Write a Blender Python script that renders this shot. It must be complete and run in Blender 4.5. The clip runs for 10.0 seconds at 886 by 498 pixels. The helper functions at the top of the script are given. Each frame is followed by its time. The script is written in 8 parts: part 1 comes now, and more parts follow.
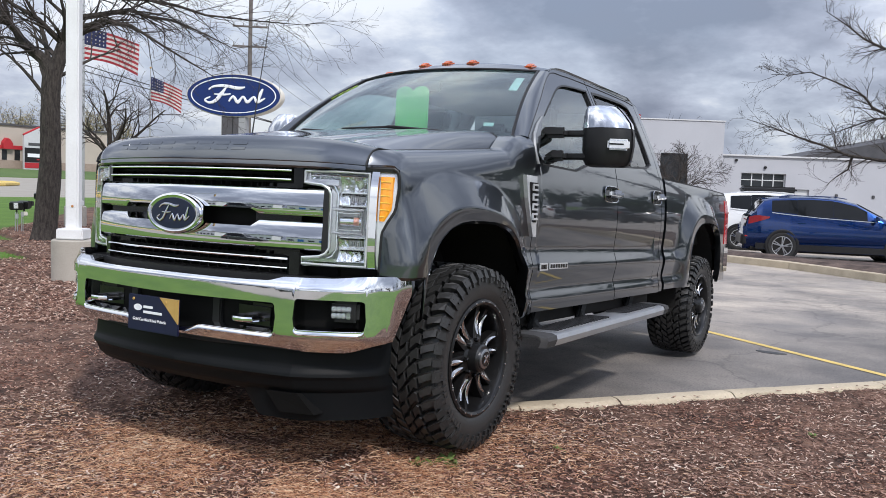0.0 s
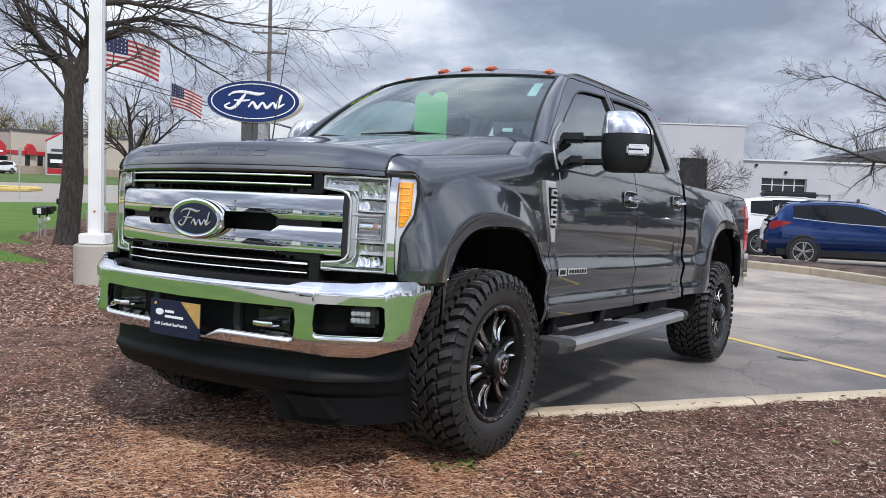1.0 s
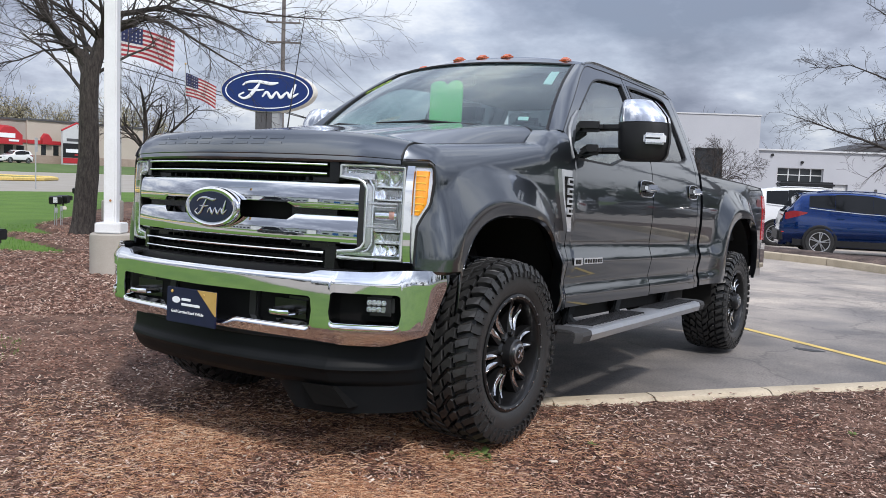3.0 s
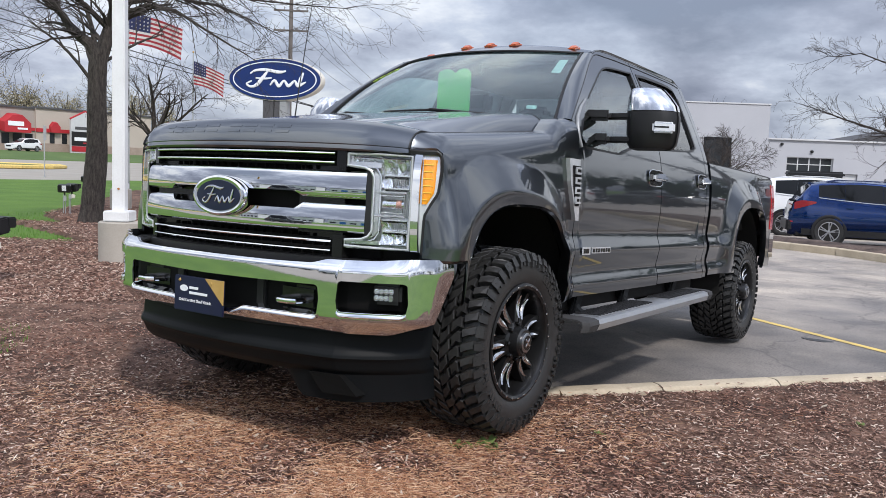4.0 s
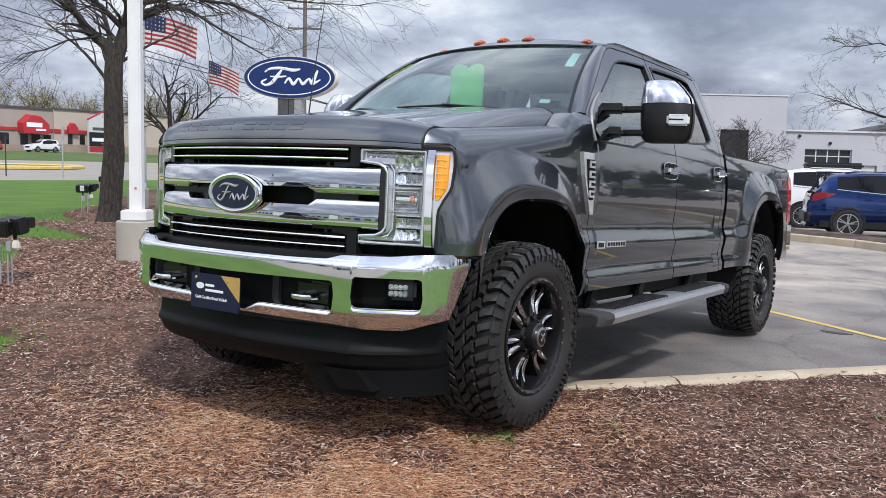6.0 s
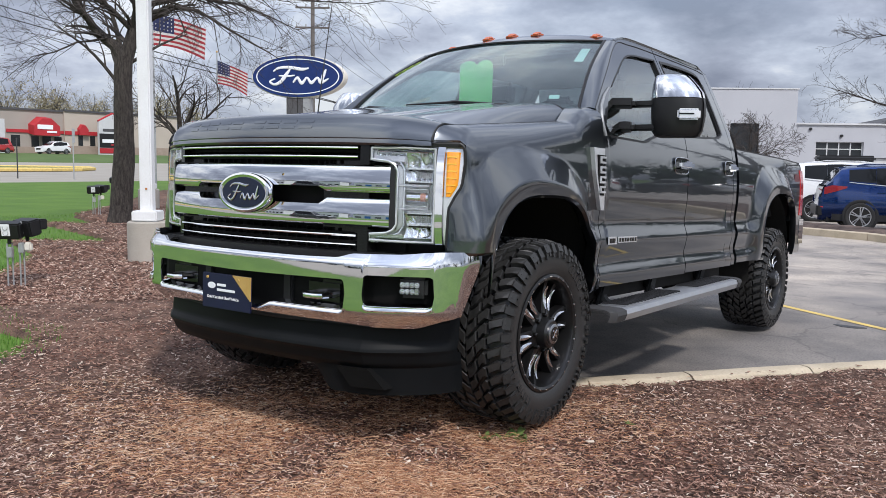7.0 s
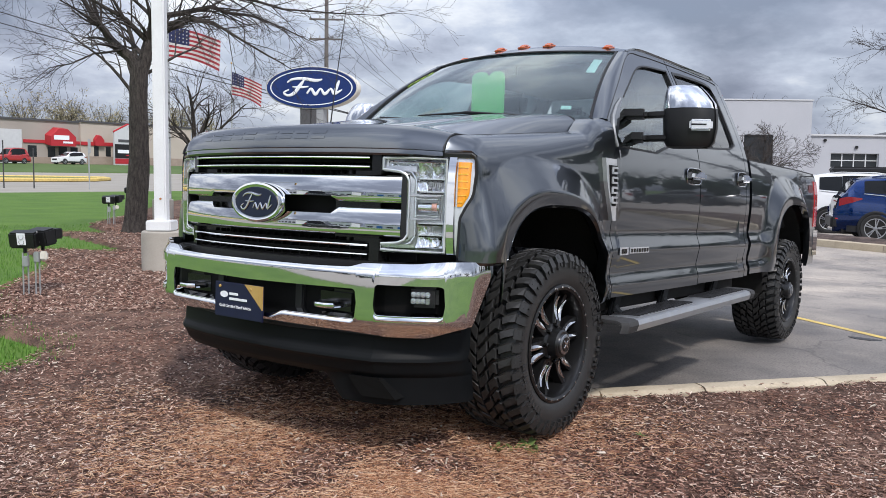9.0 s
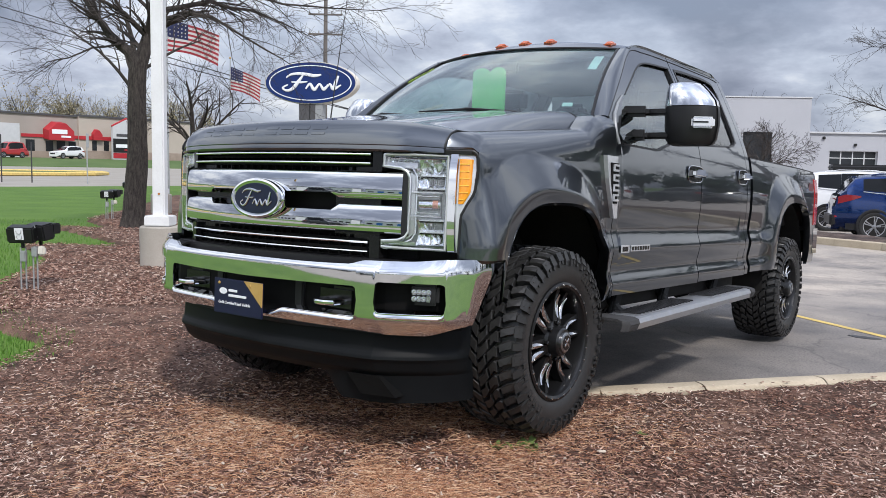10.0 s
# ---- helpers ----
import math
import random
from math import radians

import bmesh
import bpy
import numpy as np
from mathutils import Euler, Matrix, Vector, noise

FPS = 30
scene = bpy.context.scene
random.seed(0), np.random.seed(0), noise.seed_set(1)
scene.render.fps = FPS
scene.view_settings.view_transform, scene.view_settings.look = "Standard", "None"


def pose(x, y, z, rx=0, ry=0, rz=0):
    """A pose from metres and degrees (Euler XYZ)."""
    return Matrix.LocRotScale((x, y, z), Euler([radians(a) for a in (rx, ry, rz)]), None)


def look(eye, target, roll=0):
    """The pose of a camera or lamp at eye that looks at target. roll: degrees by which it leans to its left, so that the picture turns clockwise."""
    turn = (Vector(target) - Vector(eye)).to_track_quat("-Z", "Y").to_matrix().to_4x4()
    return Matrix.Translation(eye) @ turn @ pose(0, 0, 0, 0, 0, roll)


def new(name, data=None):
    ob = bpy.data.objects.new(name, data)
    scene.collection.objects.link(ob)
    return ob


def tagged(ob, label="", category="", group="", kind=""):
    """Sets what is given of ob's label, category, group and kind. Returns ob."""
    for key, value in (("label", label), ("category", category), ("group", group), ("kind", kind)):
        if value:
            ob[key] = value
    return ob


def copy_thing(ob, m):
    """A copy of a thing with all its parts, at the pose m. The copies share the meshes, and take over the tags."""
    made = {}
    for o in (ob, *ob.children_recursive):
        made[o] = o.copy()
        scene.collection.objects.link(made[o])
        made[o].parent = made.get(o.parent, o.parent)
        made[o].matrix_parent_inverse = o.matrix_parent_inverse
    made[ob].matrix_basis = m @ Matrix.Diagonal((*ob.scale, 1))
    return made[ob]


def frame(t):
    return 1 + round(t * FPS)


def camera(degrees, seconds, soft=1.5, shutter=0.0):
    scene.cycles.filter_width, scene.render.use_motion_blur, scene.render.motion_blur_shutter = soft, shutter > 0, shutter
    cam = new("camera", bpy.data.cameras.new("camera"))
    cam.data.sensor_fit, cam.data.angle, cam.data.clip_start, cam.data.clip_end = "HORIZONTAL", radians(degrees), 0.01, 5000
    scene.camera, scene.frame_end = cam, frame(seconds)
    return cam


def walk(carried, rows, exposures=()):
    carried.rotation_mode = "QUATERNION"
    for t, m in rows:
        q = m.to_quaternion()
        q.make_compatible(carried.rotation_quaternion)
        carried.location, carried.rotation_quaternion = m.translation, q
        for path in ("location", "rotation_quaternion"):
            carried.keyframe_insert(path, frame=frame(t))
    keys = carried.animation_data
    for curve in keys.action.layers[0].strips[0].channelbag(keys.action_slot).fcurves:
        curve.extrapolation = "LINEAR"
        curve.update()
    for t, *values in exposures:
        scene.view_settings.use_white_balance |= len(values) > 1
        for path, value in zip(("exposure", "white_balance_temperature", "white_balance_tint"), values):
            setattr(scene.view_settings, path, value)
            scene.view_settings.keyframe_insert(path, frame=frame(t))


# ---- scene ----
cam = camera(56.28, 10.0, soft=0.8)
walk(cam, [
    (0.0, pose(2.858, -3.315, 1.419, 85.62, -2.12, 31.83)),
    (0.5, pose(2.859, -3.324, 1.419, 85.76, -2.09, 32.65)),
    (1.0, pose(2.859, -3.325, 1.420, 85.93, -2.09, 33.07)),
    (1.5, pose(2.862, -3.320, 1.420, 85.89, -1.88, 33.29)),
    (2.0, pose(2.858, -3.321, 1.418, 85.68, -1.88, 33.34)),
    (2.5, pose(2.850, -3.325, 1.415, 85.56, -1.98, 33.62)),
    (4.0, pose(2.841, -3.318, 1.414, 84.42, -2.23, 34.51)),
    (4.5, pose(2.844, -3.322, 1.414, 84.47, -1.83, 34.85)),
    (5.0, pose(2.849, -3.317, 1.414, 84.41, -1.47, 35.00)),
    (5.5, pose(2.853, -3.318, 1.412, 84.30, -1.65, 35.28)),
    (7.0, pose(2.841, -3.312, 1.409, 83.93, -0.91, 36.17)),
    (7.5, pose(2.851, -3.313, 1.409, 84.14, -0.64, 36.41)),
    (8.0, pose(2.856, -3.315, 1.407, 84.45, -0.75, 36.71)),
    (8.5, pose(2.851, -3.316, 1.406, 84.66, -0.87, 36.88)),
    (9.0, pose(2.850, -3.315, 1.406, 84.66, -1.00, 37.05)),
    (9.5, pose(2.851, -3.313, 1.415, 84.60, -1.15, 36.96)),
    (10.0, pose(2.829, -3.305, 1.410, 84.38, -1.25, 36.95)),
], [(0.0, -0.07, 6440, 12), (10.0, -0.07, 6440, 12)])

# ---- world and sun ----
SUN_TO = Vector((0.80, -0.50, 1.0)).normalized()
world = bpy.data.worlds.new("world")
scene.world = world
world.use_nodes = True
wn, wl = world.node_tree.nodes, world.node_tree.links
wn.clear()
w_out = wn.new("ShaderNodeOutputWorld")
w_bg = wn.new("ShaderNodeBackground")
w_sky = wn.new("ShaderNodeTexSky")
w_sky.sky_type = "NISHITA"
w_sky.sun_disc = False
w_sky.sun_elevation = math.asin(SUN_TO.z)
w_sky.sun_rotation = math.atan2(SUN_TO.x, SUN_TO.y)
w_tc = wn.new("ShaderNodeTexCoord")
w_sep = wn.new("ShaderNodeSeparateXYZ")
wl.new(w_tc.outputs["Generated"], w_sep.inputs[0])


def wmath(op, a, b=None):
    n = wn.new("ShaderNodeMath")
    n.operation = op
    for i, v in enumerate((a, b)):
        if v is None:
            continue
        if isinstance(v, (int, float)):
            n.inputs[i].default_value = v
        else:
            wl.new(v, n.inputs[i])
    return n.outputs[0]


# cloud deck seen in perspective: direction over height
w_h = wmath("ADD", wmath("MAXIMUM", w_sep.outputs[2], 0.0), 0.30)
w_u, w_v = wmath("DIVIDE", w_sep.outputs[0], w_h), wmath("DIVIDE", w_sep.outputs[1], w_h)
w_comb = wn.new("ShaderNodeCombineXYZ")
wl.new(w_u, w_comb.inputs[0])
wl.new(w_v, w_comb.inputs[1])


def wnoise(scale, detail, rough, offset):
    n = wn.new("ShaderNodeTexNoise")
    n.inputs["Scale"].default_value, n.inputs["Detail"].default_value, n.inputs["Roughness"].default_value = scale, detail, rough
    m = wn.new("ShaderNodeMapping")
    m.inputs["Location"].default_value = offset
    wl.new(w_comb.outputs[0], m.inputs["Vector"])
    wl.new(m.outputs[0], n.inputs["Vector"])
    return n.outputs["Fac"]


def wramp(fac, stops):
    r = wn.new("ShaderNodeValToRGB")
    while len(r.color_ramp.elements) < len(stops):
        r.color_ramp.elements.new(0.5)
    for e, (p, c) in zip(r.color_ramp.elements, stops):
        e.position, e.color = p, (*c, 1)
    wl.new(fac, r.inputs[0])
    return r.outputs[0]


w_cloud = wramp(wnoise(1.1, 9, 0.58, (4.085, 30.211, 6.943)), [(0.43, (0.90, 0.95, 1.0)), (0.49, (0.60, 0.665, 0.785)), (0.55, (0.415, 0.465, 0.575)), (0.63, (0.27, 0.31, 0.40))])
w_gap = wramp(wnoise(0.45, 5, 0.6, (8.4, 5.9, 2.5)), [(0.52, (0, 0, 0)), (0.68, (1, 1, 1))])
w_mul = wn.new("ShaderNodeVectorMath")
w_mul.operation = "SCALE"
wl.new(w_sky.outputs[0], w_mul.inputs[0])
w_mul.inputs["Scale"].default_value = 0.09
w_mix = wn.new("ShaderNodeMix")
w_mix.data_type = "RGBA"
wl.new(wmath("MULTIPLY", w_gap, 0.30), w_mix.inputs[0])
wl.new(w_cloud, w_mix.inputs[6])
wl.new(w_mul.outputs[0], w_mix.inputs[7])
wl.new(w_mix.outputs[2], w_bg.inputs[0])
wl.new(wmath("ADD", wmath("MULTIPLY", wmath("MAXIMUM", w_sep.outputs[2], 0.0), 1.40), 0.86), w_bg.inputs[1])
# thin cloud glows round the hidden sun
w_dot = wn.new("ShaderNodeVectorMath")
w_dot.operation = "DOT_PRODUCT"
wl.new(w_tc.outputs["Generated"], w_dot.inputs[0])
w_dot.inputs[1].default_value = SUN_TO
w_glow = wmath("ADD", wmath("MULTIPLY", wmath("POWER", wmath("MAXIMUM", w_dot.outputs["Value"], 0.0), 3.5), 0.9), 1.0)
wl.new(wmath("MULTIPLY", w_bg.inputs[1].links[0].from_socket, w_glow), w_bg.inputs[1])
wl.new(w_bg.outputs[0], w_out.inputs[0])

sun = new("sun", bpy.data.lights.new("sun", "SUN"))
sun.data.energy, sun.data.angle, sun.data.color = 3.05, radians(5.0), (1.0, 0.955, 0.895)
sun.matrix_world = look((30, -7, 25), Vector((30, -7, 25)) - SUN_TO)


# ---- materials ----
def pbr(name, col, rough=0.5, metal=0.0, col2=None, scale=6.0, fine=60.0, var=0.5, bump=0.0, bump_dist=0.005, coat=0.0,
        rvar=0.0, rand=0.0, trans=0.0, ior=1.45, stretch=(1, 1, 1), emit=None, island=0.0, spec=0.5, coat_ior=1.5):
    """A procedural surface: two colours mixed by noise at two scales, with bump and roughness variation."""
    m = bpy.data.materials.new(name)
    m.use_nodes = True
    n, l = m.node_tree.nodes, m.node_tree.links
    b = n["Principled BSDF"]
    b.inputs["Roughness"].default_value, b.inputs["Metallic"].default_value = rough, metal
    b.inputs["Base Color"].default_value = (*col, 1)
    b.inputs["Coat Weight"].default_value, b.inputs["Coat Roughness"].default_value, b.inputs["Coat IOR"].default_value = coat, 0.02, coat_ior
    b.inputs["Transmission Weight"].default_value, b.inputs["IOR"].default_value = trans, ior
    b.inputs["Specular IOR Level"].default_value = spec
    if emit:
        b.inputs["Emission Color"].default_value, b.inputs["Emission Strength"].default_value = (*col, 1), emit
    tc = n.new("ShaderNodeTexCoord")
    mp = n.new("ShaderNodeMapping")
    mp.inputs["Scale"].default_value = stretch
    l.new(tc.outputs["Object"], mp.inputs["Vector"])
    big, small = n.new("ShaderNodeTexNoise"), n.new("ShaderNodeTexNoise")
    for node, s, d in ((big, scale, 4), (small, fine, 3)):
        node.inputs["Scale"].default_value, node.inputs["Detail"].default_value = s, d
        l.new(mp.outputs[0], node.inputs["Vector"])

    def mth(op, a, c):
        k = n.new("ShaderNodeMath")
        k.operation = op
        for i, v in enumerate((a, c)):
            if isinstance(v, (int, float)):
                k.inputs[i].default_value = v
            else:
                l.new(v, k.inputs[i])
        return k.outputs[0]

    fac = mth("ADD", mth("MULTIPLY", big.outputs["Fac"], 0.6), mth("MULTIPLY", small.outputs["Fac"], 0.4))
    if col2:
        ramp = n.new("ShaderNodeValToRGB")
        lo, hi = 0.5 - 0.25 * var, 0.5 + 0.25 * var
        ramp.color_ramp.elements[0].position, ramp.color_ramp.elements[1].position = max(lo, 0), min(hi, 1)
        ramp.color_ramp.elements[0].color, ramp.color_ramp.elements[1].color = (*col, 1), (*col2, 1)
        src = fac
        if island:
            geo = n.new("ShaderNodeNewGeometry")
            src = mth("ADD", mth("MULTIPLY", fac, 1 - island), mth("MULTIPLY", geo.outputs["Random Per Island"], island))
        if rand:
            info = n.new("ShaderNodeObjectInfo")
            src = mth("ADD", mth("MULTIPLY", fac, 1 - rand), mth("MULTIPLY", info.outputs["Random"], rand))
        l.new(src, ramp.inputs[0])
        l.new(ramp.outputs[0], b.inputs["Base Color"])
    if rvar:
        l.new(mth("ADD", mth("MULTIPLY", fac, rvar), rough - rvar / 2), b.inputs["Roughness"])
    if bump:
        bp = n.new("ShaderNodeBump")
        bp.inputs["Strength"].default_value, bp.inputs["Distance"].default_value = bump, bump_dist
        l.new(fac, bp.inputs["Height"])
        l.new(bp.outputs[0], b.inputs["Normal"])
    return m


M_PAINT = pbr("grey_metallic_paint", (0.068, 0.076, 0.086), 0.28, 1.0, (0.086, 0.095, 0.106), 3, 900, 0.8, 0.0, coat=1.0, coat_ior=1.8)
M_PAINT.node_tree.nodes["Principled BSDF"].inputs["Specular Tint"].default_value = (0.70, 0.72, 0.75, 1)
M_CHROME = pbr("chrome", (0.80, 0.80, 0.81), 0.025, 1.0, (0.75, 0.76, 0.78), 5, 80, 0.8, 0.012, 0.002, rvar=0.03)
M_HANDLE = pbr("handle_chrome", (0.55, 0.56, 0.58), 0.10, 1.0, (0.48, 0.49, 0.51), 5, 80, 0.8, 0.03, 0.002)
M_BLACK = pbr("black_plastic", (0.007, 0.007, 0.008), 0.45, 0.0, (0.014, 0.014, 0.015), 8, 400, 0.8, 0.15, 0.001)
M_GLOSSBLACK = pbr("gloss_black", (0.006, 0.006, 0.006), 0.18, 0.0, (0.010, 0.010, 0.010), 8, 300, 0.8)
M_VALANCE = pbr("textured_dark_plastic", (0.005, 0.006, 0.007), 0.50, 0.0, (0.009, 0.010, 0.011), 5, 300, 0.8, 0.2, 0.001, rvar=0.2, spec=0.14)
M_RUBBER = pbr("tyre_rubber", (0.016, 0.016, 0.016), 0.42, 0.0, (0.032, 0.032, 0.032), 9, 120, 0.9, 0.3, 0.002, rvar=0.2)
M_UNDER = pbr("underbody", (0.005, 0.005, 0.005), 0.85, 0.0, (0.012, 0.011, 0.010), 7, 60, 0.9, 0.3, 0.004)
M_GLASS = pbr("window_glass", (0.72, 0.90, 0.86), 0.0, 0.0, trans=1.0, ior=1.66)
M_TINT = pbr("tinted_glass", (0.10, 0.115, 0.12), 0.0, 0.0, trans=1.0, ior=1.7)
M_SIDEGLASS = pbr("side_glass", (0.50, 0.60, 0.59), 0.0, 0.0, trans=1.0, ior=1.8)
M_LENS = pbr("clear_lens", (0.96, 0.97, 0.98), 0.0, 0.0, trans=1.0, ior=1.35)
M_AMBER = pbr("amber_lens", (0.85, 0.26, 0.01), 0.15, 0.0, (0.95, 0.42, 0.03), 30, 200, 0.9, 0.2, 0.002, coat=1.0)
M_GLINT = pbr("amber_glint", (0.95, 0.50, 0.05), 0.2, 0.0, (1.0, 0.62, 0.10), 30, 200, 0.9, coat=1.0)
M_ORANGE = pbr("orange_marker_lens", (0.42, 0.07, 0.012), 0.25, 0.0, (0.58, 0.13, 0.03), 30, 200, 0.9, coat=1.0)
M_RED = pbr("red_lens", (0.45, 0.008, 0.012), 0.12, 0.0, (0.62, 0.02, 0.02), 30, 200, 0.9, coat=1.0)
M_TAIL = pbr("dark_red_lens", (0.20, 0.006, 0.010), 0.2, 0.0, (0.28, 0.010, 0.014), 30, 200, 0.9, coat=0.4)
M_SATIN = pbr("satin_silver", (0.55, 0.56, 0.58), 0.28, 1.0, (0.45, 0.46, 0.48), 8, 200, 0.9, 0.05, 0.001, rvar=0.15)
M_DECAL = pbr("faded_red_decal", (0.16, 0.035, 0.04), 0.5, 0.0, (0.09, 0.06, 0.065), 60, 200, 1.4)
M_DULL = pbr("dull_grey_trim", (0.30, 0.31, 0.32), 0.45, 0.3, (0.24, 0.25, 0.26), 20, 200, 0.8)
M_STEP = pbr("brushed_step_alloy", (0.52, 0.53, 0.55), 0.38, 0.85, (0.40, 0.41, 0.43), 8, 200, 0.9, 0.05, 0.001, rvar=0.15)
M_REFLECT = pbr("bright_reflector", (0.72, 0.73, 0.75), 0.35, 0.25, (0.60, 0.62, 0.65), 40, 200, 1.0, 0.3, 0.004, rvar=0.2)
M_CHROMESOFT = pbr("lamp_chrome", (0.90, 0.91, 0.92), 0.20, 1.0, (0.74, 0.75, 0.77), 60, 300, 1.2, 0.15, 0.002, rvar=0.2)
M_LAMPRIM = pbr("pale_lamp_rim", (0.72, 0.73, 0.75), 0.22, 0.55, (0.60, 0.62, 0.65), 30, 200, 0.9, 0.1, 0.002, coat=0.6)
M_BULB = pbr("amber_bulb", (0.65, 0.30, 0.22), 0.2, 0.0, (0.75, 0.42, 0.34), 60, 300, 1.2, coat=1.0)
M_FOG = pbr("frosted_fog_cell", (0.55, 0.57, 0.59), 0.15, 0.8, (0.10, 0.11, 0.12), 160, 400, 1.0, 0.5, 0.003, coat=1.0)
M_MILLED = pbr("milled_aluminium", (0.78, 0.79, 0.80), 0.18, 1.0, (0.66, 0.67, 0.68), 20, 300, 0.9)
M_RIMBLACK = pbr("black_painted_alloy", (0.006, 0.006, 0.007), 0.30, 0.0, (0.010, 0.010, 0.010), 12, 200, 0.9, coat=0.15)
M_WHITE = pbr("white_paint", (0.78, 0.79, 0.80), 0.4, 0.0, (0.66, 0.66, 0.66), 4, 60, 0.9, 0.1, 0.002)
M_BADGE = pbr("badge_navy", (0.002, 0.006, 0.026), 0.3, 0.0, (0.003, 0.008, 0.032), 3, 60, 0.9, coat=0.3)
M_VOID = pbr("dark_mesh", (0.002, 0.002, 0.002), 0.7, 0.0, (0.004, 0.004, 0.004), 9, 90, 0.9, spec=0.2)
M_NAVY = pbr("navy_card", (0.006, 0.008, 0.032), 0.4, 0.0, (0.009, 0.011, 0.044), 20, 200, 0.8)
M_GOLD = pbr("gold_card", (0.42, 0.26, 0.07), 0.4, 0.0, (0.50, 0.33, 0.11), 20, 200, 0.8)
M_GREEN = pbr("green_card", (0.10, 0.72, 0.12), 0.5, 0.0, (0.13, 0.78, 0.15), 5, 60, 0.8)
M_STICKER = pbr("pale_sticker", (0.55, 0.75, 0.74), 0.5, 0.0, (0.65, 0.82, 0.80), 30, 200, 0.8)
M_MARK = pbr("yellow_green_marker", (0.45, 0.75, 0.05), 0.6, 0.0, (0.55, 0.85, 0.10), 30, 200, 0.8)
M_LETTER = pbr("white_letter", (0.82, 0.84, 0.86), 0.35, 0.0, (0.75, 0.77, 0.80), 20, 200, 0.8)
M_INTERIOR = pbr("dark_cabin_trim", (0.03, 0.03, 0.032), 0.7, 0.0, (0.05, 0.05, 0.05), 10, 120, 0.8, 0.2, 0.002)
M_CONCRETE = pbr("concrete", (0.30, 0.275, 0.235), 0.85, 0.0, (0.44, 0.405, 0.355), 3, 70, 0.9, 0.5, 0.006)
M_KERB = pbr("weathered_kerb", (0.36, 0.30, 0.215), 0.9, 0.0, (0.56, 0.48, 0.36), 4, 60, 0.9, 0.7, 0.01)
M_PALECHIP = pbr("pale_chip", (0.38, 0.31, 0.24), 0.9, 0.0, (0.62, 0.54, 0.45), 5, 60, 1.5, island=0.8)
M_OIL = pbr("dark_stain", (0.03, 0.03, 0.032), 0.6, 0.0, (0.05, 0.05, 0.052), 9, 90, 0.9)
M_BARK = pbr("bark", (0.014, 0.011, 0.010), 0.95, 0.0, (0.105, 0.089, 0.078), 30, 110, 0.75, 1.0, 0.10, stretch=(1, 1, 0.24))
M_TWIG = pbr("twig", (0.026, 0.021, 0.019), 0.85, 0.0, (0.055, 0.045, 0.040), 10, 60, 0.9)


# ---- building blocks ----
def part(name, bm, material, parent=None, label="", smooth=True, at=None):
    """Links a bmesh as one mesh object under a thing or a part."""
    me = bpy.data.meshes.new(name)
    bmesh.ops.recalc_face_normals(bm, faces=bm.faces)
    bm.to_mesh(me)
    bm.free()
    return mesh_part(name, me, material, parent, label, smooth, at)


def mesh_part(name, me, material, parent=None, label="", smooth=True, at=None):
    if material and not me.materials:
        me.materials.append(material)
    if smooth:
        me.polygons.foreach_set("use_smooth", [True] * len(me.polygons))
        me.set_sharp_from_angle(angle=radians(32))
    ob = new(name, me)
    if parent:
        ob.parent = parent
    if at is not None:
        ob.matrix_basis = at
    if label:
        ob["label"] = label
    return ob


def thing(name, m, label, category, group="", kind=""):
    ob = new(name)
    ob.empty_display_size = 0.1
    ob.matrix_basis = m
    return tagged(ob, label, category, group, kind)


def box(bm, c, s, bev=0.0, rot=None, seg=2):
    m = Matrix.Translation(c) @ (rot or Matrix()) @ Matrix.Diagonal((*s, 1))
    r = bmesh.ops.create_cube(bm, size=1.0, matrix=m)
    if bev:
        edges = list({e for v in r["verts"] for e in v.link_edges})
        bmesh.ops.bevel(bm, geom=edges, offset=bev, segments=seg, affect="EDGES", clamp_overlap=True)


def boxed(c, s, bev=0.0, rot=None, seg=2):
    bm = bmesh.new()
    box(bm, c, s, bev, rot, seg)
    return bm


def sheet(bm, rows, close=False):
    """Quads through a grid of points."""
    vs = [[bm.verts.new(p) for p in r] for r in rows]
    for a, b in zip(vs, vs[1:]):
        k = len(a)
        for j in range(k if close else k - 1):
            bm.faces.new((a[j], a[(j + 1) % k], b[(j + 1) % k], b[j]))
    return vs


def slab(rows, t):
    """A closed skin of thickness: a grid of points and the same grid moved by the vector or function t."""
    bm = bmesh.new()
    f = t if callable(t) else (lambda p: Vector(p) + Vector(t))
    a = sheet(bm, rows)
    b = sheet(bm, [[f(p) for p in r] for r in rows])
    edge = lambda g: g[0] + [r[-1] for r in g[1:-1]] + g[-1][::-1] + [r[0] for r in g[-2:0:-1]]
    ea, eb = edge(a), edge(b)
    for i in range(len(ea)):
        j = (i + 1) % len(ea)
        bm.faces.new((ea[i], ea[j], eb[j], eb[i]))
    return bm


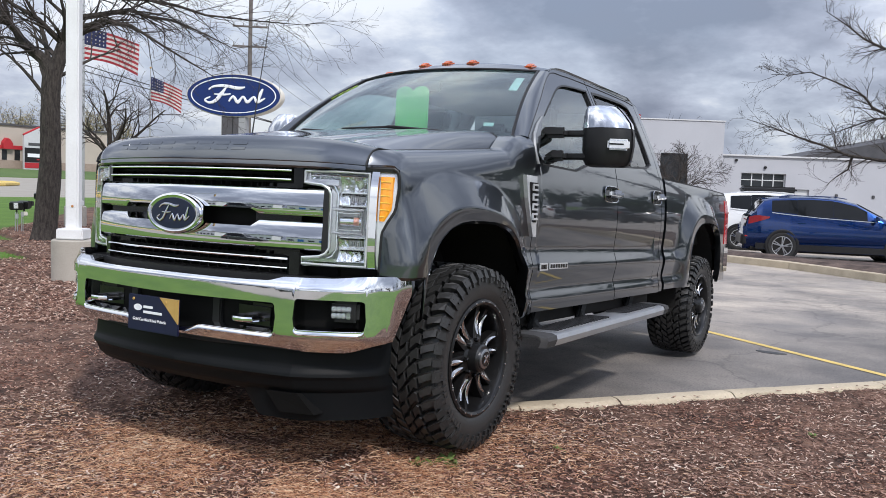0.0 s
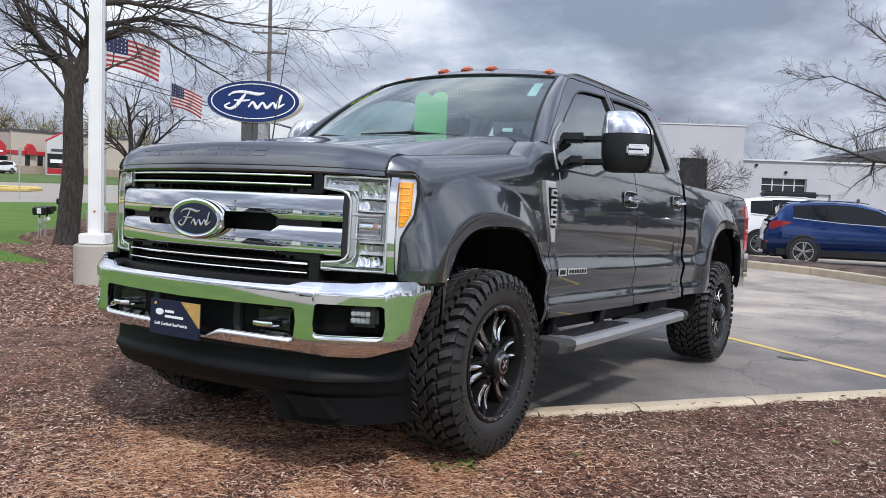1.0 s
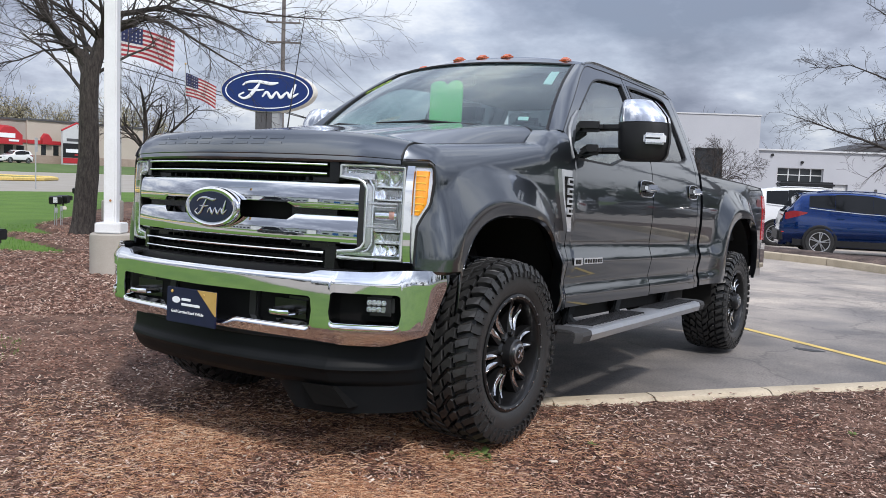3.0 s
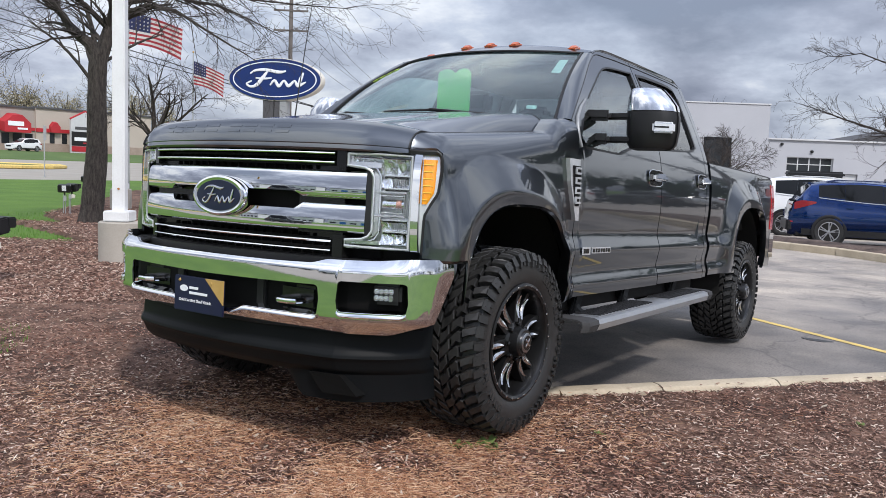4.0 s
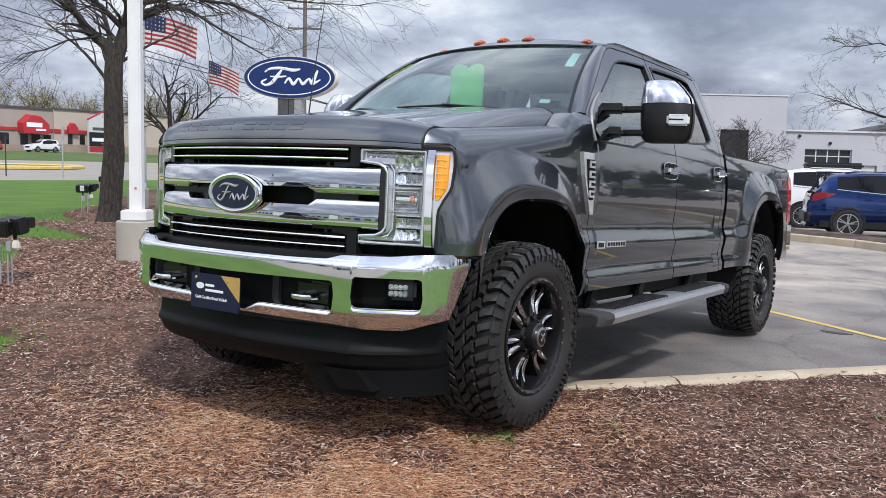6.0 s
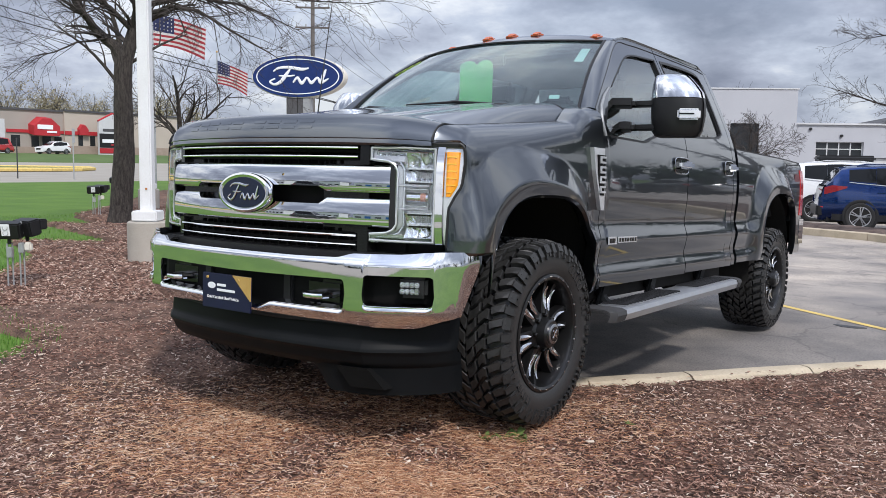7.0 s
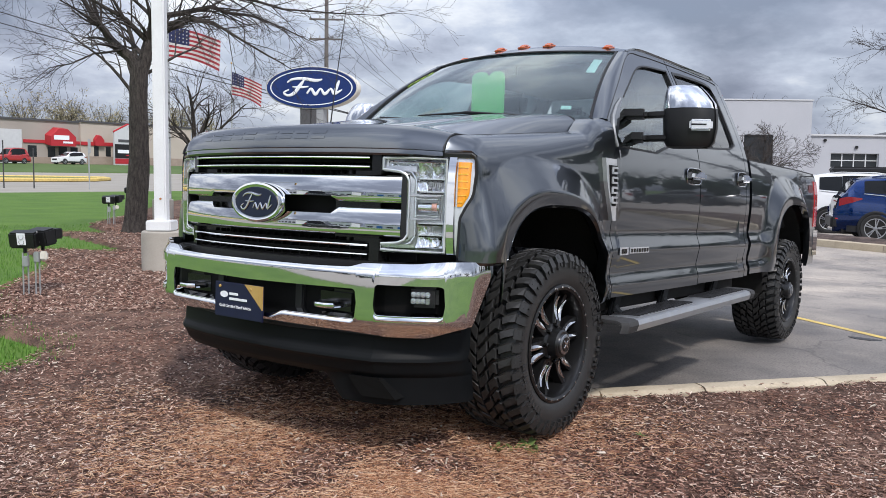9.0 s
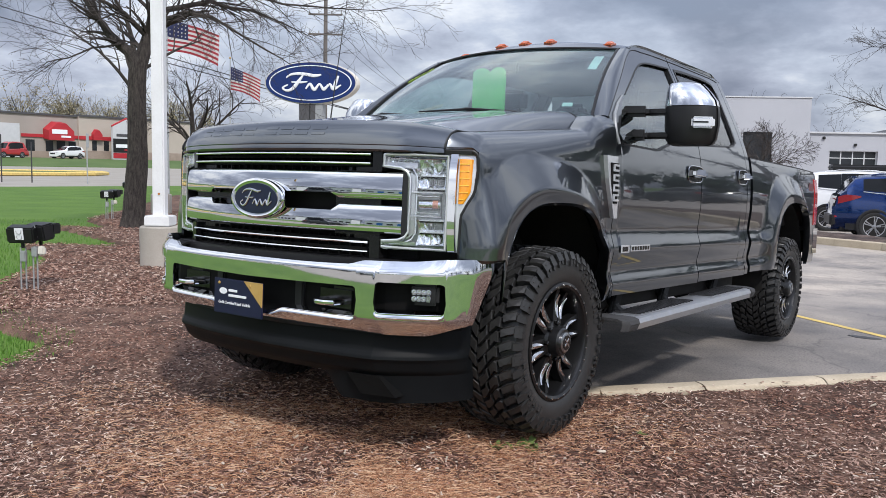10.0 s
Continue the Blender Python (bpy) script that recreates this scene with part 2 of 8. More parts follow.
def tube(bm, pts, rad, seg=8, caps=True):
    """A round bar along points; rad is one radius or one for each point."""
    pts = [Vector(p) for p in pts]
    rads = rad if isinstance(rad, (list, tuple)) else [rad] * len(pts)
    rings, ref = [], None
    for i, p in enumerate(pts):
        d = (pts[min(i + 1, len(pts) - 1)] - pts[max(i - 1, 0)]).normalized()
        if ref is None or abs(ref.dot(d)) > 0.98:
            ref = Vector((0, 0, 1)) if abs(d.z) < 0.9 else Vector((1, 0, 0))
        u = (ref - d * ref.dot(d)).normalized()
        w = d.cross(u)
        ref = u
        rings.append([p + (u * math.cos(2 * math.pi * k / seg) + w * math.sin(2 * math.pi * k / seg)) * rads[i] for k in range(seg)])
    vs = sheet(bm, rings, close=True)
    if caps:
        bm.faces.new(vs[0][::-1])
        bm.faces.new(vs[-1])


def tubed(pts, rad, seg=8):
    bm = bmesh.new()
    tube(bm, pts, rad, seg)
    return bm


def prism(bm, outline, f, depth_f):
    """A flat outline given front by f(point) and back by depth_f(point)."""
    a = [bm.verts.new(f(p)) for p in outline]
    b = [bm.verts.new(depth_f(p)) for p in outline]
    bm.faces.new(a)
    bm.faces.new(b[::-1])
    for i in range(len(a)):
        j = (i + 1) % len(a)
        bm.faces.new((a[i], b[i], b[j], a[j]))


def lathe(bm, profile, seg=48, axis="x", c=(0, 0, 0)):
    """Turns (radius, height) pairs about an axis."""
    rings = []
    for r, h in profile:
        ring = []
        for k in range(seg):
            a = 2 * math.pi * k / seg
            u, w = r * math.cos(a), r * math.sin(a)
            p = {"x": (h, u, w), "y": (u, h, w), "z": (u, w, h)}[axis]
            ring.append(Vector(p) + Vector(c))
        rings.append(ring)
    vs = sheet(bm, rings, close=True)
    return vs


def lathed(profile, seg=48, axis="x", c=(0, 0, 0), caps=True):
    bm = bmesh.new()
    vs = lathe(bm, profile, seg, axis, c)
    if caps:
        for ring in (vs[0], vs[-1]):
            if (ring[0].co - ring[seg // 2].co).length > 1e-5:
                bm.faces.new(ring)
    bmesh.ops.remove_doubles(bm, verts=bm.verts, dist=1e-6)
    return bm


def lerp(pts, v):
    """Piecewise line through (position, value) pairs."""
    if v <= pts[0][0]:
        return pts[0][1]
    for (a, x), (b, y) in zip(pts, pts[1:]):
        if v <= b:
            return x + (y - x) * (v - a) / (b - a)
    return pts[-1][1]


def glide(pts, v):
    """Smooth curve through (position, value) pairs, with no overshoot."""
    if v <= pts[0][0]:
        return pts[0][1]
    if v >= pts[-1][0]:
        return pts[-1][1]
    d = [(y1 - y0) / (x1 - x0) for (x0, y0), (x1, y1) in zip(pts, pts[1:])]
    m = [d[0]] + [2 * a * b / (a + b) if a * b > 0 else 0.0 for a, b in zip(d, d[1:])] + [d[-1]]
    i = max(k for k in range(len(pts) - 1) if pts[k][0] <= v)
    (x0, y0), (x1, y1) = pts[i], pts[i + 1]
    w = x1 - x0
    t = (v - x0) / w
    return y0 * (1 + 2 * t) * (1 - t) ** 2 + m[i] * w * t * (1 - t) ** 2 + y1 * t * t * (3 - 2 * t) + m[i + 1] * w * t * t * (t - 1)


def ease(a, b, v):
    k = min(max((v - a) / (b - a), 0.0), 1.0)
    return k * k * (3 - 2 * k)


def span(a, b, n):
    return [a + (b - a) * i / (n - 1) for i in range(n)]


# ---- ground ----
M_GRASS = pbr("lawn_grass", (0.042, 0.105, 0.008), 0.9, 0.0, (0.105, 0.190, 0.020), 0.8, 40, 0.9, 0.8, 0.03)
M_FARGRASS = pbr("far_grass", (0.050, 0.095, 0.022), 0.9, 0.0, (0.10, 0.15, 0.045), 0.25, 12, 0.9, 0.5, 0.03)
M_ASPHALT = pbr("worn_asphalt", (0.25, 0.228, 0.210), 0.72, 0.0, (0.50, 0.435, 0.362), 1.0, 90, 0.5, 0.8, 0.006, rvar=0.3)


def kerb_strip(m, dark, lo, hi):
    """Darkens the strip beside the kerb, with a ragged fade."""
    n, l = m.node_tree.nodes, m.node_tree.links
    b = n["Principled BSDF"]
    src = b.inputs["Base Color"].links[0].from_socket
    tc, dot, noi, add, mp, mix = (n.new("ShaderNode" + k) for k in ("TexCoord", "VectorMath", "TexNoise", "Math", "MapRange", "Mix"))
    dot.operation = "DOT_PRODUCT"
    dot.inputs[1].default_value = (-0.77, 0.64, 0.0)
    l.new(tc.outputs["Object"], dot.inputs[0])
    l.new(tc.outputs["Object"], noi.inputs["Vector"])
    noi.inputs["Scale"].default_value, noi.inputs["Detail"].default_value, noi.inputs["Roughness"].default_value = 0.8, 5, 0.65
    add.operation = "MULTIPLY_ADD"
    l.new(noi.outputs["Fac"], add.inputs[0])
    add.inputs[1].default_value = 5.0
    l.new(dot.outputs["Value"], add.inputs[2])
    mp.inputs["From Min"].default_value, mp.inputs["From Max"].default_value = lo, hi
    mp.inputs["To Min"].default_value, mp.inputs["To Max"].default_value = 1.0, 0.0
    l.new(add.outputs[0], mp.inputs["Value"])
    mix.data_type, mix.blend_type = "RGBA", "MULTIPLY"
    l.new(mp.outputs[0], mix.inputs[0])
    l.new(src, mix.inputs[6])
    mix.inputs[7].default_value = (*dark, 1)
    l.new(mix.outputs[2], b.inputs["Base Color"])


def worn(m, crack, stain):
    """Broad stains, fine speckle and wandering cracks over a surface."""
    n, l = m.node_tree.nodes, m.node_tree.links
    b = n["Principled BSDF"]
    src = b.inputs["Base Color"].links[0].from_socket
    tc = n.new("ShaderNodeTexCoord")
    for kind, strength in (("stain", stain), ("speck", 0.55), ("crack", crack)):
        noi, mp, mix = (n.new("ShaderNode" + k) for k in ("TexNoise", "MapRange", "Mix"))
        l.new(tc.outputs["Object"], noi.inputs["Vector"])
        noi.inputs["Scale"].default_value, noi.inputs["Detail"].default_value, noi.inputs["Roughness"].default_value = {"stain": (0.55, 6, 0.7), "speck": (55, 2, 0.5), "crack": (1.3, 3, 0.6)}[kind]
        fac = noi.outputs["Fac"]
        lo, hi = {"stain": (0.46, 0.64), "speck": (0.50, 0.66), "crack": (0.012, 0.0)}[kind]
        if kind == "crack":
            vor, add = n.new("ShaderNodeTexVoronoi"), n.new("ShaderNodeVectorMath")
            vor.feature = "DISTANCE_TO_EDGE"
            vor.inputs["Scale"].default_value = 0.42
            l.new(tc.outputs["Object"], add.inputs[0])
            l.new(noi.outputs["Color"], add.inputs[1])
            l.new(add.outputs[0], vor.inputs["Vector"])
            fac = vor.outputs["Distance"]
        mp.inputs["From Min"].default_value, mp.inputs["From Max"].default_value = lo, hi
        mp.inputs["To Min"].default_value, mp.inputs["To Max"].default_value = 0.0, strength
        l.new(fac, mp.inputs["Value"])
        mix.data_type, mix.blend_type = "RGBA", "MULTIPLY"
        l.new(mp.outputs[0], mix.inputs[0])
        l.new(src, mix.inputs[6])
        mix.inputs[7].default_value = (0.42, 0.43, 0.46, 1)
        src = mix.outputs[2]
    l.new(src, b.inputs["Base Color"])


worn(M_ASPHALT, 0.55, 0.75)
kerb_strip(M_ASPHALT, (0.52, 0.54, 0.58), 3.9, 7.4)
M_ROAD = pbr("pale_concrete_road", (0.25, 0.23, 0.195), 0.9, 0.0, (0.34, 0.315, 0.275), 0.4, 20, 0.8, 0.2, 0.01)
M_YELLOW = pbr("worn_yellow_line", (0.46, 0.34, 0.13), 0.8, 0.0, (0.74, 0.54, 0.16), 6, 90, 0.7, 0.3, 0.003)
M_MULCH = pbr("bark_mulch", (0.040, 0.021, 0.015), 0.95, 0.0, (0.22, 0.128, 0.090), 4, 95, 0.5, 1.0, 0.04)


def litter(name, stops, patch, scale, amount):
    """Loose bits: each its own tone out of stops, with large patches of another hue."""
    m = pbr(name, (0.2, 0.14, 0.11), 0.9, 0.0, None, 5, 60, 1.0, 0.3, 0.003)
    n, l = m.node_tree.nodes, m.node_tree.links
    b = n["Principled BSDF"]
    geo, ramp = n.new("ShaderNodeNewGeometry"), n.new("ShaderNodeValToRGB")
    while len(ramp.color_ramp.elements) < len(stops):
        ramp.color_ramp.elements.new(0.5)
    for e, (p, c) in zip(ramp.color_ramp.elements, stops):
        e.position, e.color = p, (*c, 1)
    l.new(geo.outputs["Random Per Island"], ramp.inputs[0])
    noi, sharp, mix, tc = n.new("ShaderNodeTexNoise"), n.new("ShaderNodeValToRGB"), n.new("ShaderNodeMix"), n.new("ShaderNodeTexCoord")
    l.new(tc.outputs["Object"], noi.inputs["Vector"])
    noi.inputs["Scale"].default_value, noi.inputs["Detail"].default_value = scale, 3
    sharp.color_ramp.elements[0].position, sharp.color_ramp.elements[1].position = 0.42, 0.62
    sharp.color_ramp.elements[1].color = (amount, amount, amount, 1)
    l.new(noi.outputs["Fac"], sharp.inputs[0])
    mix.data_type, mix.blend_type = "RGBA", "MULTIPLY"
    l.new(sharp.outputs[0], mix.inputs[0])
    l.new(ramp.outputs[0], mix.inputs[6])
    mix.inputs[7].default_value = (*patch, 1)
    l.new(mix.outputs[2], b.inputs["Base Color"])
    return m


M_CHIP = litter("mulch_chip", [(0.0, (0.040, 0.021, 0.016)), (0.33, (0.140, 0.074, 0.054)), (0.64, (0.29, 0.172, 0.130)), (0.90, (0.48, 0.340, 0.270)), (1.0, (0.76, 0.65, 0.56))], (0.80, 0.62, 0.56), 1.1, 0.7)
M_STRAW = litter("pine_straw", [(0.0, (0.23, 0.100, 0.056)), (0.35, (0.45, 0.230, 0.130)), (0.7, (0.64, 0.405, 0.25)), (1.0, (0.80, 0.61, 0.43))], (0.84, 0.70, 0.60), 1.6, 0.5)
M_BLADE = pbr("grass_blade", (0.045, 0.125, 0.010), 0.7, 0.0, (0.120, 0.25, 0.032), 3, 40, 1.5, island=0.7)


def setting(name, bm, material, label, category, parent=None, smooth=False):
    return tagged(part(name, bm, material, parent, smooth=smooth), label, category, kind="structure")


def flat(outline, z, drop=0.2):
    bm = bmesh.new()
    prism(bm, outline, lambda p: (p[0], p[1], z), lambda p: (p[0], p[1], z - drop))
    return bm


bm = bmesh.new()
prism(bm, [(-1800 if i in (0, 3) else 1800, -1800 if i < 2 else 1800) for i in range(4)], lambda p: (*p, -0.25), lambda p: (*p, -1.2))
setting("ground", bm, M_FARGRASS, "wide flat ground of dull spring grass", "ground")

KERB = [(9.0, 11.1), (5.2, 6.55), (2.53, 3.08), (1.74, 2.10), (1.23, 1.45), (0.82, 0.93), (0.40, 0.62), (-0.3, 0.75), (-1.4, 1.25), (-4.0, 3.4), (-14.0, 10.9), (-30.0, 29.8)]


def lot_z(y):
    """The lot falls gently away from the kerb."""
    return -0.11 * ease(7.0, 15.0, y)


bm = bmesh.new()
prism(bm, KERB + [(-30, 75), (90, 75), (90, -6), (60, -8), (24, 8), (12, 12.5)], lambda p: (*p, 0.0), lambda p: (*p, -0.06))
bmesh.ops.triangulate(bm, faces=bm.faces[:])
for yc in (4, 6, 7, 8, 9, 10, 11, 12, 13, 14, 15, 16, 20, 30, 50):
    bmesh.ops.bisect_plane(bm, geom=bm.verts[:] + bm.edges[:] + bm.faces[:], plane_co=(0, yc, 0), plane_no=(0, 1, 0))
for v in bm.verts:
    v.co.z += lot_z(v.co.y)
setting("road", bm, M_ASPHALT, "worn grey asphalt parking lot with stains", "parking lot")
setting("lawn", flat([(-36, -70), (60, -70), (60, -8), (24, 8), (12, 12.5)] + KERB + [(-36, 42)], 0.10, 0.40), M_GRASS, "mown bright green lawn", "lawn")


def terrain(xz, y0, y1, n=2):
    bm = bmesh.new()
    sheet(bm, [[(x, y, z) for y in span(y0, y1, n)] for x, z in xz])
    return bm


setting("side_street", terrain([(-35.9, 0.106), (70, 0.106)], -23, -10.5), M_ROAD, "pale concrete street behind the lawn", "road")
setting("road_far_lane", terrain([(-36, 0.09), (-59, 0.10)], -300, 400), M_ROAD, "pale concrete street lane", "road")
setting("street", terrain([(-59, 0.085), (-75, 0.16), (-96, 0.45)], -300, 400), M_ROAD, "pale concrete street behind the grass strip", "road")
setting("verge", terrain([(-96, 0.45), (-96.1, 0.55), (-103.5, 1.45), (-112, 1.6), (-400, 2.2)], -300, 500), M_FARGRASS, "grass verge before the shops", "grass")
bm = bmesh.new()
nose = [(-60, -200), (-60, 31), (-61, 34), (-64, 37), (-68, 39), (-72, 37), (-74, 33), (-74.5, -200)]
prism(bm, nose, lambda p: (*p, 0.30), lambda p: (*p, 0.0))
median = setting("median", bm, M_FARGRASS, "raised grass strip between street lanes", "grass")
bm = bmesh.new()
rim = nose[0:8]
for a, b in zip(rim, rim[1:]):
    tube(bm, [(*a, 0.24), (*b, 0.24)], 0.17, 6)
part("kerb_edge", bm, M_YELLOW, median, "yellow painted kerb")

# mulch bed
BED = [(9.0, 10.9), (5.2, 6.38), (2.55, 3.0), (1.76, 2.02), (1.25, 1.37), (0.84, 0.86), (0.44, 0.55), (-0.3, 0.66), (-1.4, 1.15), (-4.0, 3.3), (-14, 10.8), (-22, 18),
       (-24, 15.5), (-15.9, 8.1), (-13.8, 6.2), (-11.6, 5.4), (-12.4, 4.7), (-11.3, 4.5), (-8.3, 3.75), (-9.6, 2.75), (-7.8, 2.2), (-6.9, 1.6), (-5.58, 0.45), (-3.7, -0.40), (-2.87, -0.40), (-2.45, -0.74), (-2.30, -1.12), (-2.9, -1.5), (-1.5, -2.4), (-0.5, -2.5), (1.2, -2.5),
       (3.2, -2.2), (5.5, -0.8), (12, 6)]


def inside(x, y, poly):
    hit = False
    for (x0, y0), (x1, y1) in zip(poly, poly[1:] + poly[:1]):
        if (y0 > y) != (y1 > y) and x < (x1 - x0) * (y - y0) / (y1 - y0) + x0:
            hit = not hit
    return hit


def edge_dist(x, y, poly):
    best = 9.0
    for (x0, y0), (x1, y1) in zip(poly, poly[1:] + poly[:1]):
        dx, dy = x1 - x0, y1 - y0
        k = min(max(((x - x0) * dx + (y - y0) * dy) / (dx * dx + dy * dy), 0), 1)
        best = min(best, math.hypot(x - x0 - k * dx, y - y0 - k * dy))
    return best


def bed_z(x, y):
    """Height of the mulch: low mounds, sunk under the tyres."""
    z = 0.160 + 0.018 * noise.noise((x * 0.9, y * 0.9, 0)) + 0.010 * noise.noise((x * 4, y * 4, 5))
    return z


def on_edge(x, y, poly):
    """The nearest point of an outline."""
    best = None
    for a, b in zip(poly, poly[1:] + poly[:1]):
        a, b, p = Vector(a), Vector(b), Vector((x, y))
        q = a + (b - a) * min(max((p - a).dot(b - a) / (b - a).length_squared, 0.0), 1.0)
        if best is None or (q - p).length < best[0]:
            best = ((q - p).length, q)
    return best[1].x, best[1].y


verts, faces, index = [], [], {}
step = 0.10
for i in range(int((-24 + 0) / step), int(12 / step)):
    for j in range(int(-2.6 / step), int(18 / step)):
        x, y = (i + 0.5) * step, (j + 0.5) * step
        if not inside(x, y, BED):
            continue
        quad = []
        for a, b in ((0, 0), (1, 0), (1, 1), (0, 1)):
            key = (i + a, j + b)
            if key not in index:
                px, py = key[0] * step, key[1] * step
                d = edge_dist(px, py, BED) if inside(px, py, BED) else 0.0
                if d == 0.0:
                    px, py = on_edge(px, py, BED)
                kx, ky = on_edge(px, py, BED[:12])
                if math.hypot(px - kx, py - ky) < 0.13:
                    d = 1.0
                index[key] = len(verts)
                verts.append((px, py, 0.095 + (bed_z(px, py) - 0.095) * ease(0.0, 0.10, d)))
            quad.append(index[key])
        faces.append(quad)
me = bpy.data.meshes.new("mulch_bed")
me.from_pydata(verts, [], faces)
tagged(mesh_part("mulch_bed", me, M_MULCH), "brown shredded bark mulch bed", "mulch", kind="structure")

# kerb stones along the bed, each about a metre long
kerb = thing("kerb", Matrix(), "chipped pale concrete kerb at the edge of the lot", "kerb", kind="structure")


def strip_along(path, width, top, bottom, gap=0.006, length=2.4, rough=0.012, seed=1):
    rng = random.Random(seed)
    out = []
    pts = [Vector((*p, 0)) for p in path]
    for a, b in zip(pts, pts[1:]):
        n = max(1, round((b - a).length / length))
        for k in range(n):
            p, q = a.lerp(b, k / n), a.lerp(b, (k + 1) / n)
            d = (q - p).normalized()
            p, q = p + d * gap, q - d * gap
            s = Vector((-d.y, d.x, 0)) * width
            cols = span(0, 1, max(3, int((q - p).length / 0.12)))
            rows = []
            for w, z in ((0, bottom), (0, top - 0.02), (0.08, top - 0.004), (0.2, top), (0.8, top), (0.93, top - 0.006), (1, top - 0.03), (1, bottom)):
                row = []
                for c in cols:
                    v = p.lerp(q, c) + s * w
                    v.z = z
                    if z > bottom:
                        off = rough * noise.noise((v.x * 7, v.y * 7, w * 3)) + 0.6 * rough * noise.noise((v.x * 23, v.y * 23, w * 5))
                        v += s.normalized() * off * (1.5 if w in (0, 0.08, 0.2) else -1.0) + Vector((0, 0, off * 0.4))
                    row.append(v)
                rows.append(row)
            bm = bmesh.new()
            vs = sheet(bm, rows)
            bm.faces.new([r[0] for r in vs])
            bm.faces.new([r[-1] for r in vs][::-1])
            out.append(bm)
    return out


for bm in strip_along([(p[0], p[1]) for p in BED[11::-1]], 0.15, 0.182, -0.03, rough=0.02, seed=4):
    part("kerb_stone", bm, M_KERB, kerb)

# painted stall line and a dark patch of repair
bm = bmesh.new()
a, b = Vector((-6.5, 10.2, 0)), Vector((6.5, 1.75 - 0.1, 0))
d = (b - a).normalized()
s = Vector((-d.y, d.x, 0)) * 0.042
rows = []
for c in span(0, 1, 160):
    p = a.lerp(b, c)
    wob = 0.006 * noise.noise((c * 60, 0, 0))
    rows.append([p - s * (1 + wob * 10) + Vector((0, 0, 0.004)), p + s * (1 - wob * 10) + Vector((0, 0, 0.004))])
sheet(bm, rows)
setting("stall_line", bm, M_YELLOW, "worn yellow painted stall line on the asphalt", "line")

# planted island in front of the parked cars
ISLE = [(-10.1, 20.6), (-1.63, 16.5), (-0.15, 15.87), (1.81, 14.34), (6.3, 10.6), (8.0, 12.3), (4.1, 18.4), (1.3, 18.2), (-0.7, 17.9), (-9, 22.2)]
M_DARKMULCH = pbr("old_mulch", (0.035, 0.024, 0.020), 0.95, 0.0, (0.16, 0.115, 0.095), 3, 30, 0.6, 1.0, 0.05)
isle = thing("island", Matrix(), "raised planting island with mulch and a concrete kerb", "island", kind="structure")
bm = bmesh.new()
prism(bm, [(x + 0.05, y + 0.10) for x, y in ISLE[:5]] + [(x - 0.05, y - 0.05) for x, y in ISLE[5:]], lambda p: (*p, 0.0 + lot_z(p[1]) + 0.13), lambda p: (*p, -0.22))
part("mulch_fill", bm, M_DARKMULCH, isle, smooth=False)
bm = bmesh.new()
mound = []
for i in range(70):
    x = -7 + i * 0.19
    y0 = lerp(ISLE[:5], x) + 0.30
    mound.append([(x, y0 + 1.45 * k / 8, -0.06 + (0.16 + 0.04 * noise.noise((x * 2, k, 3))) * math.sin(math.pi * k / 8) ** 0.6) for k in range(9)])
sheet(bm, mound)
part("mulch_mound", bm, M_DARKMULCH, isle)
for bm in strip_along(ISLE[:5], 0.17, 0.05, -0.20, length=3.0, seed=6):
    part("kerb_stone", bm, M_KERB, isle)


# ---- light poles ----
def light_pole(at):
    ob = thing("light_pole", at, "white square steel light pole on a round concrete footing", "light pole", "light poles")
    foot = lathed([(0.243, -0.1), (0.245, 0.42), (0.24, 0.455), (0.225, 0.468), (0.0, 0.470)], 40, "z", caps=False)
    part("footing", foot, M_CONCRETE, ob, "round weathered concrete footing")
    part("base_cover", boxed((0, 0, 0.535), (0.30, 0.30, 0.125), 0.012), M_WHITE, ob)
    part("shaft", boxed((0, 0, 4.6), (0.148, 0.148, 8.1), 0.018, seg=3), M_WHITE, ob)
    bm = lathed([(0.0, 0.0), (0.014, 0.0), (0.014, 0.006), (0.0, 0.008)], 12, "y", (0.0, 0, 0), caps=False)
    part("rust_spot", bm, M_RUST, ob, "round rust stain", at=pose(0.01, -0.0815, 0.86))
    return ob


M_RUST = pbr("rust", (0.25, 0.07, 0.015), 0.9, 0.0, (0.55, 0.28, 0.10), 30, 200, 1.0)
pole = light_pole(pose(-5.94, 2.67, 0.16, 0, 0, 37))
light_pole(pose(-14.60, 8.60, 0.16, 0, 0, 37))


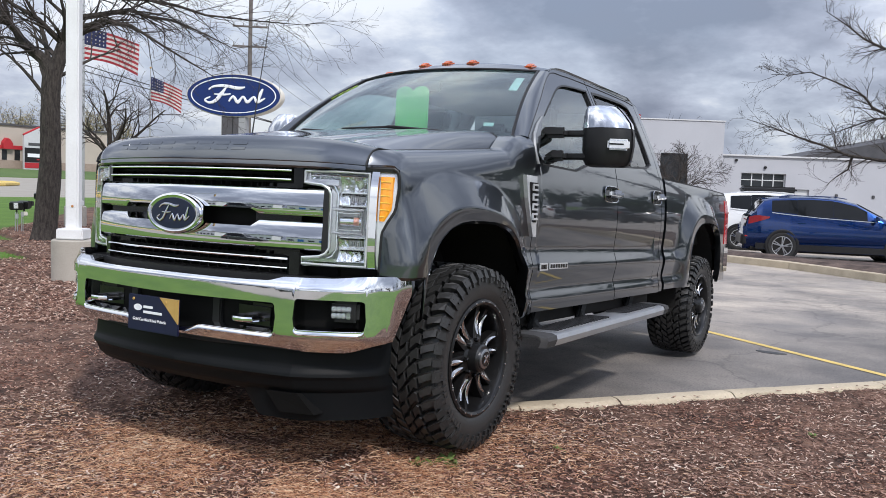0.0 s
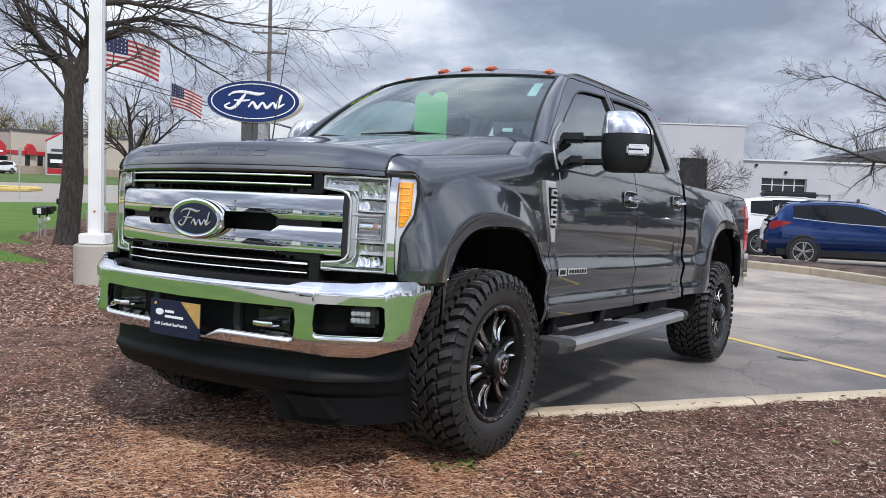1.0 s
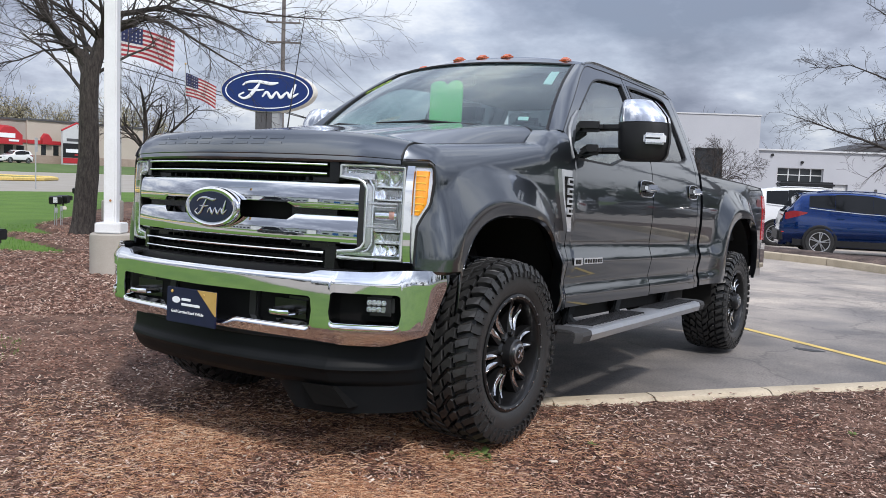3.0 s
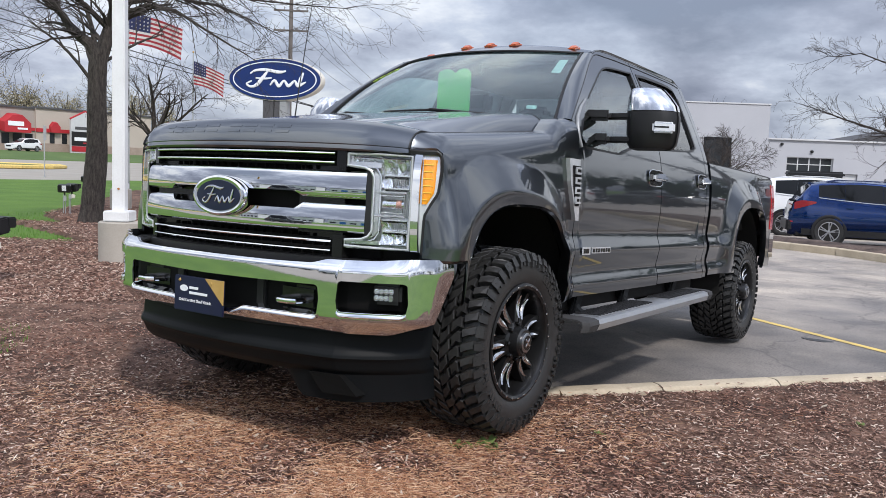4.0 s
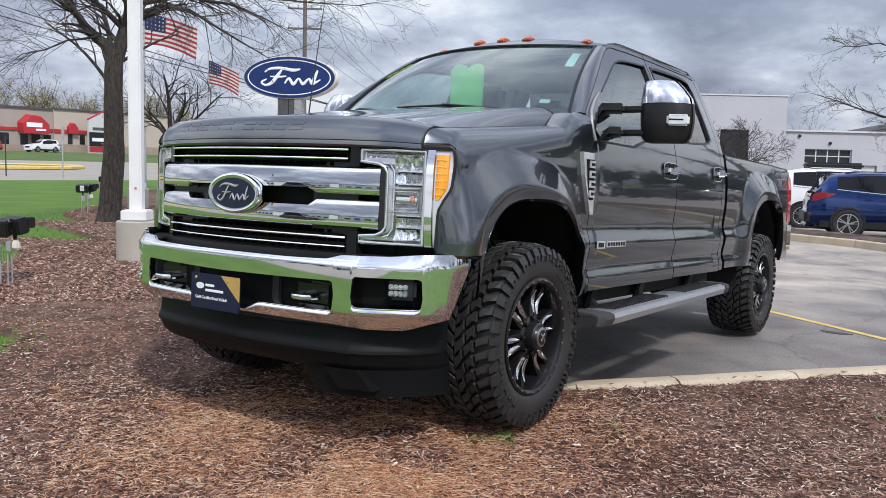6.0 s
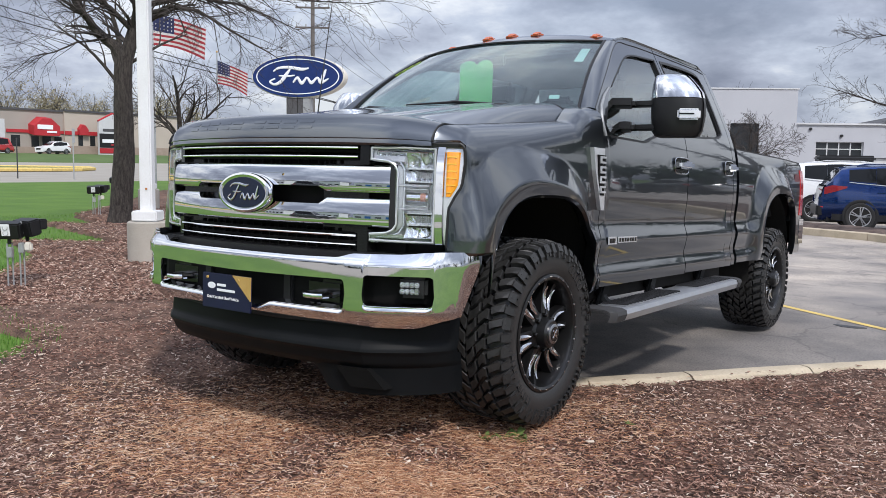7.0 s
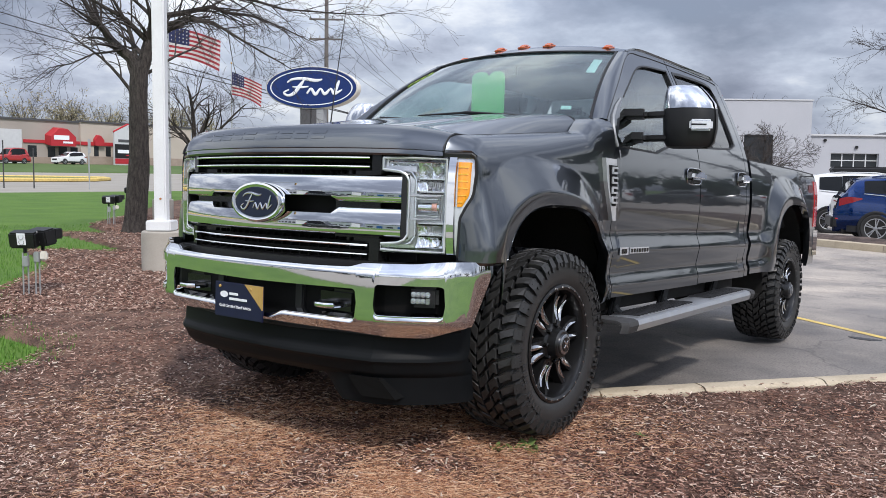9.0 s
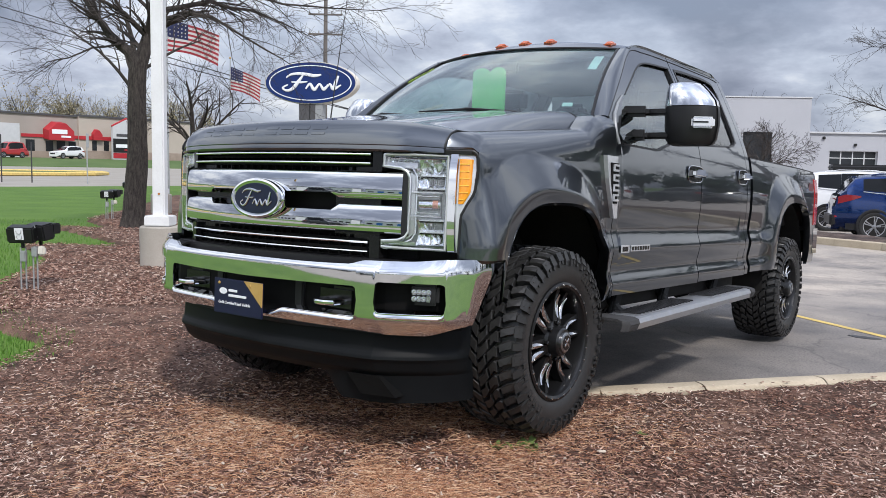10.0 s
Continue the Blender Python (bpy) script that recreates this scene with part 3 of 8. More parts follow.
# ---- trees ----
def bare_tree(name, at, label, seed, trunk_h, trunk_r, limbs, limb_len, rise=0.5, levels=5, twig=0.006, lean=(0, 0), side=None, wig=0.25, kids=(4, 6), shrink=0.62, seg=6, paths=(), sprig=0.9, dense=7):
    """Trunk and limbs as one part, twigs as another; side biases the limbs to a direction."""
    rng = random.Random(seed)
    ob = thing(name, at, label, "tree", "bare trees")
    wood, crown = bmesh.new(), bmesh.new()

    def grow(p, d, length, r, level):
        """A shoot that arches one way, with side shoots set along it."""
        n = 7 if level < 3 else 5
        pts, rads = [p], [r]
        q, v = Vector(p), Vector(d)
        bow = Vector((rng.uniform(-1, 1), rng.uniform(-1, 1), rng.uniform(-0.9, 0.7))) * 0.16
        for i in range(n):
            v = (v + bow * (0.5 + i / n) + Vector((rng.uniform(-1, 1), rng.uniform(-1, 1), rng.uniform(-1, 1))) * wig * 0.45).normalized()
            q = q + v * (length / n)
            pts.append(q)
            rads.append(max(r * (1 - 0.72 * (i + 1) / n), twig * 0.42))
        tube(wood if level < 2 else crown, pts, rads, seg if level < 2 else (4 if level < 4 else 3), caps=level < 2)
        if level >= levels:
            return
        count = rng.randint(*kids)
        for k in range(count):
            f = 0.22 + 0.76 * (k + rng.uniform(0.1, 0.9)) / count
            i = min(int(f * n), n - 1)
            base = pts[i].lerp(pts[i + 1], f * n - i)
            w = (pts[i + 1] - pts[i]).normalized()
            perp = w.cross(Vector((rng.uniform(-1, 1), rng.uniform(-1, 1), rng.uniform(-1, 1)))).normalized()
            a = radians(rng.uniform(24, 52))
            out = (w * math.cos(a) + perp * math.sin(a) + Vector((0, 0, 0.06))).normalized()
            grow(base, out, length * rng.uniform(0.5, 0.85) * (1.05 - 0.45 * f) * shrink / 0.62, max(rads[i] * 0.55, twig * 0.42), level + 1)

    top = Vector((lean[0], lean[1], trunk_h))
    pts, rads = [Vector((0, 0, -0.1)), Vector((0, 0, 0.06))], [trunk_r * 1.45, trunk_r * 1.2]
    for f in span(0.08, 1.0, 22):
        pts.append(top * f + Vector((0.035 * math.sin(3.1 * f), 0.03 * math.sin(4.3 * f + 0.4), 0)) * math.sin(math.pi * f))
        rads.append(trunk_r * (1.06 - 0.26 * f))
    first = len(wood.verts)
    tube(wood, pts, rads, 30)
    wood.verts.ensure_lookup_table()
    for v in wood.verts[first:]:
        a = math.atan2(v.co.y, v.co.x)
        ridge = noise.noise((math.cos(a) * 6, math.sin(a) * 6, v.co.z * 1.6 + seed)) + 0.7 * noise.noise((math.cos(a) * 2, math.sin(a) * 2, v.co.z * 0.9))
        v.co.x += math.cos(a) * ridge * trunk_r * 0.10
        v.co.y += math.sin(a) * ridge * trunk_r * 0.10
    for r0, path in paths:
        path = [Vector(p) for p in path]
        pts, rads = [], []
        for i in range(len(path) - 1):
            for f in (0.0, 0.5):
                pts.append(path[i].lerp(path[i + 1], f) + Vector((rng.uniform(-1, 1), rng.uniform(-1, 1), rng.uniform(-1, 1))) * 0.035 * (1 if i else 0))
        pts.append(path[-1])
        m = len(pts) - 1
        rads = [max(r0 * (1 - 0.9 * i / m), twig * 0.7) for i in range(m + 1)]
        tube(wood, pts, rads, 8)
        run = sum((b - a).length for a, b in zip(path, path[1:]))
        for k in range(int(run * dense)):
            f = rng.uniform(0.12, 1.0) * m
            i = min(int(f), m - 1)
            w = (pts[i + 1] - pts[i]).normalized()
            perp = w.cross(Vector((rng.uniform(-1, 1), rng.uniform(-1, 1), rng.uniform(-1, 1)))).normalized()
            out = (w * rng.uniform(0.5, 1.1) + perp * rng.uniform(0.4, 1.0) + Vector((0, 0, 0.1))).normalized()
            grow(pts[i].lerp(pts[i + 1], f - i), out, sprig * rng.uniform(0.5, 1.3), max(rads[i] * 0.4, twig), 3)
    for k in range(0 if paths else limbs):
        a = 2 * math.pi * (k + rng.uniform(-0.3, 0.3)) / limbs
        d = Vector((math.cos(a), math.sin(a), rise * rng.uniform(0.6, 1.5)))
        if side is not None:
            d = d + Vector(side)
        grow(top * rng.uniform(0.78, 1.0), d.normalized(), limb_len * rng.uniform(0.75, 1.2), trunk_r * rng.uniform(0.34, 0.52), 1)
    if not paths:
        grow(top, Vector((0.1, 0.05, 1)).normalized(), limb_len, trunk_r * 0.7, 1)
    part("trunk", wood, M_BARK, ob, "furrowed grey-brown bark")
    part("crown", crown, M_TWIG, ob)
    return ob


bare_tree("tree", pose(-11.3, 5.72, 0.13), "leafless tree with a thick furrowed trunk in the mulch bed", 11, 3.1, 0.195, 6, 3.4, 0.95, 5, 0.0062, (0.07, 0.12), kids=(3, 4), wig=0.2, sprig=1.1, dense=7, paths=[
    (0.13, [(0.07, 0.12, 3.0), (-0.06, 0.05, 3.28), (-0.4, -0.2, 3.63), (-0.56, -0.32, 3.9), (-0.85, -0.5, 4.55), (-1.2, -0.7, 5.4)]),
    (0.022, [(-0.09, -0.14, 3.43), (-0.14, -0.71, 3.26), (-0.22, -1.09, 3.05), (-0.3, -1.46, 2.94), (-0.43, -1.9, 2.5)]),
    (0.15, [(0.07, 0.12, 3.0), (0.12, 0.37, 3.77), (0.08, 0.5, 4.63), (0.0, 0.5, 5.9)]),
    (0.06, [(0.12, 0.33, 3.66), (0.46, 0.41, 3.91), (0.8, 0.6, 4.04), (1.2, 0.9, 3.97), (2.0, 1.53, 3.4), (2.4, 1.85, 3.1)]),
    (0.06, [(0.1, 0.4, 4.07), (0.53, 1.38, 4.37), (0.88, 2.2, 4.31), (1.33, 3.48, 3.89)]),
    (0.06, [(0.11, 0.26, 3.63), (0.12, -0.2, 3.95), (-0.06, -0.84, 4.3), (-0.2, -1.6, 4.6)]),
    (0.06, [(0.08, 0.45, 4.5), (0.6, 0.81, 4.55), (1.04, 1.38, 4.53), (1.67, 2.24, 4.4), (2.87, 3.87, 4.39)])])
bare_tree("tree", pose(-14.0, 7.55, 0.13), "thin leafless tree behind the thicker trunk", 15, 3.4, 0.09, 4, 2.2, 1.2, 4, 0.007, kids=(3, 4))
bare_tree("tree", pose(-20.6, 13.9, 0.13), "slender leafless tree behind the light poles", 5, 1.9, 0.13, 6, 2.3, 1.1, 4, 0.0095, kids=(4, 5))
bare_tree("tree", pose(3.9, 15.6, -0.05), "leafless tree with spreading branches on the island", 8, 2.6, 0.16, 7, 3.0, 0.45, 5, 0.0052, kids=(3, 4), sprig=0.50, dense=8, paths=[
    (0.045, [(0, 0, 1.9), (-1.13, 0.06, 2.15), (-2.06, 0.0, 3.08), (-2.63, -0.08, 3.36), (-2.84, -0.2, 3.64), (-3.8, -0.36, 4.04), (-4.54, -0.44, 4.04)]),
    (0.05, [(0, 0, 1.7), (-1.1, 0.06, 1.82), (-2.0, 0.27, 3.22), (-2.7, 0.47, 3.13), (-3.7, 0.85, 2.8)]),
    (0.06, [(0, 0, 1.5), (-1.1, 0.06, 1.6), (-1.9, 0.03, 2.25), (-3.0, -0.05, 2.4), (-4.0, -0.14, 2.79), (-4.88, -0.16, 3.09)]),
    (0.06, [(0, 0, 2.2), (-1.16, 0.06, 2.59), (-2.16, 0.2, 4.39), (-2.9, 0.41, 4.78), (-3.72, 0.62, 5.48)]),
    (0.03, [(-2.94, 0.0, 2.38), (-3.02, 0.09, 2.11), (-3.43, -0.04, 1.72)]),
    (0.10, [(0, 0, 2.5), (0.1, 0.3, 4.0), (0.0, 0.5, 6.0)]), (0.08, [(0, 0, 2.4), (1.2, 0.5, 3.3), (2.4, 1.0, 4.2)])])
bare_tree("tree", pose(-7.95, 33.9, -0.16), "small leafless tree before the pale building", 21, 1.5, 0.10, 9, 2.0, 1.1, 4, 0.013, kids=(5, 6))

# ---- pale commercial building ----
M_STUCCO = pbr("pale_grey_wall", (0.36, 0.37, 0.40), 0.85, 0.0, (0.415, 0.425, 0.455), 0.6, 25, 0.8, 0.3, 0.01)
M_DARKGLASS = pbr("dark_pane", (0.015, 0.018, 0.02), 0.06, 0.0, (0.03, 0.033, 0.036), 2, 20, 0.8)
M_DARKROOF = pbr("dark_roof", (0.05, 0.05, 0.055), 0.8, 0.0, (0.09, 0.09, 0.095), 2, 20, 0.8)
M_FRAMEWHITE = pbr("white_frame", (0.48, 0.49, 0.50), 0.5, 0.0, (0.56, 0.57, 0.58), 2, 20, 0.8)
shop = thing("building", pose(-9.5, 48.2, 0, 0, 0, 31.5), "pale grey flat-roofed commercial building with a taller block", "building")


def wall_with(bm, x0, x1, h, y, thick, holes):
    """A wall along x with rectangular openings (x0, x1, z0, z1) through it."""
    xs = sorted({x0, x1, *[v for k in holes for v in k[:2]]})
    zs = sorted({-0.3, h, *[v for k in holes for v in k[2:]]})
    for a, b in zip(xs, xs[1:]):
        for c, d in zip(zs, zs[1:]):
            if any(k[0] <= (a + b) / 2 <= k[1] and k[2] <= (c + d) / 2 <= k[3] for k in holes):
                continue
            box(bm, ((a + b) / 2, y + thick / 2, (c + d) / 2), (b - a, thick, d - c))
    bmesh.ops.remove_doubles(bm, verts=bm.verts, dist=1e-5)


bm = bmesh.new()
wall_with(bm, 0, 19, 3.86, 0, 0.3, [(1.33, 4.03, 0, 2.87), (4.64, 5.5, 0, 1.98)])
part("wall", bm, M_STUCCO, shop, smooth=False)
part("coping", boxed((9.5, 0.12, 3.90), (19, 0.5, 0.10), 0.01), M_FRAMEWHITE, shop)
part("roof", boxed((9.5, 3.0, 3.75), (19, 5.4, 0.12)), M_DARKROOF, shop, smooth=False)
bm = bmesh.new()
wall_with(bm, -16, 0, 5.8, -0.5, 0.3, [(-3.72, -2.08, 1.4, 3.86)])
box(bm, (-0.15, 4.8, 2.9), (0.3, 10, 5.8))
part("block_wall", bm, M_STUCCO, shop, smooth=False)
part("block_coping", boxed((-8, -0.35, 5.85), (16.1, 0.4, 0.08), 0.01), M_FRAMEWHITE, shop)
part("block_roof", boxed((-8, 4.9, 5.6), (15.9, 9.8, 0.1)), M_DARKROOF, shop, smooth=False)
part("window", boxed((-2.9, -0.33, 2.63), (1.64, 0.04, 2.46)), M_DARKGLASS, shop, smooth=False)
gd = part("garage_door", boxed((2.68, 0.20, 1.43), (2.70, 0.03, 2.86)), M_DARKGLASS, shop, "glazed sectional garage door", smooth=False)
for i in range(5):
    part("mullion", boxed((1.36 + i * 0.66, 0.17, 1.43), (0.06, 0.05, 2.84)), M_FRAMEWHITE, gd, smooth=False)
for i in range(8):
    part("rail", boxed((2.68, 0.165, 0.03 + i * 0.405), (2.64, 0.05, 0.05)), M_FRAMEWHITE, gd, smooth=False)
part("door", boxed((5.07, 0.18, 0.98), (0.84, 0.05, 1.95), 0.01), M_FRAMEWHITE, shop, "pale service door")
for x, z in ((0.96, 3.6), (2.73, 3.22)):
    part("wall_lamp", boxed((x, -0.06, z), (0.16, 0.14, 0.16), 0.03), M_BLACK, shop)
for x in (7.14, 9.37):
    part("wall_vent", boxed((x, -0.03, 1.68), (0.16, 0.07, 0.2), 0.02), M_DARKROOF, shop)
far_roof = thing("warehouse", pose(-9.5, 48.2, 0, 0, 0, 31.5), "distant building with a dark sloping roof", "building")
bm = bmesh.new()
prism(bm, [(5.6, 3.9), (20, 6.9), (23, 3.9)], lambda p: (p[0], 6.0, p[1]), lambda p: (p[0], 15.0, p[1]))
part("roof", bm, M_DARKROOF, far_roof, smooth=False)
part("wall", boxed((14.4, 10.5, 1.95), (17, 8.8, 3.89)), M_STUCCO, far_roof, smooth=False)

# ---- shop across the street ----
M_TAN = pbr("tan_render", (0.30, 0.265, 0.235), 0.85, 0.0, (0.36, 0.32, 0.285), 0.3, 10, 0.8)
M_CREAM = pbr("cream_render", (0.40, 0.35, 0.30), 0.85, 0.0, (0.47, 0.415, 0.355), 0.3, 10, 0.8)
M_SHOPRED = pbr("red_trim", (0.36, 0.018, 0.028), 0.6, 0.0, (0.44, 0.03, 0.036), 0.5, 10, 0.8)
M_STONE = pbr("brown_stone_base", (0.26, 0.20, 0.16), 0.9, 0.0, (0.36, 0.29, 0.24), 1, 8, 0.9)
garage = thing("shop", pose(-110, 0, 0, 0, 0, 90), "low tan and cream shop with red trim and red awnings", "shop")


def fy(y):
    return -3.3 + (y + 3.3) * 0.8624


def fz(z):
    return 1.41 + (z - 1.41) * 0.8624


def front_box(x0, x1, z0, z1, d0, d1, bev=0.0):
    """Along the front x0..x1, between heights, from d0 to d1 behind the front."""
    return boxed(((fy(x0) + fy(x1)) / 2, (d0 + d1) / 2, (fz(z0) + fz(z1)) / 2), (abs(fy(x1) - fy(x0)), abs(d1 - d0), fz(z1) - fz(z0)), bev)


part("wall", front_box(30, 70.4, -0.5, 8.3, 0, 12), M_TAN, garage, smooth=False)
part("wall_end", front_box(70.4, 92, -0.5, 8.45, -0.3, 12), M_CREAM, garage, "cream rendered wall", smooth=False)
part("parapet", front_box(30, 70.3, 8.3, 8.6, -0.2, 0.6), M_DARKROOF, garage, smooth=False)
part("parapet_end", front_box(70.4, 92.2, 8.45, 8.75, -0.5, 0.6), M_DARKROOF, garage, smooth=False)
part("stone_base", front_box(61, 70.4, -0.5, 2.6, -0.12, 0), M_STONE, garage, smooth=False)
part("stone_base", front_box(70.4, 92, -0.5, 2.9, -0.45, -0.3), M_STONE, garage, smooth=False)
part("red_band", front_box(61.1, 70.4, 4.8, 5.3, -0.15, 0), M_SHOPRED, garage, smooth=False)
part("red_band", front_box(70.4, 77, 4.7, 5.3, -0.45, -0.3), M_SHOPRED, garage, smooth=False)
part("overhead_door", front_box(52, 60.9, 0.5, 6.8, -0.06, 0.0), M_FRAMEWHITE, garage, smooth=False)
for a, b, z0, z1, d in ((61.8, 63.2, 0.6, 4.4, 0), (65.0, 66.2, 2.4, 4.3, 0), (66.8, 68.2, 0.6, 4.3, 0), (68.8, 70, 3.2, 4.3, 0), (72.7, 73.5, 2.95, 4.6, -0.3), (74.8, 75.7, 2.95, 4.6, -0.3)):
    part("window", front_box(a, b, z0, z1, d - 0.07, d), M_DARKGLASS, garage, smooth=False)


def awning(x0, x1, z0, zs, zt, out):
    bm = bmesh.new()
    xm = (fy(x0) + fy(x1)) / 2
    w = (fy(x1) - fy(x0)) / 2
    f = [(-w, fz(z0)), (w, fz(z0)), (w, fz(zs)), (w * 0.35, fz(zt)), (-w * 0.35, fz(zt)), (-w, fz(zs))]
    prism(bm, f, lambda p: (xm + p[0], -out, p[1]), lambda p: (xm + p[0], 0.0, p[1] + 0.25))
    return part("awning", bm, M_SHOPRED, garage, "red gabled awning", smooth=False)


aw = awning(64.6, 68.8, 4.4, 5.9, 7.1, 1.6)
awning(72.6, 74.2, 4.7, 5.6, 6.3, 0.9)
part("sign_bar", front_box(65.1, 67.6, 5.4, 6.1, -1.66, -1.6), M_LETTER, aw)
part("sign_bar", front_box(66.6, 68.2, 4.85, 5.15, -1.66, -1.6), M_LETTER, aw)
board = thing("shop_sign", pose(-108, fy(79.2) * 0.985 - 0.3, 1.2, 0, 0, 90), "white gabled roadside sign with red and black panels", "sign")
bm = bmesh.new()
prism(bm, [(-2.2, 0), (2.2, 0), (2.2, 5.1), (0.0, 6.2), (-2.2, 5.1)], lambda p: (p[0], -0.2, p[1]), lambda p: (p[0], 0.2, p[1]))
part("panel", bm, M_FRAMEWHITE, board, smooth=False)
part("red_panel", boxed((0, -0.23, 0.9), (4.3, 0.06, 0.75)), M_SHOPRED, board, smooth=False)
part("black_panel", boxed((0, -0.23, 2.35), (4.3, 0.06, 2.0)), M_BLACK, board, smooth=False)
part("sign_bar", boxed((-0.1, -0.27, 2.30), (3.3, 0.04, 0.5)), M_LETTER, board, smooth=False)
part("sign_bar", boxed((0.5, -0.27, 1.75), (1.8, 0.04, 0.18)), M_SHOPRED, board, smooth=False)
part("sign_bar", boxed((0, -0.22, 3.85), (3.2, 0.04, 0.40)), M_DARKROOF, board, smooth=False)
for w, zt in ((2.3, 6.35),):
    for sgn in (-1, 1):
        part("gable_trim", tubed([(sgn * 2.3, -0.1, 5.1), (0, -0.1, 6.28)], 0.14, 6), M_SHOPRED, board)


# ---- pickup truck: x to its left side, y to its tail, z up from the tyres' contact ----
truck = thing("pickup_truck", Matrix(((1.0, 0.0, -0.0071, 0.0), (0.0003, 0.99907, 0.0431, 0.0), (0.0071, -0.0431, 0.99905, 0.168), (0, 0, 0, 1))),
              "lifted dark grey crew cab pickup with chrome grille and mud tyres", "pickup truck")


def yg(x):
    """Front line of the grille and headlights in plan."""
    a = abs(x)
    return -0.90 + 0.08 * (min(a, 0.7) / 0.567) ** 2 + max(a - 0.7, 0) * 0.55


def super_arch(y, yc, ry, zc, rz, n=3.0):
    k = abs(y - yc) / ry
    return zc + rz * max(1 - k ** n, 0.0) ** (1 / n)


FA, RA = (-0.045, 0.47, 0.61, 0.477), (4.02, 0.54, 0.66, 0.515)
PROFILE = [(0.58, 0.006), (0.68, 0.014), (0.745, -0.008), (0.86, 0.014), (0.945, -0.013), (1.1, 0.001), (1.20, 0.0), (1.25, -0.0013), (1.30, -0.0052), (1.34, -0.010), (1.38, -0.016), (1.42, -0.023), (1.45, -0.029), (1.50, -0.042)]


def body_x(y, z):
    x = lerp([(-0.75, 0.972), (-0.5, 0.984), (0, 0.984), (2.9, 0.985), (4.3, 0.982), (5.15, 0.935)], y)
    if z <= 1.5:
        x += lerp(PROFILE, z) * (1.0 if z > 1.2 else ease(-0.30, 0.50, y) * (1 - ease(3.10, 3.45, y)))
    else:
        x += -0.042 - 0.235 * ((z - 1.5) / 0.53) ** 1.12
    return x + flare(y, z)


def flare(y, z):
    """How far the wheel arches stand out: an upright lip, then a slope back to a crease in the panel."""
    for yc, ry, zc, rz in (FA, RA):
        r = (abs((y - yc) / ry) ** 2.6 + abs(max(z - zc, 0) / rz) ** 2.6) ** (1 / 2.6)
        turn = min(max((y - yc) / 0.45, -1.0), 1.0)
        r0, r1 = 1.12 - 0.07 * turn, 1.41 - 0.10 * turn
        if r < r1:
            g = min(max((r - r0) / (r1 - r0), 0.0), 1.0)
            return 0.058 * (1 - g) ** 1.08 * (1 - 0.10 * (1 - ease(0.98, r0, r))) * ease(0.45, 0.75, z)
    return 0.0


def seam(y):
    """Upper edge of the fender: along the hood, then up round its rear corner to the foot of the pillar."""
    x = lerp([(0.30, 0.853), (0.37, 0.842), (0.44, 0.820), (0.52, 0.800), (0.58, 0.790)], y)
    return Vector((x, y, lerp([(-0.60, 1.356), (0.30, 1.452), (0.37, 1.500), (0.44, 1.531), (0.52, 1.546), (0.58, 1.551)], y)))


def fender_section(y, lo, rows):
    """Points of the fender at one station from its lower edge over the shoulder to the seam."""
    k = ease(-0.25, 0.62, y)
    top, zw, n = seam(y), 1.20 + 0.075 * ease(-0.56, -0.15, y) + 0.03 * k, 2.2 + 2.4 * k
    base = body_x(y, min(zw, 1.30)) - flare(y, zw)
    pts = [Vector((body_x(y, z), y, z)) for z in span(lo, zw, rows)]
    for i in range(1, rows + 1):
        a = math.pi / 2 * i / rows
        x, z = top.x + (base - top.x) * math.cos(a) ** (2 / n) if i < rows else top.x, zw + (top.z - zw) * math.sin(a) ** (2 / n)
        pts.append(Vector((x + flare(y, z), y, z)))
    return pts


def fender_x(y, z):
    """Outer face of the fender at a station and height."""
    pts = fender_section(y, 0.62, 24)
    return lerp([(p.z, p.x) for p in pts], z)


def side(name, ys, lo, hi, rows, material=M_PAINT, xf=body_x, thick=0.025, out=0.0, label="", parent=truck, lean=None, which=(1, -1)):
    """A body panel on both flanks between two edges lo(y) and hi(y)."""
    made = []
    for sgn in which:
        grid = []
        for y in ys:
            a, b = lo(y), hi(y)
            col = []
            for z in span(a, b, rows):
                yy = y + (lean(y, z) if lean else 0.0)
                col.append(Vector((sgn * (xf(y, z) + out), yy, z)))
            grid.append(col)
        made.append(part(name, slab(grid, (-sgn * thick, 0, 0)), material, parent, label))
    return made


def arched(arch, floor):
    yc, ry, zc, rz = arch
    return lambda y: super_arch(y, yc, ry, zc, rz) if abs(y - yc) < ry else floor(y)


def stations(a, b, step, extra=()):
    pts = set(span(a, b, max(2, int((b - a) / step) + 1)))
    for yc, ry in extra:
        for s in (-1, 1):
            for k in (0.0005, 0.004, 0.012, 0.025, 0.045, 0.07, 0.1):
                pts.add(yc + s * ry * (1 - k))
            pts.add(yc + s * (ry + 0.0005))
    return sorted(p for p in pts if a <= p <= b)


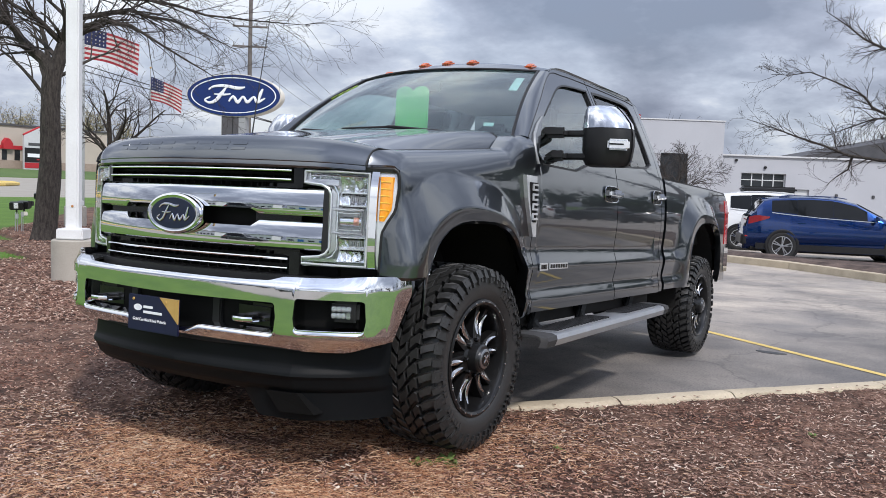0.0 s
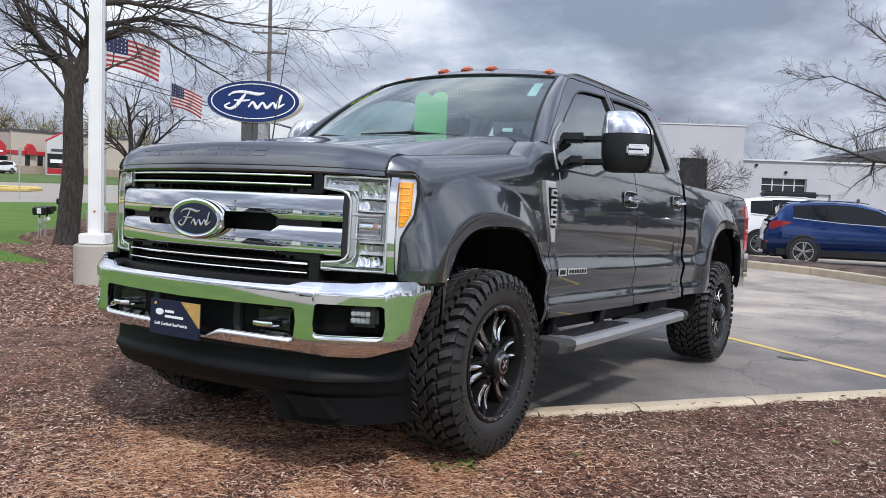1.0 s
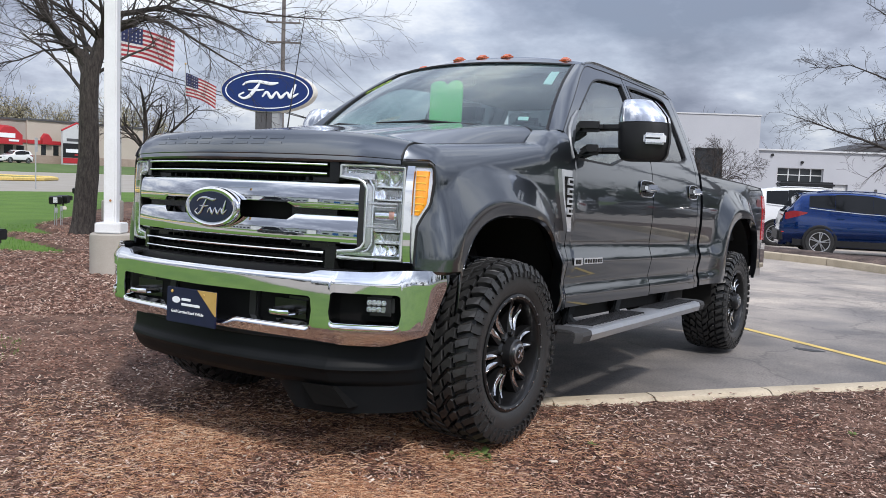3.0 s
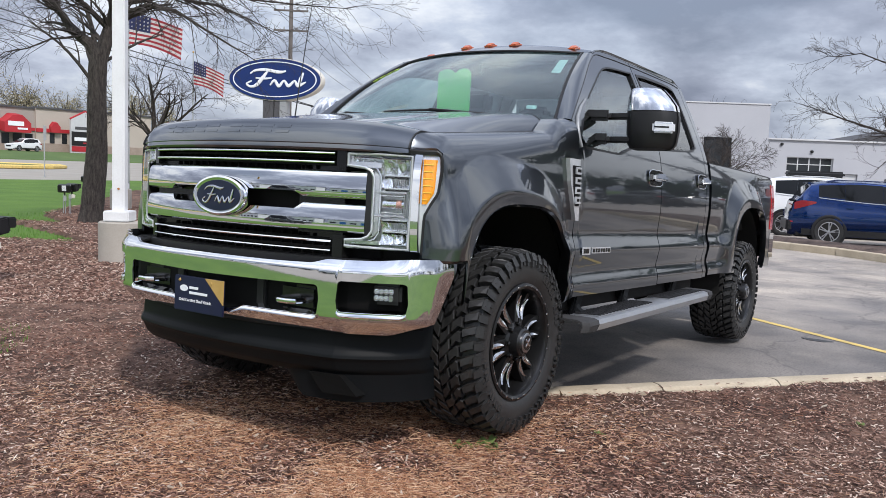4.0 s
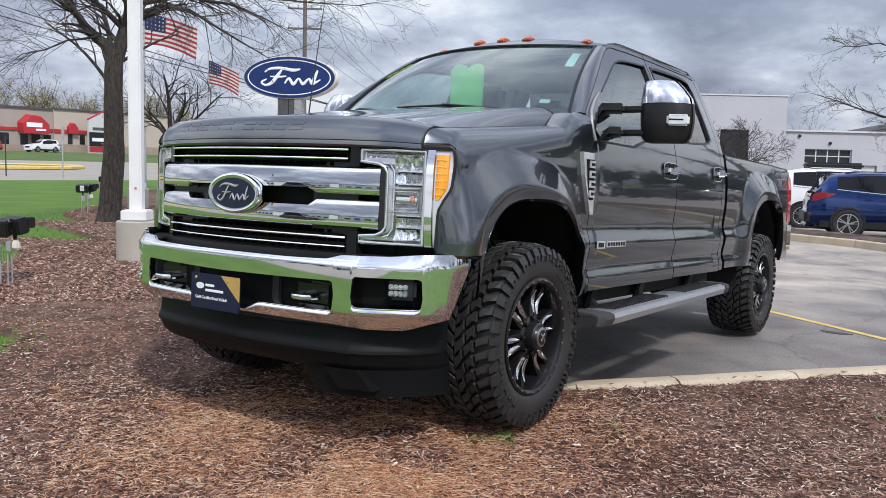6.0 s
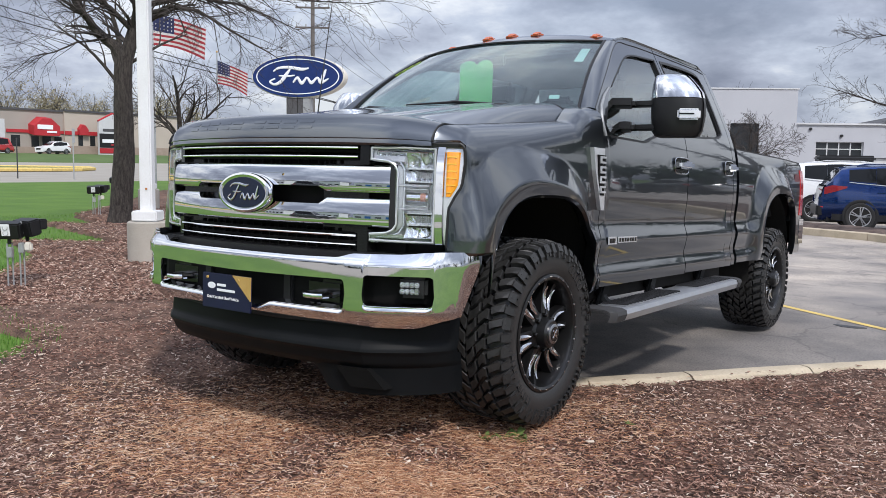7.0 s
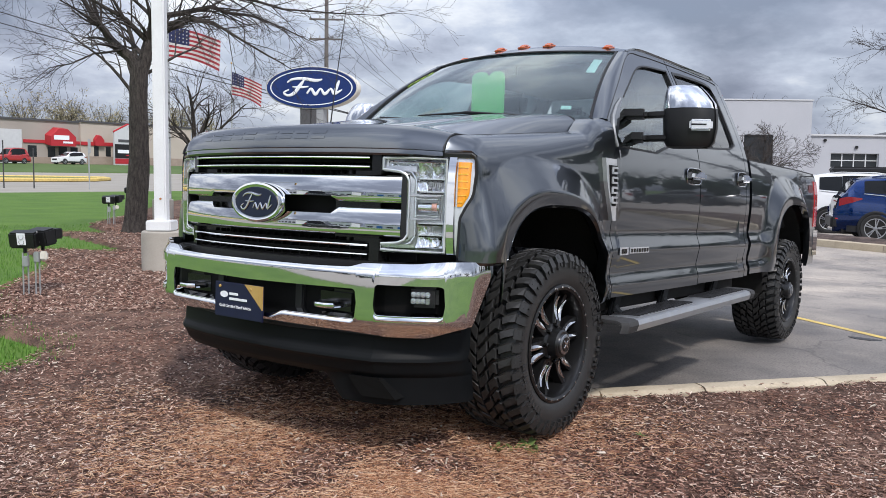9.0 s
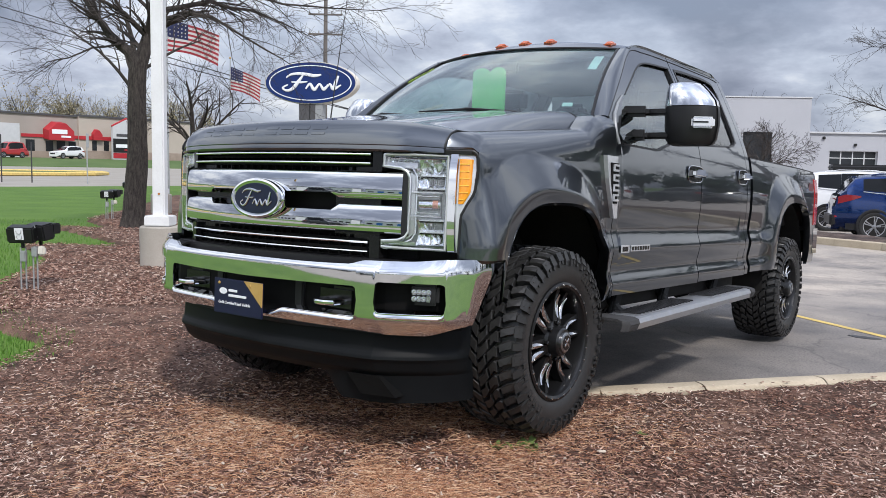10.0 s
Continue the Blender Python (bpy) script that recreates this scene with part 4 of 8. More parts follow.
# flanks
FLOOR = arched(FA, lambda y: 0.845 if y < 0 else 0.615)
LAMP_OUT = lambda z: lerp([(0.84, 0.901), (1.016, 0.905), (1.058, 0.923), (1.109, 0.950), (1.20, 0.958), (1.30, 0.954)], z)
NOSE_Y = [(0.0, -0.563), (0.3, -0.600), (0.55, -0.636), (0.75, -0.671), (0.9, -0.691), (1.0, -0.703)]
NOSE_Z = [(0.0, 1.361), (0.3, 1.360), (0.55, 1.357), (0.75, 1.343), (0.9, 1.323), (1.0, 1.288)]
for sgn in (1, -1):
    cols = []
    first = fender_section(-0.563, 0.845, 24)
    for w in span(1.0, 0.0, 11)[:-1]:
        col = []
        for i, c in enumerate(first):
            f = max(i - 23, 0) / 24
            if f < 0.40:
                z = min(c.z, 1.270)
                e = Vector((LAMP_OUT(z) + 0.008, yg(LAMP_OUT(z)) + 0.004, z))
            else:
                g = (f - 0.40) / 0.60
                x = 0.966 - (0.966 - 0.8525) * g
                e = Vector((x, yg(x) + 0.002 - 0.004 * g, 1.270 + 0.020 * ease(0.0, 0.25, g)))
            q = Vector((c.x - 0.002, e.y + (c.y - e.y) * 0.35, c.z - 0.006 - (c.z - e.z) * 0.10 * ease(0.3, 0.6, f)))
            p = c.lerp(q, w).lerp(q.lerp(e, w), w)
            edge = Vector((0.853, lerp(NOSE_Y, w), lerp(NOSE_Z, w)))
            col.append(p.lerp(edge, ease(0.55, 1.0, f)))
        cols.append(col)
    for y in stations(-0.563, 0.580, 0.02, [(FA[0], FA[1])]):
        cols.append(fender_section(y, FLOOR(y), 24))
    for col in cols:
        for v in col:
            v.x *= sgn
    part("front_fender", slab(cols, lambda p: p + Vector((-math.copysign(0.014, p.x), 0.004, -0.012))), M_PAINT, truck)
RAIL = lambda y: glide([(0.566, 1.537), (0.695, 1.635), (0.912, 1.789), (1.154, 1.959), (1.257, 2.018), (1.34, 2.040), (1.585, 2.056), (2.07, 2.064), (2.635, 2.066), (2.76, 2.058), (2.868, 2.03)], y)
BELT_F = lambda y: glide([(0.64, 1.405), (1.14, 1.405), (1.30, 1.440), (1.46, 1.474), (1.85, 1.49)], y)
WTOP_F = lambda y: glide([(0.64, 1.42), (0.655, 1.445), (0.761, 1.582), (0.828, 1.652), (1.042, 1.792), (1.325, 1.940), (1.446, 1.962), (1.79, 1.985)], y)
RBELT = lambda y: glide([(1.85, 1.49), (2.50, 1.530), (2.60, 1.545), (2.645, 1.57)], y)
RTOP = lambda y: glide([(1.90, 1.992), (2.06, 2.002), (2.45, 2.010), (2.608, 1.996), (2.645, 1.96), (2.660, 1.90)], y)
side("front_door", sorted(stations(0.586, 1.838, 0.025) + [0.6390, 0.6394]), lambda y: 0.62, lambda y: RAIL(y) if y < 0.6395 else BELT_F(y), 34)
side("door_frame", stations(0.640, 1.79, 0.03), WTOP_F, RAIL, 6)
side("door_pillar", [1.79, 1.81, 1.838], lambda y: 1.47, RAIL, 10)
side("rear_door", sorted(stations(1.848, 2.79, 0.04) + [2.6598, 2.6602]), lambda y: 0.625, lambda y: RBELT(y) if y < 2.66 else RAIL(y), 34)
side("door_frame", [1.848, 1.86, 1.88, 1.899], RBELT, RAIL, 10)
side("door_frame", stations(1.90, 2.66, 0.03), RTOP, RAIL, 6)
side("cab_corner", [2.797, 2.81, 2.83, 2.85, 2.868], lambda y: 0.63, RAIL, 30)
side("side_window", stations(0.642, 1.79, 0.025), lambda y: BELT_F(y) - 0.01, lambda y: WTOP_F(y) + 0.006, 10, M_SIDEGLASS, thick=0.006, out=-0.014, label="lightly tinted side window")
side("side_window", stations(1.90, 2.66, 0.04), lambda y: RBELT(y) - 0.01, lambda y: RTOP(y) + 0.006, 10, M_TINT, thick=0.006, out=-0.014, label="dark privacy glass window")
side("window_trim", stations(0.70, 1.79, 0.025), lambda y: BELT_F(y) - 0.001, lambda y: BELT_F(y) + 0.010, 3, M_BLACK, out=0.002, thick=0.02)
side("window_trim", stations(1.90, 2.64, 0.04), lambda y: RBELT(y) - 0.001, lambda y: RBELT(y) + 0.010, 3, M_BLACK, out=0.003, thick=0.02)
side("window_trim", stations(0.90, 1.79, 0.03), lambda y: WTOP_F(y) - 0.010, WTOP_F, 3, M_BLACK, out=0.002, thick=0.02)
side("window_trim", stations(1.90, 2.655, 0.03), lambda y: RTOP(y) - 0.018, RTOP, 3, M_BLACK, out=0.002, thick=0.02)
side("window_trim", [2.638, 2.65, 2.664], lambda y: 1.565, lambda y: 1.93, 12, M_BLACK, out=0.003, thick=0.02)
side("window_trim", [1.782, 1.79, 1.80], lambda y: 1.49, lambda y: 1.985, 10, M_BLACK, out=0.003, thick=0.02)
side("window_trim", [1.892, 1.90, 1.91], lambda y: 1.50, lambda y: 1.99, 10, M_BLACK, out=0.003, thick=0.02)
DOOR_TOP = lambda y: RAIL(y) - 0.028 * ease(1.10, 1.45, y)
SAIL = [(0.839, 1.684), (0.74, 1.630), (0.655, 1.565), (0.622, 1.51), (0.618, 1.46), (0.638, 1.406)]
for sgn in (1, -1):
    part("sail_strip", tubed([(sgn * (body_x(y, z) + 0.004), y, z) for y, z in SAIL], [0.005, 0.008, 0.010, 0.011, 0.010, 0.008], 8), M_DULL, truck)
    part("door_gap", tubed([(sgn * (body_x(y, DOOR_TOP(y)) + 0.001), y, DOOR_TOP(y)) for y in span(0.57, 2.78, 60)], 0.0030, 5), M_BLACK, truck)
side("bed_side", stations(2.925, 5.10, 0.04, [(RA[0], RA[1])]), arched(RA, lambda y: 0.64), lambda y: 1.478 if y < 5.0 else 1.478 - (y - 5.0) * 0.12, 34)
side("bed_rail_cap", stations(2.925, 5.08, 0.2), lambda y: 1.475, lambda y: 1.488, 2, M_BLACK, thick=0.08, xf=lambda y, z: body_x(y, 1.478) - 0.004)


def lip(arch, n=40, low=(0.85, 0.62)):
    """Rolled edge round a wheel opening."""
    yc, ry, zc, rz = arch
    for sgn in (1, -1):
        bm = bmesh.new()
        pts = []
        for k in range(n + 1):
            a = math.pi * k / n
            c, s = math.cos(a), math.sin(a)
            y = yc - ry * abs(c) ** (2 / 3.0) * (1 if c > 0 else -1)
            z = zc + rz * s ** (2 / 3.0)
            if z < low[0 if y < yc else 1]:
                z = low[0 if y < yc else 1]
            pts.append((y, z))
        rows = [[Vector((sgn * (body_x(y, z) + o), y, z)) for o in (0.003, -0.02, -0.05)] for y, z in pts]
        sheet(bm, rows)
        bmesh.ops.solidify(bm, geom=bm.faces[:], thickness=0.008)
        part("arch_lip", bm, M_PAINT, truck)


lip(FA)
lip(RA, low=(0.66, 0.66))
for yc, r in ((0.0, 0.56), (4.04, 0.60)):
    for sgn in (1, -1):
        rows = []
        for k in range(25):
            a = math.pi * ((0.17 + k / 24 * 0.91) if yc == 0.0 else (k / 24 * 1.16 - 0.08))
            y, z = yc - r * math.cos(a), 0.60 + r * math.sin(a) * 0.97
            rows.append([Vector((sgn * x, y, z)) for x in (0.50, 0.70, 0.945)])
        bm = bmesh.new()
        sheet(bm, rows)
        bm.faces.new([bm.verts.new((sgn * 0.50, p[0].y, p[0].z)) for p in rows])
        part("wheel_liner", bm, M_UNDER, truck)

# hood, grille side first
def hood_point(s, k):
    """s: -1..1 across, k: rows from the lower front edge to the cowl."""
    front = [(-0.012, 1.283), (-0.018, 1.292), (-0.014, 1.315), (0.000, 1.347), (0.020, 1.374), (0.055, 1.396)]
    x = s * 0.848
    y0 = yg(min(abs(x), 0.70)) + max(abs(x) - 0.70, 0) * 0.585
    if k < len(front):
        dy, z = front[k]
        z -= 0.037 * abs(s) ** 6 * (k / 5)
        return Vector((x, y0 + dy, z))
    f = (k - len(front) + 1) / 20
    ya = y0 + 0.055
    yr = 0.30 + 0.150 * s * s - 0.145 * min(max((abs(s) - 0.955) / 0.045, 0.0), 1.0) ** 3
    y = ya + (yr - ya) * f
    edge = lerp([(-0.60, 1.356), (0.30, 1.452), (0.60, 1.484)], y) - 0.002
    c = 0.046 + 0.052 * ease(-0.7, 0.35, y)
    dome = 0.010 * (1 - ease(0.50, 0.60, abs(s))) * ease(0.0, 0.25, f)
    z = edge + c * (1 - abs(s) ** (7 + 17 * ease(-0.6, 0.25, y))) + dome
    zf = 1.396 - 0.037 * abs(s) ** 6
    z = zf + (z - zf) * ease(0, 0.18, f)
    return Vector((x, y, z))


def hood_slab():
    half = [v ** 0.8 for v in span(0, 0.88, 25)] + [0.92, 0.935, 0.95, 0.96, 0.97, 0.978, 0.985, 0.991, 0.996, 1.0]
    ss = [-v for v in half[:0:-1]] + half
    return slab([[hood_point(s, k) for k in range(26)] for s in ss], (0, 0.0, -0.02))


hood = part("hood", hood_slab(), M_PAINT, truck)
# raised word on the nose as plain bars
NOSE = [(1.315, -0.014), (1.347, 0.000), (1.374, 0.020)]
def on_nose(x, z, o):
    return Vector((x, yg(x) + lerp(NOSE, z) - o * 0.8, z + o * 0.5))


for x0, n in ((-0.455, 5), (0.045, 4)):
    for i in range(n):
        x = x0 + i * 0.089
        for z0, z1, xa, xb in ((1.329, 1.340, -0.034, 0.034), (1.352, 1.364, -0.034, 0.034)):
            rows = [[on_nose(x + xx, z, 0.0016) for z in span(z0, z1, 4)] for xx in span(xa, xb, 4)]
            part("emboss_bar", slab(rows, (0, 0.008, -0.004)), M_PAINT, hood)


# panels on the front line
def front_panel(name, xs, lo, hi, rows, material, off=0.0, thick=0.03, label="", curve=None, parent=truck, yf=yg):
    grid = [[Vector((x, yf(x) + off + (curve(x, z) if curve else 0.0), z)) for z in span(lo(x), hi(x), rows)] for x in xs]
    return part(name, slab(grid, (0, thick, 0)), material, parent, label)


XS = lambda a, b, n=41: span(a, b, n)
front_panel("grille_backing", XS(-0.72, 0.72), lambda x: 0.78, lambda x: 1.285, 6, M_VOID, 0.075, 0.02)
bar_bulge = lambda z0, z1, tilt=0.0065: (lambda x, z: 0.008 * (2 * (z - z0) / (z1 - z0) - 1) ** 14 + tilt * (((z - z0) / (z1 - z0) - 0.34) / 0.66) ** 2)
trap = lambda x, inner, outer: inner + (outer - inner) * ease(0.385, 0.425, abs(x))
grille = part("grille", boxed((0, -0.79, 1.05), (1.2, 0.01, 0.3)), M_GLOSSBLACK, truck, smooth=False)
front_panel("upper_bar", XS(-0.700, 0.700, 81), lambda x: trap(x, 1.090, 1.070), lambda x: 1.178 + 0.006 * abs(x), 17, M_CHROME, -0.005, 0.05, "wide chrome grille bar", bar_bulge(1.07, 1.181), grille)
front_panel("lower_bar", XS(-0.700, 0.700, 81), lambda x: 0.930, lambda x: trap(x, 1.017, 1.045), 17, M_CHROME, -0.005, 0.05, "wide chrome grille bar", bar_bulge(0.930, 1.045), grille)
for z in (1.250, 1.213, 0.892, 0.853):
    part("thin_bar", tubed([(x, yg(x) - 0.010, z) for x in XS(-0.568, 0.568)], 0.0055, 8), M_CHROME, grille)
for z0, z1 in ((1.185, 1.285), (0.80, 0.918)):
    for k in range(22):
        x = -0.55 + k * 0.0524
        part("mesh_rib", boxed((x, yg(x) + 0.055, (z0 + z1) / 2), (0.006, 0.02, z1 - z0)), M_VOID, grille, smooth=False)
    for k in range(3):
        z = z0 + (z1 - z0) * (k + 0.7) / 3.2
        front_panel("mesh_slat", XS(-0.60, 0.60, 21), lambda x: z - 0.005, lambda x: z + 0.005, 2, M_VOID, 0.035, 0.03, "", None, grille)
front_panel("grille_frame", XS(-0.71, 0.71), lambda x: 1.262, lambda x: 1.288, 3, M_BLACK, 0.0, 0.06, "", None, grille)
for sgn in (1, -1):
    front_panel("grille_frame", [sgn * v for v in XS(0.573, 0.612, 5)], lambda x: 1.185, lambda x: 1.285, 4, M_GLOSSBLACK, -0.004, 0.06, "", None, grille)
    front_panel("grille_frame", [sgn * v for v in XS(0.570, 0.612, 5)], lambda x: 0.805, lambda x: 0.92, 4, M_GLOSSBLACK, -0.004, 0.06, "", None, grille)
for sgn in (1, -1):
    front_panel("bar_end", [sgn * v for v in XS(0.701, 0.722, 4)], lambda x: 0.925, lambda x: 1.186, 6, M_BLACK, -0.004, 0.07, "", None, grille)
front_panel("grille_lower_lip", XS(-0.70, 0.70), lambda x: 0.790, lambda x: 0.826, 3, M_BLACK, -0.03, 0.10, "", None, grille)


def oval(a, b, n=56):
    return [(a * math.cos(2 * math.pi * k / n), b * math.sin(2 * math.pi * k / n)) for k in range(n)]


def oval_badge(parent, a, b, d, face_m, rim_m, label):
    """Oval plate facing -y with a raised rim and a plain script-like stroke."""
    rings = []
    for fa, fb, y in ((a * 0.97, b * 0.97, d), (a, b, d * 0.3), (a, b, -d * 0.3), (a * 0.97, b * 0.965, -d * 0.8), (a * 0.90, b * 0.87, -d), (a * 0.80, b * 0.74, -d * 0.75)):
        rings.append([(p[0], y, p[1]) for p in oval(fa, fb)])
    bm = bmesh.new()
    vs = sheet(bm, rings, close=True)
    bm.faces.new(vs[0])
    bm.faces.new(vs[-1])
    rim = part("oval_rim", bm, rim_m, parent, label)
    bm = bmesh.new()
    prism(bm, oval(a * 0.80, b * 0.74), lambda p: (p[0], -d * 0.95, p[1]), lambda p: (p[0], -d * 0.5, p[1]))
    face = part("oval_face", bm, face_m, rim)
    return rim, face


def script(parent, a, b, y, material, r):
    """Flowing thick and thin strokes in place of a brand's lettering."""
    strokes = [[(-0.56, 0.26, 0.5), (-0.44, 0.42, 0.8), (-0.20, 0.46, 1.0), (0.10, 0.36, 1.1), (0.26, 0.42, 0.5)],
               [(-0.16, 0.40, 0.5), (-0.26, 0.10, 1.2), (-0.40, -0.28, 1.2), (-0.54, -0.40, 0.8), (-0.64, -0.26, 0.7), (-0.52, -0.10, 0.5)],
               [(-0.44, 0.04, 0.4), (-0.22, 0.02, 0.7), (-0.06, 0.06, 0.4)],
               [(-0.10, -0.30, 0.6), (0.00, -0.06, 0.9), (0.10, -0.34, 1.1), (0.22, -0.06, 0.7), (0.32, -0.32, 1.1), (0.46, -0.06, 0.7), (0.54, -0.30, 1.1), (0.72, -0.10, 0.4)],
               [(0.66, 0.36, 0.6), (0.60, 0.06, 1.2), (0.55, -0.26, 1.0)]]
    for st in strokes:
        pts, rads = [], []
        for i in range(len(st) - 1):
            p0, p1, p2, p3 = st[max(i - 1, 0)], st[i], st[i + 1], st[min(i + 2, len(st) - 1)]
            for k in range(7):
                t = k / 7
                q = [0.5 * (2 * B + (C - A_) * t + (2 * A_ - 5 * B + 4 * C - D_) * t * t + (3 * B - A_ - 3 * C + D_) * t ** 3) for A_, B, C, D_ in zip(p0, p1, p2, p3)]
                pts.append((q[0] * a, 0, q[1] * b))
                rads.append(r * max(q[2], 0.3))
        pts.append((st[-1][0] * a, 0, st[-1][1] * b))
        rads.append(r * st[-1][2])
        bm = bmesh.new()
        tube(bm, pts, rads, 8)
        bmesh.ops.scale(bm, vec=(1, 0.4, 1), verts=bm.verts)
        bmesh.ops.translate(bm, vec=(0, y, 0), verts=bm.verts)
        part("script_stroke", bm, material, parent)


badge = new("grille_badge")
badge.parent = truck
badge.matrix_basis = pose(-0.004, -0.922, 1.051)
badge["label"] = "blue oval badge with chrome rim"
rim, face = oval_badge(badge, 0.172, 0.090, 0.017, M_BADGE, M_CHROME, "chrome oval rim")
script(face, 0.150, 0.085, -0.019, M_CHROME, 0.0050)


# headlights: a C-shaped housing round the grille's ends
def headlight(sgn):
    lamp = new("headlight")
    lamp.parent = truck
    lamp["label"] = "clear C-shaped headlight with chrome surround"
    inner = lambda z: lerp([(0.865, 0.615), (0.900, 0.615), (0.915, 0.70), (0.94, 0.725), (1.165, 0.722), (1.190, 0.70), (1.200, 0.615), (1.25, 0.615)], z)
    outer = lambda z: lerp([(0.84, 0.901), (1.016, 0.905), (1.058, 0.923), (1.109, 0.950), (1.20, 0.958), (1.30, 0.954)], z)
    zs = sorted(set(span(0.868, 1.262, 40)) | {0.899, 0.903, 1.189, 1.199, 1.166, 0.916})

    def sheet_of(fi, fo, off, thick, name, material, z0=0.868, z1=1.262, label=""):
        grid = []
        for z in [v for v in zs if z0 <= v <= z1]:
            a, b = fi(z), fo(z)
            grid.append([Vector((sgn * x, yg(x) + off + 0.025 * ((z - 1.06) / 0.2) ** 4 * 0.5, z)) for x in span(a, b, 12)])
        return part(name, slab(grid, (0, thick, 0)), material, lamp, label)

    sheet_of(inner, outer, 0.046, 0.03, "housing", M_REFLECT)
    # pale moulded border along the whole C, then the chrome upright and the signal's surround
    border = [(0.620, 1.252), (0.620, 1.206), (0.690, 1.199), (0.714, 1.186), (0.727, 1.160), (0.727, 0.946), (0.714, 0.922), (0.690, 0.909), (0.620, 0.902), (0.620, 0.878), (0.74, 0.876), (0.858, 0.876), (0.858, 1.06), (0.858, 1.252), (0.74, 1.254), (0.620, 1.252)]
    part("rim", tubed([(sgn * x, yg(x) - 0.002, z) for x, z in border], 0.0058, 8), M_LAMPRIM, lamp, "pale clear moulded border")
    border = [(0.636, 1.238), (0.636, 1.219), (0.698, 1.212), (0.727, 1.196), (0.742, 1.166), (0.742, 0.940), (0.727, 0.912), (0.698, 0.897), (0.640, 0.892), (0.845, 0.892), (0.845, 1.238), (0.636, 1.238)]
    part("inner_rim", tubed([(sgn * x, yg(x) + 0.016, z) for x, z in border], 0.0045, 6), M_CHROMESOFT, lamp)
    sheet_of(inner, lambda z: inner(z) + 0.018, 0.006, 0.02, "border_fill", M_LAMPRIM)
    sheet_of(inner, lambda z: 0.745, 0.006, 0.02, "border_fill", M_LAMPRIM, 1.196, 1.222)
    sheet_of(inner, lambda z: 0.745, 0.006, 0.02, "border_fill", M_LAMPRIM, 0.884, 0.906)
    sheet_of(lambda z: 0.864, lambda z: 0.890, -0.006, 0.05, "side_bar", M_CHROME, label="vertical chrome bar")
    sheet_of(lambda z: 0.890, lambda z: outer(z) - 0.001, 0.006, 0.04, "signal_surround", M_LAMPRIM, label="silver signal surround")
    rows = []
    for z in span(1.064, 1.243, 16):
        x1 = min(outer(z) - 0.013, 0.940)
        v = (z - 1.064) / 0.179
        rows.append([Vector((sgn * x, yg(x) - 0.006 * (math.sin(math.pi * u) * math.sin(math.pi * (0.08 + 0.84 * v))) ** 0.4 + 0.002, z)) for u, x in zip(span(0, 1, 9), span(0.897, x1, 9))])
    signal = part("turn_signal", slab(rows, (0, 0.02, 0)), M_AMBER, lamp, "amber turn signal lens")
    # lens ribs in a brighter amber, painted as the lens's glints
    for k in range(6):
        z = 1.082 + k * 0.028
        x1 = min(outer(z) - 0.017, 0.936)
        part("signal_rib", tubed([(sgn * x, yg(x) - 0.004, z) for x in span(0.901, x1, 5)], 0.0022, 5), M_GLINT, signal)
    # fluted reflector bowls, shelves and the clear lamp box
    rl = random.Random(5)
    for z0, z1, x0, x1, fl_n in ((1.206, 1.246, 0.632, 0.742, 5), (1.122, 1.240, 0.746, 0.846, 4), (1.122, 1.20, 0.735, 0.790, 3), (0.890, 0.992, 0.746, 0.846, 4), (0.882, 0.902, 0.632, 0.742, 5)):
        zc, xc = (z0 + z1) / 2, (x0 + x1) / 2
        rows = []
        for i in range(25):
            row = []
            for j in range(13):
                u, v = i / 12 - 1, j / 6 - 1
                x, z = xc + u * (x1 - x0) / 2, zc + v * (z1 - z0) / 2
                dish = 0.026 * (u * u + v * v) / 2 + 0.006 * abs(math.sin(fl_n * math.pi * (u + 0.35 * v) / 2)) + 0.0025 * rl.uniform(-1, 1)
                row.append(Vector((sgn * x, yg(x) + 0.046 - dish, z)))
            rows.append(row)
        part("reflector_bowl", slab(rows, (0, 0.006, 0)), M_CHROMESOFT, lamp)
    for z in (1.120, 0.992, 1.172, 0.945):
        part("shelf", boxed((sgn * 0.795, yg(0.795) + 0.030, z), (0.108, 0.045, 0.005), 0.002, Matrix.Rotation(radians(sgn * 29), 4, "Z")), M_CHROMESOFT, lamp)
        part("shelf_shadow", boxed((sgn * 0.795, yg(0.795) + 0.036, z - 0.007), (0.104, 0.040, 0.006), 0.0, Matrix.Rotation(radians(sgn * 29), 4, "Z")), M_GLOSSBLACK, lamp, smooth=False)
    for z in (1.146, 0.968):
        for k in range(7):
            x = 0.792 + k * 0.0075
            part("lamp_fin", boxed((sgn * x, yg(x) + 0.014, z), (0.0035, 0.012, 0.024), 0.0), M_LAMPRIM, lamp, smooth=False)
    for x, z in ((0.765, 1.205), (0.812, 1.205), (0.812, 0.915)):
        part("projector", lathed([(0.018, 0.0), (0.025, -0.004), (0.025, 0.03), (0.0, 0.034)], 20, "y", caps=False), M_CHROMESOFT, lamp, at=pose(sgn * x, yg(x) + 0.026, z))
    frame_pts = [(0.722, 1.104), (0.838, 1.104), (0.838, 1.008), (0.722, 1.008), (0.722, 1.104)]
    part("lamp_box", tubed([(sgn * x, yg(x) + 0.004, z) for x, z in frame_pts], 0.0062, 6), M_LAMPRIM, lamp, "clear square lamp box")
    frame_pts = [(0.736, 1.090), (0.822, 1.090), (0.822, 1.022), (0.736, 1.022), (0.736, 1.090)]
    part("lamp_box", tubed([(sgn * x, yg(x) + 0.018, z) for x, z in frame_pts], 0.004, 6), M_CHROMESOFT, lamp)
